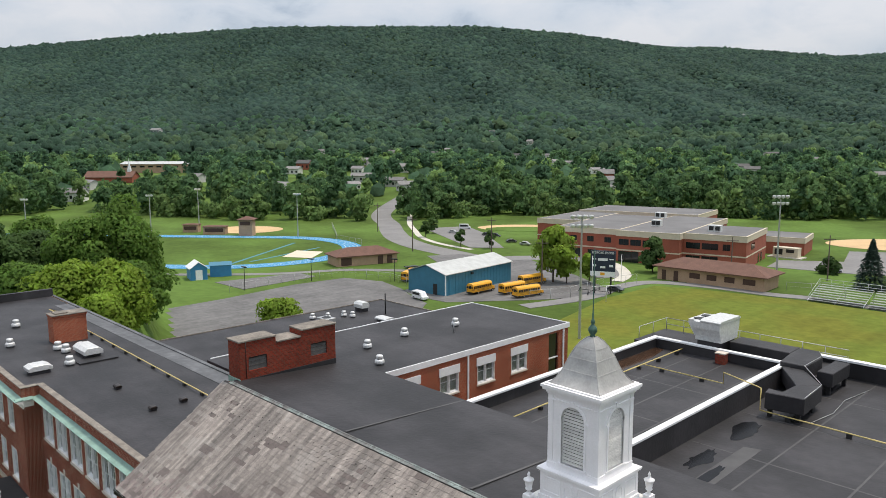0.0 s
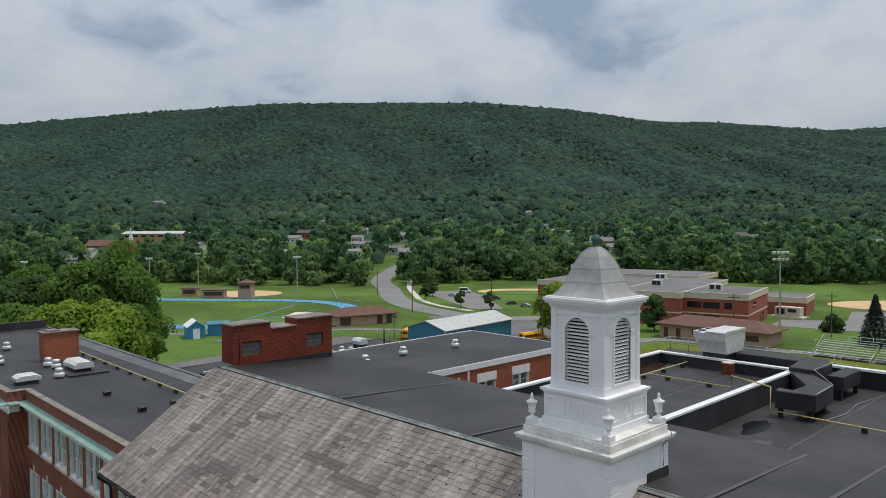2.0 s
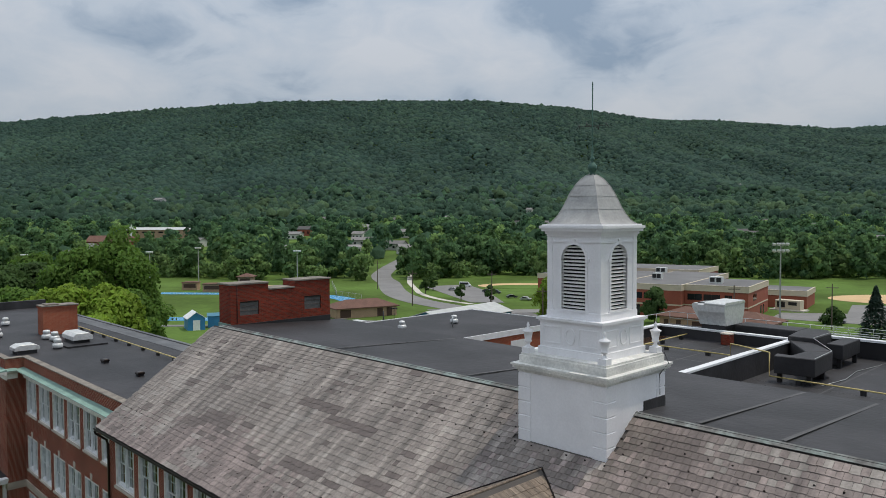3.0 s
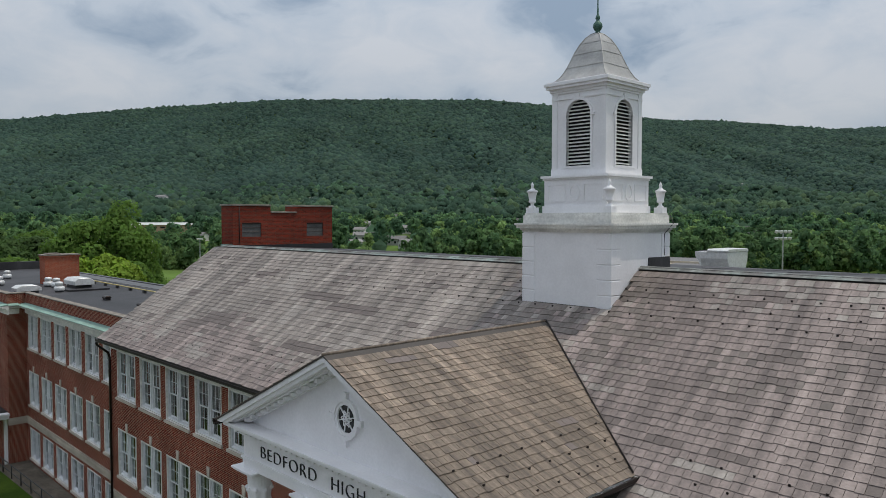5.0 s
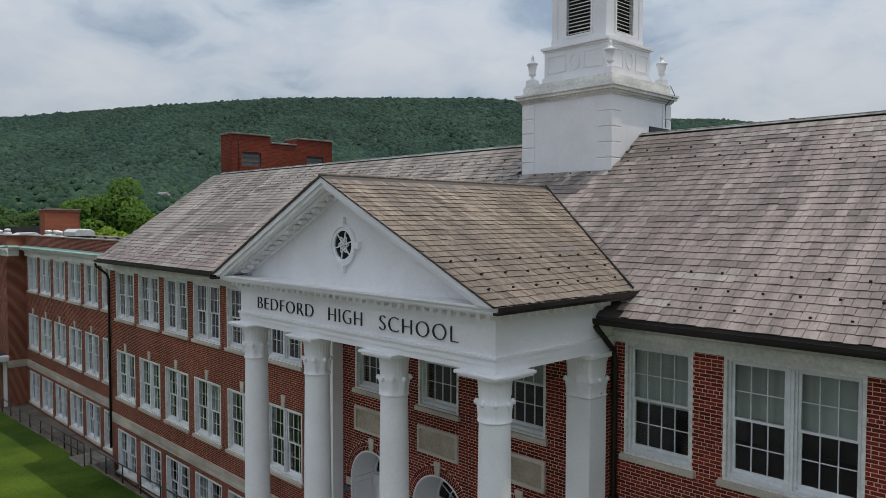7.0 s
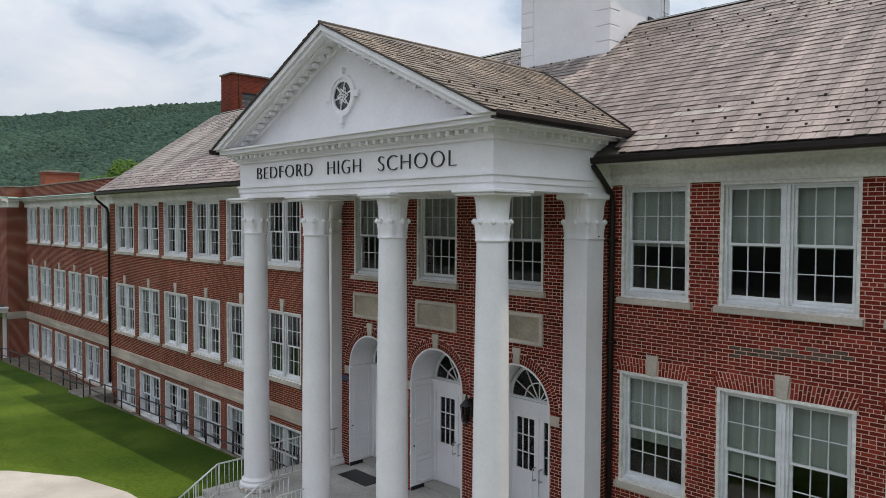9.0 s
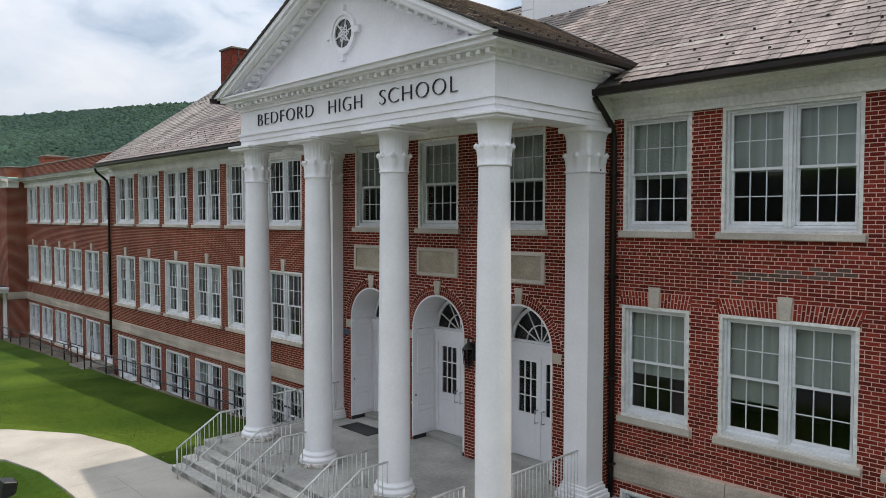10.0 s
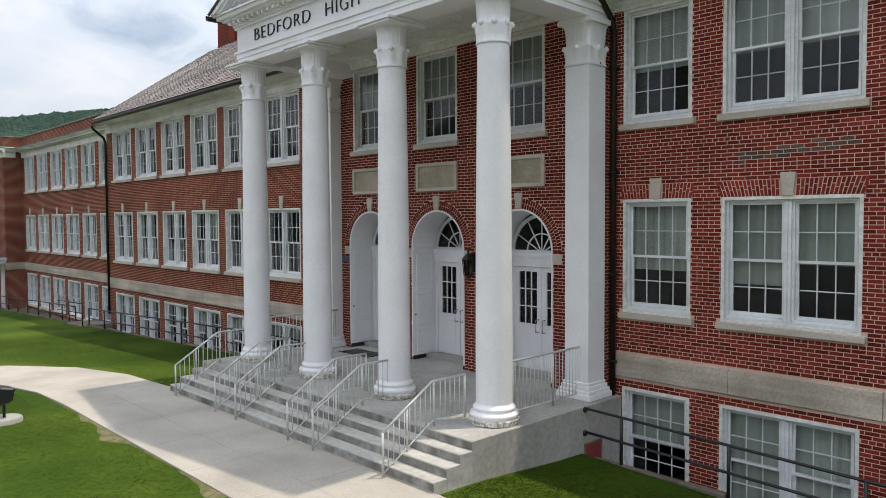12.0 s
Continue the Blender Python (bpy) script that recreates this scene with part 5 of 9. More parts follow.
for a in (0, 90, 180, 270):
    d = Vector((math.cos(radians(a + 12)), math.sin(radians(a + 12)), 0))
    vane.tube([(0, 0, 16.2), tuple(d * 0.40 + Vector((0, 0, 16.2)))], 0.009, 6)
    vane.tube([tuple(d * 0.40 + Vector((0, 0, 16.13))), tuple(d * 0.40 + Vector((0, 0, 16.27)))], 0.009, 6)
    vane.tube([tuple(d * 0.40 + Vector((0, 0, 16.27))), tuple(d * 0.48 + Vector((0, 0, 16.13)))], 0.009, 6)
part("weathervane", vane, BLACK_IRON, cupola, "thin iron weathervane arms")
part("flashing", Geo().box(HB, HB + 0.03, 0.35, HB, 8.2, 8.56).box(HB - 0.1, HB + 0.03, HB, HB + 0.03, 8.0, 8.5), RUBBER, cupola)
part("cable", Geo().tube([(HB + 0.03, HB - 0.05, 9.78), (HB + 0.19, HB - 0.1, 9.5), (HB + 0.03, HB - 0.3, 9.2), (HB + 0.03, HB - 0.28, 8.6)], 0.012, 6), BLACK_IRON, cupola)
URN = Geo().box(-0.13, 0.13, -0.13, 0.13, 0, 0.16).lathe([(0.10, 0.16), (0.10, 0.18), (0.05, 0.22), (0.045, 0.27), (0.10, 0.31), (0.105, 0.34), (0.09, 0.36), (0.13, 0.58), (0.16, 0.60), (0.16, 0.63), (0.06, 0.68), (0.05, 0.71), (0.035, 0.74), (0.05, 0.78), (0.03, 0.83), (0.005, 0.88)], 20).mesh("urn", WHITE)
for sx in (-1, 1):
    for sy in (-1, 1):
        part("urn", URN, None, cupola, "turned white urn on the corner", at=(sx * 1.28, sy * 1.28, 9.78))

# ---- brick chimney on the ridge ----
GREY_PANEL = mat("grey_panel", (0.085, 0.083, 0.08), 0.5, var=0.3, scale=2.5, fine=0.2, fscale=12)
chim = thing("roof_chimney", "long red brick chimney with a notched top and boarded openings", "chimney")
CHX0, CHX1 = -27.5, -26.3
lou = [(6.16, 7.25), (10.03, 11.10)]
for y0, y1, top in ((5.65, 7.8, 10.30), (7.8, 9.43, 9.95), (9.43, 11.7, 10.30)):
    part("shaft", Geo().box(CHX0, CHX1 - 0.12, y0, y1, 3.9, top), BRICK_OLD, chim)
ys_ = [5.65, 6.16, 7.25, 7.8, 9.43, 10.03, 11.10, 11.7]
for y0, y1 in zip(ys_, ys_[1:]):
    top = 9.95 if y0 >= 7.8 and y1 <= 9.43 else 10.30
    if (y0, y1) in lou:
        for za, zb in ((4.5, 8.72), (9.45, top)):
            part("facing", Geo().box(CHX1 - 0.12, CHX1, y0, y1, za, zb), BRICK_OLD, chim)
    else:
        part("facing", Geo().box(CHX1 - 0.12, CHX1, y0, y1, 4.5, top), BRICK_OLD, chim)
for y0, y1, z in ((5.58, 7.82, 10.30), (7.84, 9.40, 9.95), (9.42, 11.77, 10.30)):
    part("cap", Geo().box(CHX0 - 0.06, CHX1 + 0.06, y0, y1, z, z + 0.09), COPING_OLD, chim, "weathered stone chimney cap", bevel=0.015)
for y0, y1 in lou:
    part("louver_panel", Geo().box(CHX1 - 0.11, CHX1 - 0.06, y0, y1, 8.72, 9.45), GREY_PANEL, chim, "grey boarded opening")
    part("lintel", Geo().box(CHX1 - 0.06, CHX1 - 0.01, y0, y1, 9.38, 9.45), BRONZE, chim)
    for zz_ in (8.96, 9.18):
        part("louver", Geo().prism([(CHX1 - 0.06, zz_), (CHX1 - 0.04, zz_), (CHX1 - 0.06, zz_ + 0.03)], "y", y0, y1), BRONZE, chim)
part("flashing", Geo().box(CHX1, CHX1 + 0.05, 5.6, 11.7, 7.8, 8.30), RUBBER, chim)
part("copper_flashing", Geo().box(CHX0 - 0.03, CHX1 + 0.02, 5.60, 5.65, 7.6, 8.35), COPPER, chim)
part("conduit", Geo().tube([(CHX1 + 0.02, 6.0, 10.3), (CHX1 + 0.02, 6.0, 8.4)], 0.015, 6), BLACK_IRON, chim)

# copper strip and dark edge along the ridge
part("ridge_flashing", Geo().prism([(RIDGE_Y - 0.10, roof_z(RIDGE_Y - 0.10) + 0.040), (RIDGE_Y + 0.06, RIDGE_ZZ + 0.052), (RIDGE_Y + 0.06, RIDGE_ZZ + 0.02), (RIDGE_Y - 0.10, roof_z(RIDGE_Y - 0.10) + 0.030)], "x", RX0 + 0.6, RX1),
     mat("patinated_flashing", (0.17, 0.165, 0.155), 0.7, var=0.4, scale=1.6, col2=(0.165, 0.20, 0.185), fine=0.3, fscale=7, streak=(3.0, 0.3, 0.3, 0.3)), school, "worn copper ridge flashing")


# ---- left wing ----
wing = thing("classroom_wing", "three-storey red brick classroom wing with flat black roof", "school wing")
WY = 0.75
LX0, LX1 = -79.0, -27.4
wing_win = [(-43.72 + 2.63 * i, 1.98) for i in range(7)]
wg = Geo()
wall_panel(wg, -44.3, LX1 - 0.001, -7.4, 4.15, [(x, min(x + w, LX1 - 0.2), a, b) for x, w in wing_win for a, b in FLOORS], WY, WY + 0.35)
part("front_wall", wg, BRICK, wing)
pw = [(-47.9, 1.3), (-50.6, 1.3), (-53.3, 1.3), (-56.0, 1.3)]
PVY = -0.30
wg = Geo()
wall_panel(wg, -60.0, -44.3, -7.4, 4.15, [(x, x + w, a, b) for x, w in pw for a, b in FLOORS[:2]], PVY, PVY + 0.35)
wg.box(-44.65, -44.3, PVY + 0.35, WY + 0.35, -7.4, 4.15)
part("pavilion_wall", wg, BRICK, wing)
ws = Geo().box(LX0, -60.0, -0.3, 0.1, -8, 4.9).box(LX0, LX0 + 0.35, 0.1, 11.4, -8, 4.9).box(LX0, LX1, 11.4, 11.75, -8, 4.4)
part("back_wall", ws, BRICK, wing)
wi = Geo()
for z in (-5.9, -2.75, 0.85):
    wi.box(LX0 + 0.4, LX1 - 0.02, WY + 0.4, 11.3, z - 0.15, z).box(-59.6, -44.7, PVY + 0.36, WY + 0.4, z - 0.15, z)
wi.box(LX0 + 0.4, LX1 - 0.02, 5.0, 5.1, -5.9, 4.2)
for x in (-60, -52, -44.4, -38.6, -33.3):
    wi.box(x, x + 0.08, WY + 0.36, 5.0, -5.9, 4.2)
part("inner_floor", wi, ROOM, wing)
wf = Geo().box(LX0 + 0.35, LX1 + 0.28, WY + 0.36, 11.4, 4.15, 4.40).box(-59.7, -44.7, PVY + 0.36, WY + 0.36, 4.15, 4.4)
part("flat_roof", wf, RUBBER, wing, "black membrane roof with light stains")
pp = Geo().box(-44.3, LX1 + 0.15, WY, WY + 0.30, 4.15, 4.94)
part("parapet", pp, BRICK, wing)
pp = Geo().box(-60.0, -44.3, PVY, PVY + 0.3, 4.15, 4.94).box(-44.6, -44.3, PVY + 0.3, WY + 0.3, 4.15, 4.94)
part("parapet", pp, BRICK, wing)
cap = Geo().box(-44.55, LX1 + 0.2, WY - 0.05, WY + 0.36, 4.94, 5.01)
part("coping", cap, COPING_OLD, wing, "grey stained stone coping", bevel=0.015)
cap = Geo().box(-60.0, -44.25, PVY - 0.05, PVY + 0.36, 4.94, 5.01).box(-44.66, -44.25, PVY + 0.36, WY - 0.05, 4.94, 5.01)
part("coping", cap, COPING_OLD, wing, "grey stained stone coping", bevel=0.015)
for y, x0, x1 in ((WY, -44.3, LX1), (PVY, -60.0, -44.3 + 0.42)):
    part("cornice", Geo().prism([(y + 0.01, 3.68), (y + 0.01, 4.22), (y - 0.46, 4.22), (y - 0.46, 4.16), (y - 0.36, 4.16), (y - 0.36, 4.06), (y - 0.14, 4.06), (y - 0.14, 3.98), (y - 0.05, 3.98), (y - 0.05, 3.68)], "x", x0, x1), WHITE_OLD, wing, "white classical cornice")
    part("copper_cap", Geo().prism([(y - 0.52, 4.222), (y, 4.222), (y, 4.345), (y - 0.52, 4.245)], "x", x0, x1), COPPER, wing, "pale green patinated copper on the cornice")
part("cornice", Geo().prism([(-44.3, 3.68), (-44.25, 3.68), (-44.25, 3.98), (-44.02, 4.06), (-44.02, 4.16), (-43.94, 4.16), (-43.94, 4.22), (-44.3, 4.22)], "y", PVY + 0.012, WY - 0.37), WHITE_OLD, wing, "white classical cornice")
part("copper_cap", Geo().prism([(-44.3, 4.223), (-43.88, 4.223), (-43.88, 4.246), (-44.3, 4.345)], "y", PVY - 0.42, WY - 0.421), COPPER, wing, "pale green patinated copper on the cornice")
front_box("stone_band", STONE_BAND, -44.3, LX1, WY - 0.05, WY + 0.02, -3.36, -2.92, wing)
front_box("stone_band", STONE_BAND, -60, -44.25, PVY - 0.05, PVY + 0.02, -3.36, -2.92, wing)
front_box("stone_band", STONE_BAND, -44.31, -44.25, PVY + 0.02, WY - 0.05, -3.36, -2.92, wing)
for x, w in wing_win:
    for a, b in FLOORS:
        w2 = min(w, LX1 - 0.2 - x)
        if w2 > 1.0:
            window(wing, x, a, b, w2, WY, blind=tuple(rnd.choice((0.0, 0.0, 0.0, 0.5, 0.3)) for _ in range(2)))
for x, w in pw:
    for a, b in FLOORS[:2]:
        window(wing, x, a, b, w, PVY, cols=4, two=False, blind=0.5)
# side porch at the far pavilion
sp_ = Geo().box(-49.0, -44.30, PVY - 1.6, PVY, -2.95, -2.72).box(-49.1, -44.15, PVY - 1.7, PVY, -2.72, -2.60)
side_porch = part("side_porch", sp_, WHITE, wing, "small white side porch with square posts")
part("porch_roof", Geo().box(-49.05, -44.7, PVY - 1.65, PVY - 0.0, -2.60, -2.55), RUBBER, side_porch)
for i in range(12):
    part("baluster", Geo().box(-49.0 + 0.38 * i, -48.95 + 0.38 * i, PVY - 1.62, PVY - 1.57, -2.55, -1.75), COPING_WHITE, side_porch)
part("rail", Geo().box(-49.05, -44.7, PVY - 1.64, PVY - 1.55, -1.75, -1.68), COPING_WHITE, side_porch)
part("pilaster", Geo().box(-45.15, -44.75, PVY - 0.14, PVY, -6.3, -2.95), WHITE, side_porch)
for x in (-45.0, -48.7):
    part("porch_post", Geo().box(x - 0.16, x + 0.16, PVY - 1.5, PVY - 1.18, -6.3, -2.95), WHITE, side_porch)

# far end wall of the wing roof, black membrane up the parapet
part("end_parapet", Geo().box(LX0 - 0.1, LX0 + 0.4, -0.3, 11.6, 4.3, 5.2), RUBBER, wing)
# Roof edge, with the wet sheen beside it painted as a lighter grey band.
part("roof_edge", Geo().box(LX0 + 6, -33.0, 10.15, 11.75, 4.39, 4.425).box(LX0, -33.0, 11.45, 11.75, 4.425, 4.50), mat("grey_edge_sheen", (0.085, 0.087, 0.09), 0.5, var=0.4, scale=0.35, fine=0.3, fscale=1.6, streak=(0.15, 1.5, 0.1, 0.3)), wing)
ch2 = thing("wing_chimney", "square red brick chimney on the wing roof", "chimney")
part("shaft", Geo().box(-58.2, -56.8, 5.35, 7.95, 4.40, 6.58).box(-58.26, -56.74, 5.29, 8.01, 6.581, 6.70), BRICK_REAR, ch2)
part("cap", Geo().box(-58.3, -56.7, 5.25, 8.05, 6.702, 6.80).box(-58.0, -57.0, 5.6, 6.6, 6.801, 6.9), COPING_OLD, ch2, bevel=0.02)


def roof_vent(x, y, z, s=1.0, name="roof_vent", label="white metal turbine roof vent"):
    t = thing(name, label, "vent", "vents on the flat roofs", at=(x, y, z))
    part("curb", Geo().lathe([(0.36 * s, 0), (0.36 * s, 0.07 * s), (0.30 * s, 0.14 * s)], 14), BLACK, t)
    part("hood", Geo().lathe([(0.33 * s, 0.10 * s), (0.42 * s, 0.13 * s), (0.43 * s, 0.20 * s), (0.43 * s, 0.38 * s), (0.38 * s, 0.46 * s), (0.27 * s, 0.50 * s)], 20), VENT_WHITE, t)
    part("cap", Geo().lathe([(0.25 * s, 0.49 * s), (0.25 * s, 0.55 * s), (0.31 * s, 0.57 * s), (0.315 * s, 0.77 * s), (0.27 * s, 0.85 * s), (0.12 * s, 0.89 * s), (0.01, 0.90 * s)], 20), VENT_WHITE, t)
    return t


vent = roof_vent(-33.3, 20.6, 4.5, 0.84)
for x, y, z in ((-37.4, 22.7, 4.5), (-38.2, 27.3, 4.5), (-37.7, 32.9, 4.5), (-58.4, 2.5, 4.4), (-65.5, 4.7, 4.4), (-54.7, 5.0, 4.4), (-53.4, 5.2, 4.4), (-53.2, 6.2, 4.4), (-49.6, 4.3, 4.4)):
    copy_thing(vent, pose(x, y, z))


def box_vent(x, y, z, sx, sy, h, metal=None):
    t = thing("exhaust_hood", "low white metal exhaust hood on a black curb" if metal is None else "small dark metal roof hood", "vent", "hoods on the flat roofs", at=(x, y, z))
    part("curb", Geo().box(-sx * 0.4, sx * 0.4, -sy * 0.4, sy * 0.4, 0, h * 0.45), RUBBER, t)
    part("hood", Geo().prism([(-sy / 2, h * 0.4), (sy / 2, h * 0.4), (sy / 2, h * 0.75), (sy * 0.3, h), (-sy * 0.3, h), (-sy / 2, h * 0.75)], "x", -sx / 2, sx / 2), metal or VENT_WHITE, t, bevel=0.02)
    return t


box_vent(-49.3, 2.1, 4.4, 1.3, 1.6, 0.65)
box_vent(-51.4, 6.2, 4.4, 2.6, 1.4, 0.85)
box_vent(-41.6, 4.8, 4.4, 0.6, 0.4, 0.28, BRONZE)
box_vent(-35.9, 4.8, 4.4, 0.45, 0.45, 0.28, BRONZE)
box_vent(-36.0, 6.8, 4.4, 0.45, 0.45, 0.28, BRONZE)
solo("roof_platform", Geo().box(-52.4, -49.0, 4.8, 7.6, 4.40, 4.52), RUBBER, "low black equipment platform on the roof", "platform")


def gas_pipe(pts, z_feet, label="thin yellow gas pipe on black roof blocks"):
    t = thing("gas_pipe", label, "pipe", "gas pipes on the roofs")
    part("pipe", Geo().tube(pts, 0.045, 8), YELLOW_PIPE, t)
    for a, b in zip(pts, pts[1:]):
        a, b = Vector(a), Vector(b)
        d = b - a
        if abs(d.z) > 0.2:
            continue
        n = max(1, int(d.length / 2.6))
        for i in range(n):
            p = a + d * ((i + 0.5) / n)
            if p.z - z_feet > 1.0:
                continue
            part("support", Geo().box(p.x - 0.14, p.x + 0.14, p.y - 0.09, p.y + 0.09, z_feet, p.z - 0.03), BLACK, t)


gas_pipe([(-66.5, 9.6, 4.62), (-70.5, 8.9, 4.62), (-62.0, 8.7, 4.62), (-35.0, 8.2, 4.62), (-29.5, 8.1, 4.62)], 4.4)

# ---- rear wing beyond the main block ----
rear = thing("rear_wing", "two-storey orange brick rear wing with white fascia", "school wing")
RWX0, RWX1, RWY0, RWY1 = -43.4, -31.3, 12.36, 41.0


def wall_panel_y(g, y0, y1, z0, z1, holes, x0, x1):
    h = Geo()
    wall_panel(h, y0, y1, z0, z1, holes, x0, x1)
    g.add([(b, a, c) for a, b, c in h.v], [f[::-1] for f in h.f])
    return g


rwin = [(20.7, 2.0), (24.85, 2.0), (29.0, 2.0), (33.15, 2.0)]
rholes = [(y, y + w, a, b) for y, w in rwin for a, b in ((1.45, 3.45), (-2.2, -0.2))] + [(38.2, 39.6, -6.8, 3.9)]
rg = Geo()
wall_panel_y(rg, RWY0, RWY1, -7.3, 4.3, rholes, RWX1 - 0.3, RWX1)
part("side_wall", rg, BRICK_REAR, rear)
part("far_wall", Geo().box(RWX0, RWX1 - 0.3, RWY1 - 0.3, RWY1, -7.3, 4.3).box(RWX0, RWX0 + 0.3, RWY0, RWY1 - 0.3, -7.3, 4.3), BRICK_REAR, rear)
part("inner_floor", Geo().box(RWX0 + 0.3, RWX1 - 0.31, RWY0, RWY1 - 0.31, 0.3, 0.5).box(RWX0 + 0.3, RWX1 - 0.31, RWY0, RWY1 - 0.31, -7.0, -6.9).box(-37.1, -37.0, RWY0, RWY1 - 0.3, -7, 4.2), ROOM, rear)
part("flat_roof", Geo().box(RWX0, RWX1, RWY0 - 0.3, RWY1, 4.3, 4.5), RUBBER, rear)
part("fascia", Geo().box(RWX1, RWX1 + 0.10, RWY0 - 0.3, RWY1 + 0.1, 4.12, 4.58).box(RWX0 - 0.1, RWX1, RWY1, RWY1 + 0.1, 4.2, 4.55).box(RWX0 - 0.1, RWX0, RWY0, RWY1, 4.2, 4.56), COPING_WHITE, rear, "white metal fascia")
for y, w in rwin:
    for a, b in ((1.45, 3.45), (-2.2, -0.2)):
        window(rear, 0, a, b, w, 0, cols=1, rows=1, at=(RWX1 - 0.06, y, a), rz=90, blind=0.96)
        part("window_panel", Geo().box(RWX1 - 0.02, RWX1 + 0.06, y - 0.12, y + w + 0.12, b - 0.45, b + 0.22), COPING_WHITE, rear, "white metal panel over the window")
part("downspout", Geo().box(RWX1, RWX1 + 0.1, 27.8, 27.95, -7, 4.2).box(RWX1, RWX1 + 0.1, 40.2, 40.35, -7, 4.2), COPING_WHITE, rear)
part("stair_glazing", Geo().box(RWX1 - 0.2, RWX1 - 0.16, 38.2, 39.6, -6.8, 3.9), CAR_GLASS, rear, "tall dark stair window")
for z in (-3.2, -0.8, 1.6):
    part("glazing_bar", Geo().box(RWX1 - 0.15, RWX1 - 0.05, 38.2, 39.6, z, z + 0.1), COPING_WHITE, rear)
solo("vent_pipe", Geo().tube([(-36.2, 31.2, 4.5), (-36.2, 31.2, 5.4)], 0.05), STEEL, "thin steel vent pipe on the roof", "pipe")

# lower roofs further back
low = thing("low_annex", "low annex with black roof and white edge", "annex")
part("block", Geo().box(-68.0, -43.7, 11.8, 49.0, -7.3, -0.15), BRICK_REAR, low)
part("flat_roof", Geo().box(-68.0, -43.7, 11.8, 49.0, -0.15, 0.0), RUBBER, low)
part("edge", Geo().box(-68.1, -43.7, 49.0, 49.12, -0.3, 0.12).box(-68.1, -68.0, 11.8, 49.0, -0.3, 0.12), COPING_OLD, low)
for x, y, s in ((-64.0, 37.5, 1.2), (-63.5, 39.5, 1.2), (-62.4, 40.0, 1.3), (-65.0, 36.0, 1.0)):
    t = copy_thing(vent, pose(x, y, 0.0))
box_vent(-64.5, 43.0, 0.0, 1.7, 1.2, 1.2)
box_vent(-58.3, 41.6, 0.0, 2.0, 1.4, 0.5)
solo("roof_post", Geo().tube([(-61, 44, 0), (-61, 44, 2.6)], 0.09), BLACK_IRON, "black post on the annex roof", "post")
acu = thing("air_conditioner", "grey box air conditioner on the roof", "air conditioner", at=(-59.3, 34.0, 0.0))
part("casing", Geo().box(-0.9, 0.9, -0.7, 0.7, 0.15, 1.5), STEEL, acu, bevel=0.03)
part("fan_grille", Geo().lathe([(0.5, 1.5), (0.48, 1.55)], 16), BLACK, acu)
part("foot", Geo().box(-0.8, 0.8, -0.6, 0.6, 0, 0.15), BLACK, acu)

# ---- raised roof with white coping ----
gym = thing("gym_block", "flat-roofed rear block with white metal coping", "school block")
GX0, GX1, GY0, GY1 = -21.5, -11.2, 12.4, 39.2
part("block", Geo().box(GX0, GX1, GY0, GY1, -7.3, 4.55), BRICK_REAR, gym)
part("flat_roof", Geo().box(GX0 + 0.25, GX1 - 0.25, GY0, GY1 - 0.25, 4.55, 4.62), RUBBER, gym, "black membrane roof with seams and puddles")
for q in ((GX0, GX0 + 0.25, GY0, GY1, 4.55, 5.32), (GX1 - 0.25, GX1, GY0, GY1, 4.55, 5.32), (GX0 + 0.25, GX1 - 0.25, GY1 - 0.25, GY1, 4.55, 5.32), (GX1, GX1 + 0.04, GY0, GY1 + 0.05, 3.85, 5.30)):
    part("parapet", Geo().box(*q), RUBBER, gym)
for q in ((GX0 - 0.08, GX0 + 0.33, GY0, GY1 + 0.08), (GX1 - 0.33, GX1 + 0.08, GY0, GY1 + 0.08), (GX0 + 0.33, GX1 - 0.33, GY1 - 0.33, GY1 + 0.08)):
    part("coping", Geo().box(*q, 5.32, 5.46), COPING_WHITE, gym, "white metal parapet coping", bevel=0.015)
pud = Geo().prism([(-21.2, 27.0), (-20.3, 25.0), (-19.8, 30.0), (-19.9, 36.0), (-20.4, 38.6), (-21.2, 38.8)], "z", 4.60, 4.626)
part("puddle", pud, PUDDLE, gym, "shallow brown puddle")
for k, x in enumerate((-18.0, -15.4, -12.8)):
    part("seam", Geo().box(x, x + 0.12, GY0, GY1 - 0.3, 4.615, 4.626), RUBBER_SEAM, gym)
for y in (18.0, 24.5, 31.0):
    part("seam", Geo().box(GX0 + 0.3, GX1 - 0.3, y, y + 0.12, 4.612, 4.623), RUBBER_SEAM, gym)
gas_pipe([(-18.8, 17.0, 4.85), (-19.1, 31.5, 4.85), (-19.0, 39.4, 4.95)], 4.62)
gas_pipe([(-19.1, 33.4, 4.85), (-13.1, 33.3, 4.85), (-13.1, 33.3, 5.6), (-10.3, 32.0, 5.6), (-10.05, 31.85, 5.6), (-10.05, 31.85, 4.2), (-3.2, 31.6, 4.2), (9.0, 31.3, 4.2)], 4.2 - 0.3)
rc_ = thing("roof_stub_chimney", "small red brick stub on the rear roof", "chimney", at=(-15.6, 38.3, 4.62))
part("shaft", Geo().box(-0.34, 0.34, -0.3, 0.3, 0, 0.75), BRICK_OLD, rc_)
part("cap", Geo().box(-0.38, 0.38, -0.34, 0.34, 0.75, 0.83), STONE, rc_)

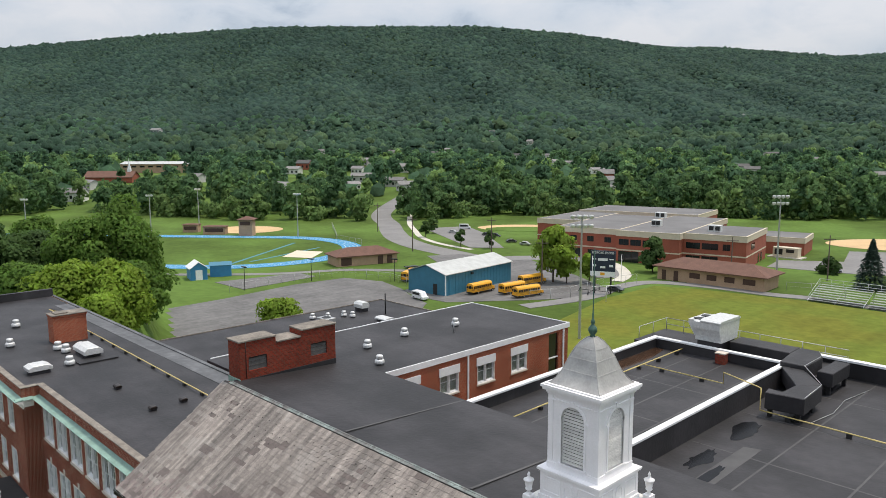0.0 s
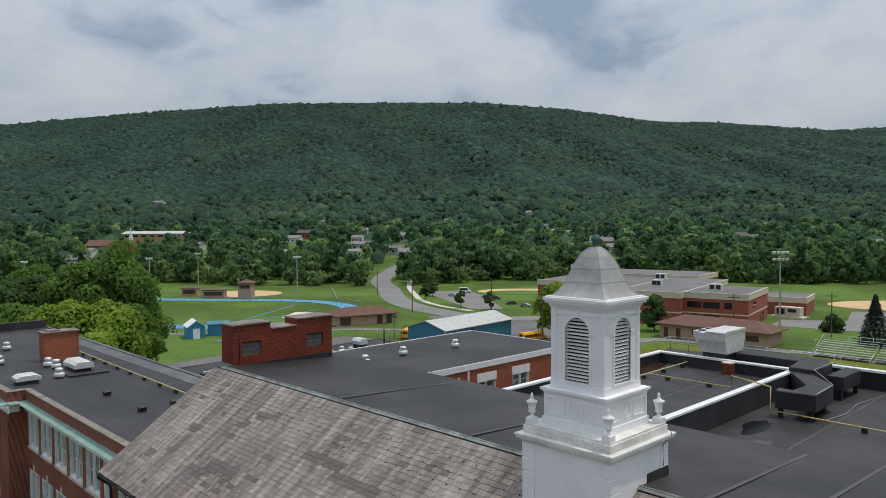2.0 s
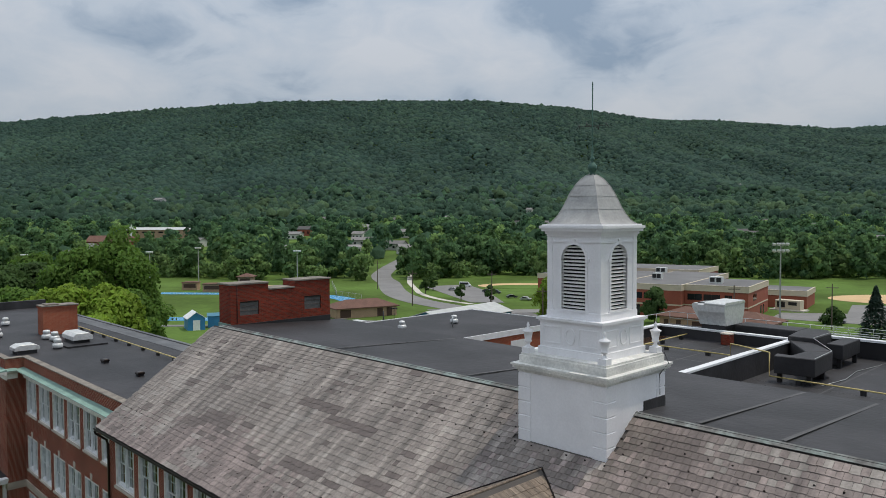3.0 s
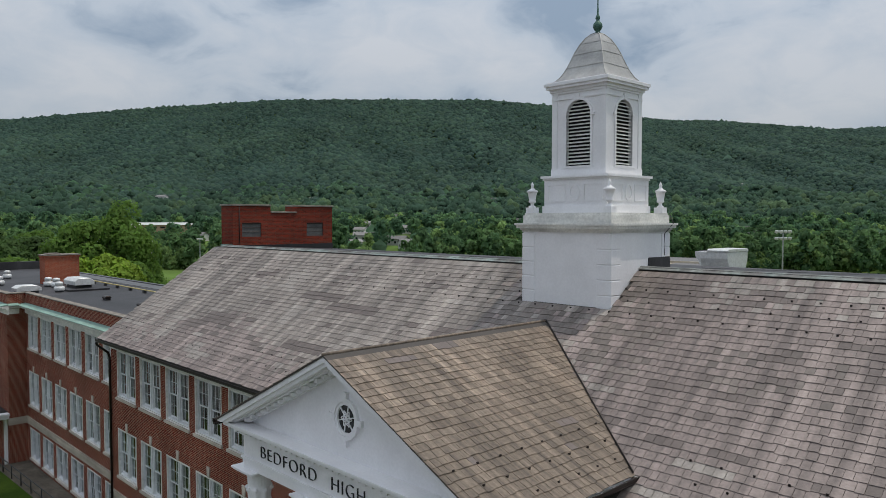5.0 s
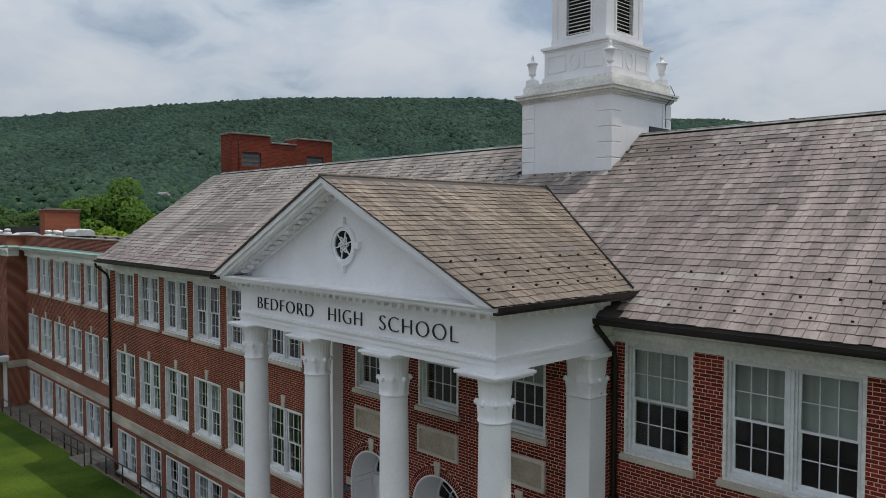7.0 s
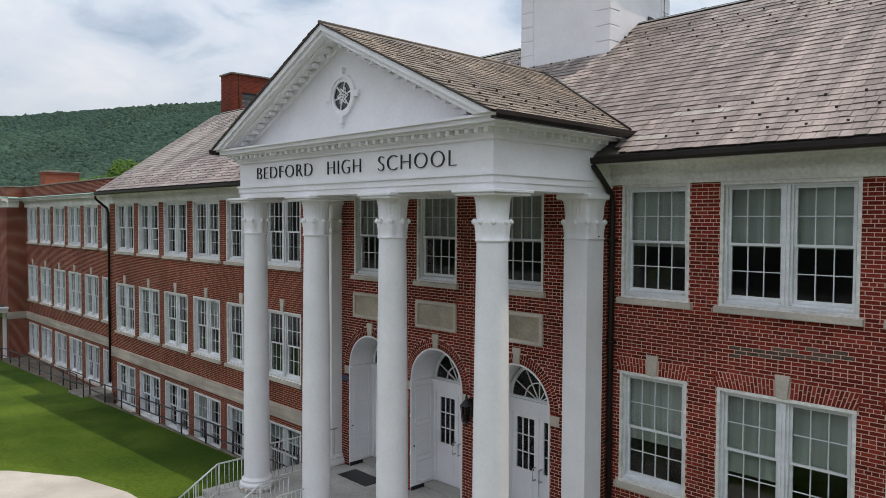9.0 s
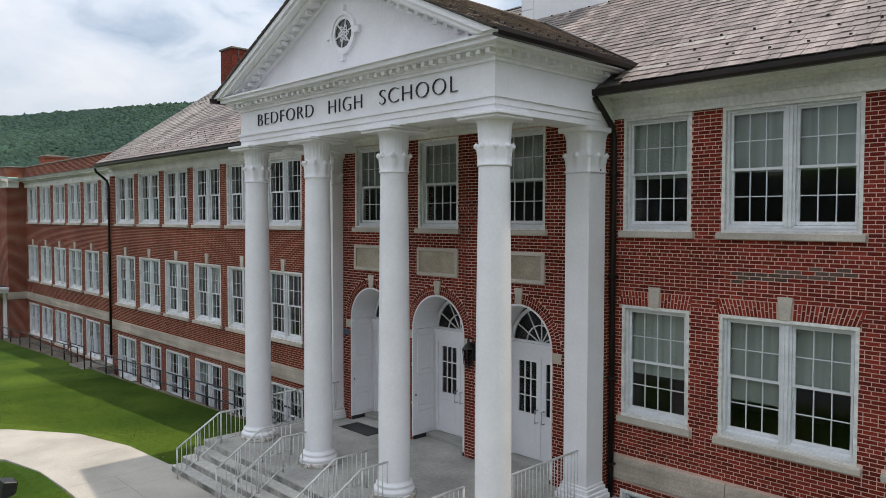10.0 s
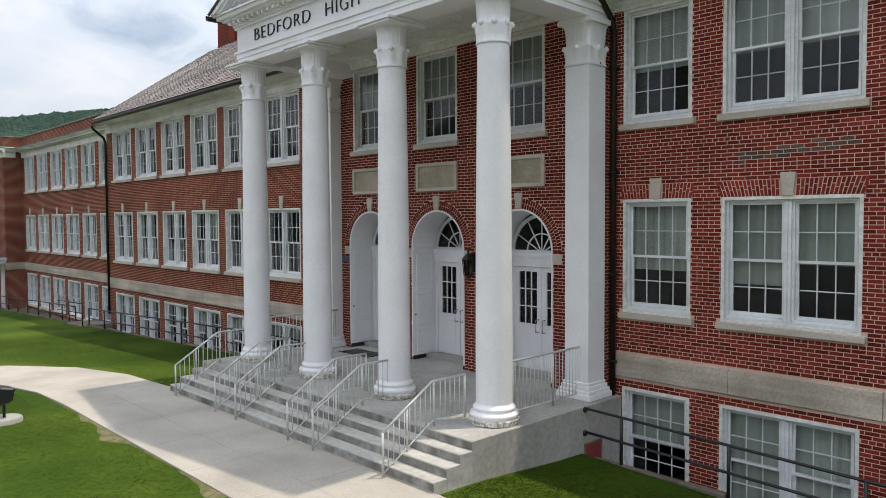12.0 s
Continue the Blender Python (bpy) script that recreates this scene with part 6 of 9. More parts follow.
# ---- lower right roof ----
east = thing("rear_block", "wide rear block with a patched black roof", "school block")
part("block", Geo().box(-11.15, 24.0, 12.4, 44.0, -7.3, 3.78), BRICK_REAR, east)
part("flat_roof", Geo().box(-11.15, 24.0, 12.4, 43.8, 3.78, 3.90), RUBBER, east)
part("parapet", Geo().box(-11.1, 24.0, 43.6, 43.95, 3.9, 5.05), RUBBER, east)
part("coping", Geo().box(-11.1, 24.0, 43.5, 44.05, 5.05, 5.2), COPING_WHITE, east, "white metal parapet coping")
w_rnd = random.Random(31)


def puddle(cx, cy, rx, ry, z, n=30):
    """An irregular shallow pool."""
    k = [1.0]
    for _ in range(n - 1):
        k.append(min(1.35, max(0.55, k[-1] + w_rnd.uniform(-0.22, 0.22))))
    return Geo().prism([(cx + rx * q * math.cos(a), cy + ry * q * math.sin(a)) for q, a in zip(k, np.linspace(0, 2 * math.pi, n + 1))], "z", z - 0.017, z)


for cx, cy, rx, ry in ((-9.5, 23.2, 0.65, 2.5), (-9.6, 28.6, 0.6, 1.4), (-8.2, 21.6, 0.25, 1.5), (-9.9, 18.6, 0.4, 1.1)):
    part("puddle", puddle(cx, cy, rx, ry, 3.912), RUBBER_WET, east, "shallow dark rain puddle")
pat = Geo().prism([(-8.6, 20.4), (-7.6, 20.6), (-7.7, 26.6), (-8.6, 26.3)], "z", 3.895, 3.910)
part("patch", pat, RUBBER_SEAM, east, "pale worn strip")
for x in (-6.8, -2.6, 1.6, 5.8, 10.0):
    part("seam", Geo().box(x, x + 0.11, 12.4, 43.5, 3.895, 3.906), RUBBER_SEAM, east)
for y in (18.5, 25.0, 31.5, 38.0):
    part("seam", Geo().box(-11.0, 20.0, y, y + 0.11, 3.894, 3.904), RUBBER_SEAM, east)
for x in (-16.8, -9.4, -1.2, 0.9, 3.5):
    part("seam", Geo().prism([(RIDGE_Y + 0.1, 8.368 - 0.004), (12.5, 7.953), (12.5, 7.957), (RIDGE_Y + 0.1, 8.377)], "x", x, x + 0.12), RUBBER_SEAM, back_roof)

plat = thing("plant_platform", "black-clad plant platform with a railing behind the roof", "platform")
part("platform", Geo().box(-23.5, -9.0, 39.4, 44.4, -7.3, 4.75), RUBBER, plat)
for x in np.arange(-23.3, -8.9, 1.6):
    part("post", Geo().tube([(x, 44.2, 4.75), (x, 44.2, 5.8)], 0.03, 6), STEEL, plat)
for z in (5.25, 5.78):
    part("rail", Geo().tube([(-23.3, 44.2, z), (-8.9, 44.2, z)], 0.03, 6), STEEL, plat)
for y in (39.8, 42.0):
    part("post", Geo().tube([(-23.3, y, 4.75), (-23.3, y, 5.8)], 0.03, 6), STEEL, plat)
part("rail", Geo().tube([(-23.3, 39.8, 5.78), (-23.3, 44.2, 5.78)], 0.03, 6), STEEL, plat)
hv = thing("rooftop_air_unit", "large white rooftop air unit with flared hoods", "air unit", at=(-17.3, 40.6, 4.75))
part("curb", Geo().box(-0.8, 1.0, -1.1, 1.3, 0, 1.1), RUBBER, hv)
part("casing", Geo().prism([(-1.2, 1.0), (1.4, 1.0), (1.75, 2.0), (1.75, 2.5), (-1.6, 2.5), (-1.6, 2.0)], "x", -0.95, 1.15), VENT_WHITE, hv, bevel=0.03)
part("hood", Geo().prism([(-0.95, 1.2), (-0.95, 2.5), (-1.55, 2.5), (-1.55, 2.2)], "y", -1.2, 1.4), VENT_WHITE, hv)
for y in (-0.8, 0.8):
    part("fan", Geo().lathe([(0.40, 2.5), (0.40, 2.54), (0.36, 2.56)], 16, (-0.98, y * 0.75, 0)), BLACK, hv)
part("cover", Geo().prism([(-1.64, 2.5), (1.79, 2.5), (1.79, 2.62), (1.60, 2.72), (-1.45, 2.72), (-1.64, 2.62)], "x", -0.40, 1.19), VENT_WHITE, hv, bevel=0.02)
part("seam", Geo().box(-0.42, -0.40, -1.61, 1.76, 1.9, 2.5), STEEL, hv)
duct = thing("roof_duct", "black wrapped roof duct zigzagging over the roof", "duct")
part("run", Geo().box(-16.0, -11.6, 40.4, 42.4, 4.75, 5.8), RUBBER, duct, bevel=0.04)
part("elbow", Geo().prism([(-11.6, 40.4), (-11.6, 42.4), (-10.3, 42.4), (-9.6, 41.0), (-9.6, 37.9), (-11.3, 37.9)], "z", 4.4, 5.78), RUBBER, duct, bevel=0.04)
part("drop", Geo().prism([(-11.2, 37.9), (-9.7, 37.9), (-7.7, 35.4), (-8.9, 34.3)], "z", 4.4, 5.498), RUBBER, duct, bevel=0.04)
part("end_box", Geo().prism([(-8.9, 34.3), (-7.7, 35.4), (-7.5, 31.9), (-9.7, 31.6), (-9.85, 32.5), (-9.0, 32.4)], "z", 4.45, 5.5), RUBBER, duct, bevel=0.04)
part("side_box", Geo().box(-9.1, -8.1, 38.5, 41.9, 4.5, 5.45), RUBBER, duct, bevel=0.04)
part("trim", Geo().tube([(-9.7, 40.9, 5.8), (-9.7, 37.9, 5.8), (-7.75, 35.4, 5.52), (-7.55, 32.0, 5.52)], 0.025, 6), STEEL, duct)
for x, y in ((-9.5, 32.0), (-7.9, 32.2), (-8.0, 34.6), (-8.3, 41.5), (-8.4, 38.8)):
    part("leg", Geo().box(x - 0.12, x + 0.12, y - 0.12, y + 0.12, 3.9, 4.5), BLACK, duct)
solo("roof_conduit", Geo().tube([(-7.3, 32.4, 3.95), (-6.9, 35.2, 3.95), (-7.2, 38.2, 3.95), (-6.7, 41.6, 3.95)], 0.02, 6), STEEL, "thin grey conduit lying on the roof", "conduit")


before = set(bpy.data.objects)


# ---- paved and mown areas behind the school ----
G0 = REAR + 0.03


def spline_strip(name, pts, width, material, z, label, category="road", thick=0.10, kind="structure", n=10):
    """A strip of even width along a smooth line."""
    P = [Vector((*p, 0)) for p in pts]
    line = []
    for i in range(len(P) - 1):
        a, b, c, d = P[max(i - 1, 0)], P[i], P[i + 1], P[min(i + 2, len(P) - 1)]
        for k in range(n):
            t = k / n
            line.append(0.5 * (2 * b + (c - a) * t + (2 * a - 5 * b + 4 * c - d) * t * t + (3 * b - a - 3 * c + d) * t ** 3))
    line.append(P[-1])
    g = Geo()
    vs, fs = [], []
    for i, p in enumerate(line):
        d = (line[min(i + 1, len(line) - 1)] - line[max(i - 1, 0)]).normalized()
        s = Vector((d.y, -d.x, 0)) * width / 2
        zz = max(z, float(land(p.x, p.y)) + 0.04) if z is not None else float(land(p.x, p.y)) + 0.05
        vs += [(p.x - s.x, p.y - s.y, zz), (p.x + s.x, p.y + s.y, zz), (p.x + s.x, p.y + s.y, zz - thick - 0.25), (p.x - s.x, p.y - s.y, zz - thick - 0.25)]
    for i in range(len(line) - 1):
        k = 4 * i
        fs += [(k, k + 1, k + 5, k + 4), (k + 1, k + 2, k + 6, k + 5), (k + 2, k + 3, k + 7, k + 6), (k + 3, k, k + 4, k + 7)]
    g.add(vs, fs)
    return solo(name, g, material, label, category, kind)


sheet("parking_lot", [(-103, 26), (-114, 36), (-115, 50), (-118, 67), (-117, 79), (-108, 82), (-99, 79.5), (-92, 76), (-86, 74), (-80, 66), (-70, 60), (-68.2, 50), (-68.2, 14), (-92, 14)], ASPHALT, G0 + 0.02, "worn grey asphalt parking lot", "parking lot")
sheet("bus_yard", [(-98, 79), (-92, 76.5), (-84, 77), (-74, 90), (-67, 101), (-71, 108), (-84, 116), (-101, 124), (-108, 128), (-124, 121), (-128, 113), (-112, 104), (-100, 96)], ASPHALT, G0 + 0.03, "grey asphalt yard where school buses park", "yard")
sheet("sports_field", [(-62, 82), (-66, 100), (-66, 117), (-58, 120), (-39, 123), (-8, 122), (40, 118), (40, 46), (-52, 46), (-58, 60)], FIELD, G0 + 0.02, "yellow-green mown sports field with faint stripes", "field")
spline_strip("cinder_path", [(-72, 84), (-69, 98), (-70.5, 111), (-68, 120.5), (-57, 124), (-46, 124.6), (-40, 126), (-30, 125.5), (0, 124)], 3.4, ROAD, G0 + 0.05, "grey cinder path round the sports field", "path")
spline_strip("road", [(-112, 118), (-128, 121), (-144, 124.5), (-160, 131.5), (-176, 142), (-196, 157), (-213, 168), (-229, 181), (-250, 204), (-275, 236)], 8.0, ROAD, None, "curving grey road over a rise", "road")
spline_strip("sidewalk", [(-128, 129.5), (-143, 132), (-158, 138.5), (-172, 148.5), (-190, 162), (-205, 175), (-220, 189)], 1.8, PALE_CONC, None, "pale concrete sidewalk along the road", "sidewalk")
spline_strip("side_road", [(-112, 119), (-108, 128), (-96, 136), (-86, 128), (-78, 118)], 6.5, ROAD, G0 + 0.05, "grey school driveway", "road")
spline_strip("sidewalk", [(-97, 140), (-86, 134), (-77, 124), (-74, 116)], 2.6, PALE_CONC, G0 + 0.07, "pale concrete walk by the driveway", "sidewalk")
sheet("visitor_parking", [(-176, 156), (-170, 171), (-150, 159), (-124, 138), (-131, 132), (-148, 141)], ROAD, G0 + 0.04, "grey parking area with cars", "parking lot")
sheet("rear_drive", [(-60, 156), (-40, 160), (-20, 172), (-20, 200), (-40, 205), (-55, 196), (-50, 176), (-62, 168)], ROAD, G0 + 0.04, "grey drive beside the modern school", "road")
sheet("practice_court", [(-132, 57), (-120.6, 57.3), (-122.8, 75.5), (-129, 75.5)], ASPHALT, G0 + 0.03, "small grey asphalt court in the grass", "court")

RUNWAY = mat("faded_blue_runway", (0.06, 0.20, 0.24), 0.85, var=0.1, scale=0.1)
# running track: two straights and a half-round end
TD, TN, TC = Vector((0.77, 0.64, 0)), Vector((-0.64, 0.77, 0)), Vector((-170.9, 85.8, 0))


def oval(r, far=110):
    pts = [TC - TD * far - TN * r]
    pts += [TC + TD * (r * math.cos(a)) + TN * (r * math.sin(a)) for a in np.linspace(-math.pi / 2, math.pi / 2, 40)]
    pts.append(TC - TD * far + TN * r)
    return pts


def ring_strip(name, ro, ri, material, z, label):
    o, i = oval(ro), oval(ri)
    g = Geo()
    n = len(o)
    g.add([(p.x, p.y, z) for p in o] + [(p.x, p.y, z) for p in i], [(k, k + 1, n + k + 1, n + k) for k in range(n - 1)])
    return solo(name, g, material, label, "running track", "structure")


ring_strip("running_track", 31.4, 25.8, TRACK, G0 + 0.03, "bright blue running track with lane lines")
for k in range(1, 5):
    ring_strip("lane_line", 31.4 - 1.12 * k + 0.05, 31.4 - 1.12 * k - 0.05, COPING_WHITE, G0 + 0.045, "thin white lane line")
spline_strip("jump_runway", [(-151.8, 71.4), (-174.5, 103.6)], 0.8, RUNWAY, G0 + 0.03, "blue jump runway", "runway")
spline_strip("jump_runway", [(-151.5, 76.2), (-160.9, 102.7)], 0.8, RUNWAY, G0 + 0.03, "blue jump runway", "runway")
sheet("sand_pad", [(-153, 86.2), (-160.3, 95.1), (-153.2, 98.7), (-145.9, 90.1)], PALE_SAND, G0 + 0.04, "pale sand pad inside the track", "sand")
spline_strip("service_path", [(-150, 52), (-133, 70), (-126, 84), (-118, 92), (-108, 98)], 2.6, ROAD, G0 + 0.02, "grey service path by the track", "path")


def disc(name, c, rx, ry, rot, material, z, label):
    pts = [(c[0] + rx * math.cos(a) * math.cos(rot) - ry * math.sin(a) * math.sin(rot), c[1] + rx * math.cos(a) * math.sin(rot) + ry * math.sin(a) * math.cos(rot)) for a in np.linspace(0, 2 * math.pi, 40)[:-1]]
    return sheet(name, pts, material, z, label, "infield")


disc("baseball_infield", (-217, 111), 13, 11, 0.7, SAND, G0 + 0.03, "tan dirt baseball infield")
disc("baseball_infield", (-152, 182), 17, 10, 0.7, SAND, G0 + 0.03, "tan dirt softball infield")
disc("infield_grass", (-150, 178), 13, 7, 0.7, MEADOW, G0 + 0.05, "grass inside the softball diamond")
disc("baseball_infield", (-45, 222), 24, 14, 0.6, SAND, G0 + 0.03, "tan dirt infield beyond the school")


# ---- small buildings ----
def local(name, label, category, at, ang, group=""):
    return thing(name, label, category, group, at=(at[0], at[1], REAR), rz=ang)


blue = local("blue_metal_building", "blue metal-sided garage with pale grey roof", "garage", (-87.9, 80.5), math.degrees(math.atan2(0.995, -0.10)))
L_, W_, EH, RH = 21.0, 9.3, 4.0, 5.4
part("wall", Geo().box(0, L_, 0, W_, 0, EH).prism([(0, EH), (W_, EH), (W_ / 2, RH)], "x", 0, L_), BLUE_METAL, blue)
for s, (a, b) in ((0, (0, W_ / 2)), (1, (W_, W_ / 2))):
    e = -0.3 if s == 0 else W_ + 0.3
    part("roof", Geo().prism([(e, EH - 0.05), (b, RH + 0.06), (b, RH + 0.18), (e, EH + 0.08)], "x", -0.3, L_ + 0.3), GREY_METAL, blue)
part("corner_trim", Geo().box(-0.05, 0.15, -0.05, 0.1, 0, EH), COPING_WHITE, blue)
part("door", Geo().box(-0.04, 0.02, 2.0, 3.0, 0, 2.1), BLACK, blue)
part("door", Geo().box(1.2, 2.6, -0.05, 0.02, 0, 3.0), BLUE_METAL, blue)
for i in range(20):
    part("siding_rib", Geo().box(0.9 + i * 1.0, 0.97 + i * 1.0, -0.04, 0.0, 0, EH - 0.05), BLUE_METAL, blue)
part("wall_lamp", Geo().box(7.5, 8.1, -0.3, 0, 3.2, 3.6), BLACK, blue)


def hip_building(name, label, at, ang, L, W, eh, rh, over, wallm, roofm, doors, hip=True):
    t = local(name, label, "building", at, ang)
    part("wall", Geo().box(0, L, 0, W, 0, eh), wallm, t)
    o = over
    k = W / 2 + o if hip else 0
    vs = [(-o, -o, eh), (L + o, -o, eh), (L + o, W + o, eh), (-o, W + o, eh), (k - o, W / 2, rh), (L + o - k, W / 2, rh)]
    vs += [(a, b, c - 0.18) for a, b, c in vs[:4]]
    part("roof", Geo().add(vs, [(0, 1, 5, 4), (1, 2, 5), (2, 3, 4, 5), (3, 0, 4), (6, 9, 8, 7), (0, 6, 7, 1), (1, 7, 8, 2), (2, 8, 9, 3), (3, 9, 6, 0)]), roofm, t, "brown shingled roof")
    for a, b, z0, z1 in doors:
        part("opening", Geo().box(a, b, -0.04, 0.02, z0, z1), mat("brown_shutter", (0.07, 0.035, 0.025), 0.7) if "brown_shutter" not in bpy.data.materials else bpy.data.materials["brown_shutter"], t, "dark brown shutter")
    return t


hip_building("concession_stand", "long tan block stand with brown hip roof", (-69.9, 124.9), 2.0, 21.8, 7.5, 2.9, 4.6, 0.9, TAN_BLOCK, BROWN_ROOF,
             [(1.0, 1.9, 0, 2.1), (3.6, 4.6, 0, 2.1), (7.0, 9.2, 1.0, 2.1), (10.6, 12.6, 1.0, 2.1), (14.2, 16.2, 1.0, 2.1), (17.8, 20.2, 1.0, 2.1)])
hip_building("field_house", "low tan field house with brown roof", (-129.6, 86.4), math.degrees(math.atan2(15.1, 4.2)), 15.0, 7.0, 2.4, 4.0, 0.6, TAN_BLOCK, BROWN_ROOF,
             [(0.8, 3.4, 0.2, 2.0), (10.0, 11.4, 0, 2.0), (12.4, 13.8, 0, 2.0)])
hip_building("press_box", "tan press box tower with brown roof", (-201.5, 100.5), 45, 4.2, 4.0, 5.2, 6.2, 0.6, TAN_BLOCK, BROWN_ROOF, [(0.5, 3.7, 3.4, 4.6)])
hip_building("dugout", "low tan dugout with flat brown roof", (-213.5, 94.5), 45, 7.0, 3.0, 2.6, 2.9, 0.3, TAN_BLOCK, BROWN_ROOF, [(0.5, 6.5, 0.8, 2.0)])
hip_building("dugout", "low tan dugout with flat brown roof", (-224.0, 92.5), 45, 5.0, 3.0, 2.6, 2.9, 0.3, TAN_BLOCK, BROWN_ROOF, [(0.5, 4.5, 0.8, 2.0)])


def gable_shed(name, label, at, ang, L, W, eh, rh, wallm, roofm, category="shed"):
    t = local(name, label, category, at, ang)
    part("wall", Geo().box(0, L, 0, W, 0, eh).prism([(0, eh), (W, eh), (W / 2, rh)], "x", 0.0, L), wallm, t)
    for e, b in ((-0.25, W / 2), (W + 0.25, W / 2)):
        part("roof", Geo().prism([(e, eh - 0.15), (b, rh + 0.03), (b, rh + 0.15), (e, eh - 0.03)], "x", -0.25, L + 0.25), roofm, t)
    return t


s1 = gable_shed("storage_shed", "blue wooden shed with white gable roof", (-136.2, 57.6), 165, 4.4, 3.4, 2.5, 3.7, BLUE_BRIGHT, COPING_WHITE)
part("door", Geo().box(-0.05, 0.0, 1.0, 2.4, 0, 2.1), COPING_WHITE, s1)
s2 = local("storage_shed", "blue flat-roofed metal shed", "shed", (-138.2, 59.2), 64)
part("wall", Geo().box(0, 4.4, 0, 3.2, 0, 2.4), BLUE_BRIGHT, s2)
part("roof", Geo().prism([(-0.2, 2.4), (3.4, 2.7), (3.4, 2.8), (-0.2, 2.5)], "x", -0.2, 4.6), BLUE_METAL, s2)

# ---- modern school ----
mod = local("modern_school", "modern two-storey brick school with cream bands and flat grey roof", "school", (-60.9, 145.7), 191.8)


def mod_block(a0, a1, b0, b1, h, wins, side_wins=(), two=True):
    # b runs away from the camera: negative local y
    part("wall", Geo().box(a0, a1, -b1, -b0, 0, h - 1.4), BRICK_NEW, mod)
    part("parapet_band", Geo().box(a0 - 0.15, a1 + 0.15, -b1 - 0.15, -b0 + 0.15, h - 1.4, h - 0.12), CREAM_BAND, mod, "cream stone parapet band")
    part("roof", Geo().box(a0 + 0.3, a1 - 0.3, -b1 + 0.3, -b0 - 0.3, h - 0.12, h - 0.05), GREY_ROOF, mod, "flat grey gravel roof")
    part("coping", Geo().box(a0 - 0.2, a1 + 0.2, -b0 - 0.2, -b0 + 0.2, h - 0.12, h).box(a0 - 0.2, a0 + 0.2, -b1, -b0, h - 0.12, h), CREAM_BAND, mod)
    if two:
        part("mid_band", Geo().box(a0 - 0.06, a1 + 0.06, -b1, -b0 + 0.06, 2.75, 3.05), CREAM_BAND, mod)
    for a, w, z0, z1 in wins:
        wn_ = part("window", Geo().box(a, a + w, -b0 - 0.02, -b0 + 0.05, z0, z1), CAR_GLASS, mod, "dark ribbon window")
        for i in range(1, max(2, int(w / 1.3))):
            part("mullion", Geo().box(a + w * i / max(2, int(w / 1.3)) - 0.05, a + w * i / max(2, int(w / 1.3)) + 0.05, -b0 + 0.05, -b0 + 0.09, z0, z1), BRONZE, wn_)
    for b, w, z0, z1 in side_wins:
        part("window", Geo().box(a0 - 0.05, a0 + 0.02, -b - w, -b, z0, z1), CAR_GLASS, mod, "dark window")


MH = 7.6
mod_block(0, 14.0, 2.0, 24, MH, [(3.4, 1.6, 4.1, 5.5), (6.0, 3.6, 4.1, 5.5), (10.0, 3.2, 4.1, 5.5), (6.0, 3.6, 1.0, 2.5), (10.0, 3.2, 1.0, 2.5)], [(7, 3.5, 4.1, 5.5), (15, 1.4, 0, 2.2), (18, 1.4, 0, 2.2)])
mod_block(14.0, 29.0, -0.5, 44, MH - 0.01, [(20.0, 2.6, 4.1, 5.5), (23.0, 2.6, 4.1, 5.5), (26.0, 2.4, 4.1, 5.5), (19.5, 3, 0.2, 2.5), (23.5, 5.0, 0.0, 2.6)])
mod_block(29.0, 45.5, 1.0, 40, MH + 0.01, [(31, 1.7, 4.2, 5.5), (35.5, 1.7, 4.2, 5.5), (40, 1.7, 4.2, 5.5), (30, 3.0, 0.5, 2.2), (34, 3, 0.5, 2.2), (39, 5.2, 0.3, 2.3)])
mod_block(45.5, 59.0, 17.0, 50, MH - 0.02, [(47, 3, 4.1, 5.5), (52, 3, 4.1, 5.5)])
mod_block(22.0, 58.0, 44, 66, MH + 0.5, [])
mod_block(-7.4, 8.0, 33.0, 47.0, 4.5, [(-6, 2.0, 0, 2.2)], two=False)
for a, b, s in ((8.5, 9, 1.0), (24, 14, 0.8), (30, 36, 1.0)):
    u = part("rooftop_unit", Geo().box(a - 1.4 * s, a + 1.4 * s, -b - 1.0, -b + 1.0, MH - 0.1, MH + 1.5), VENT_WHITE, mod, "white rooftop air unit", bevel=0.05)
    for q in (-0.7, 0.7):
        part("grille", Geo().box(a + q * s - 0.5, a + q * s + 0.5, -b + 1.0, -b + 1.04, MH + 0.3, MH + 1.3), BLACK, u)
gen = local("generator", "cream standby generator on a pale slab", "generator", (-62.5, 174), 0)
part("casing", Geo().box(-3, 3, -1.2, 1.2, 0.3, 2.6), CREAM_BAND, gen, bevel=0.05)
part("vent_panel", Geo().box(-2.5, -0.6, -1.25, -1.2, 0.8, 2.2).box(0.2, 2.2, -1.25, -1.2, 1.4, 2.2), BLACK, gen)
part("slab", Geo().box(-4, 4, -2, 2, 0, 0.3), PALE_CONC, gen)

# ---- bleachers ----
bl = thing("bleachers", "grey aluminium bleachers in stepped rows", "bleachers", at=(-39.3, 123.6, REAR))
for i in range(7):
    for s in range(3):
        x0 = s * 9.6
        part("bench", Geo().box(x0, x0 + 9.0, i * 0.75, i * 0.75 + 0.40, 0.62 + i * 0.30, 0.67 + i * 0.30), ALU, bl)
        part("footboard", Geo().box(x0, x0 + 9.0, i * 0.75 - 0.36, i * 0.75 + 0.02, 0.34 + i * 0.30, 0.38 + i * 0.30), ALU, bl)
for x in (0, 4.5, 9.0, 13.8, 18.3, 23.0, 28.0):
    part("frame", Geo().tube([(x, -0.4, 0), (x, -0.4, 0.3), (x, 5.0, 2.3), (x, 5.0, 0)], 0.06, 6), ALU, bl)
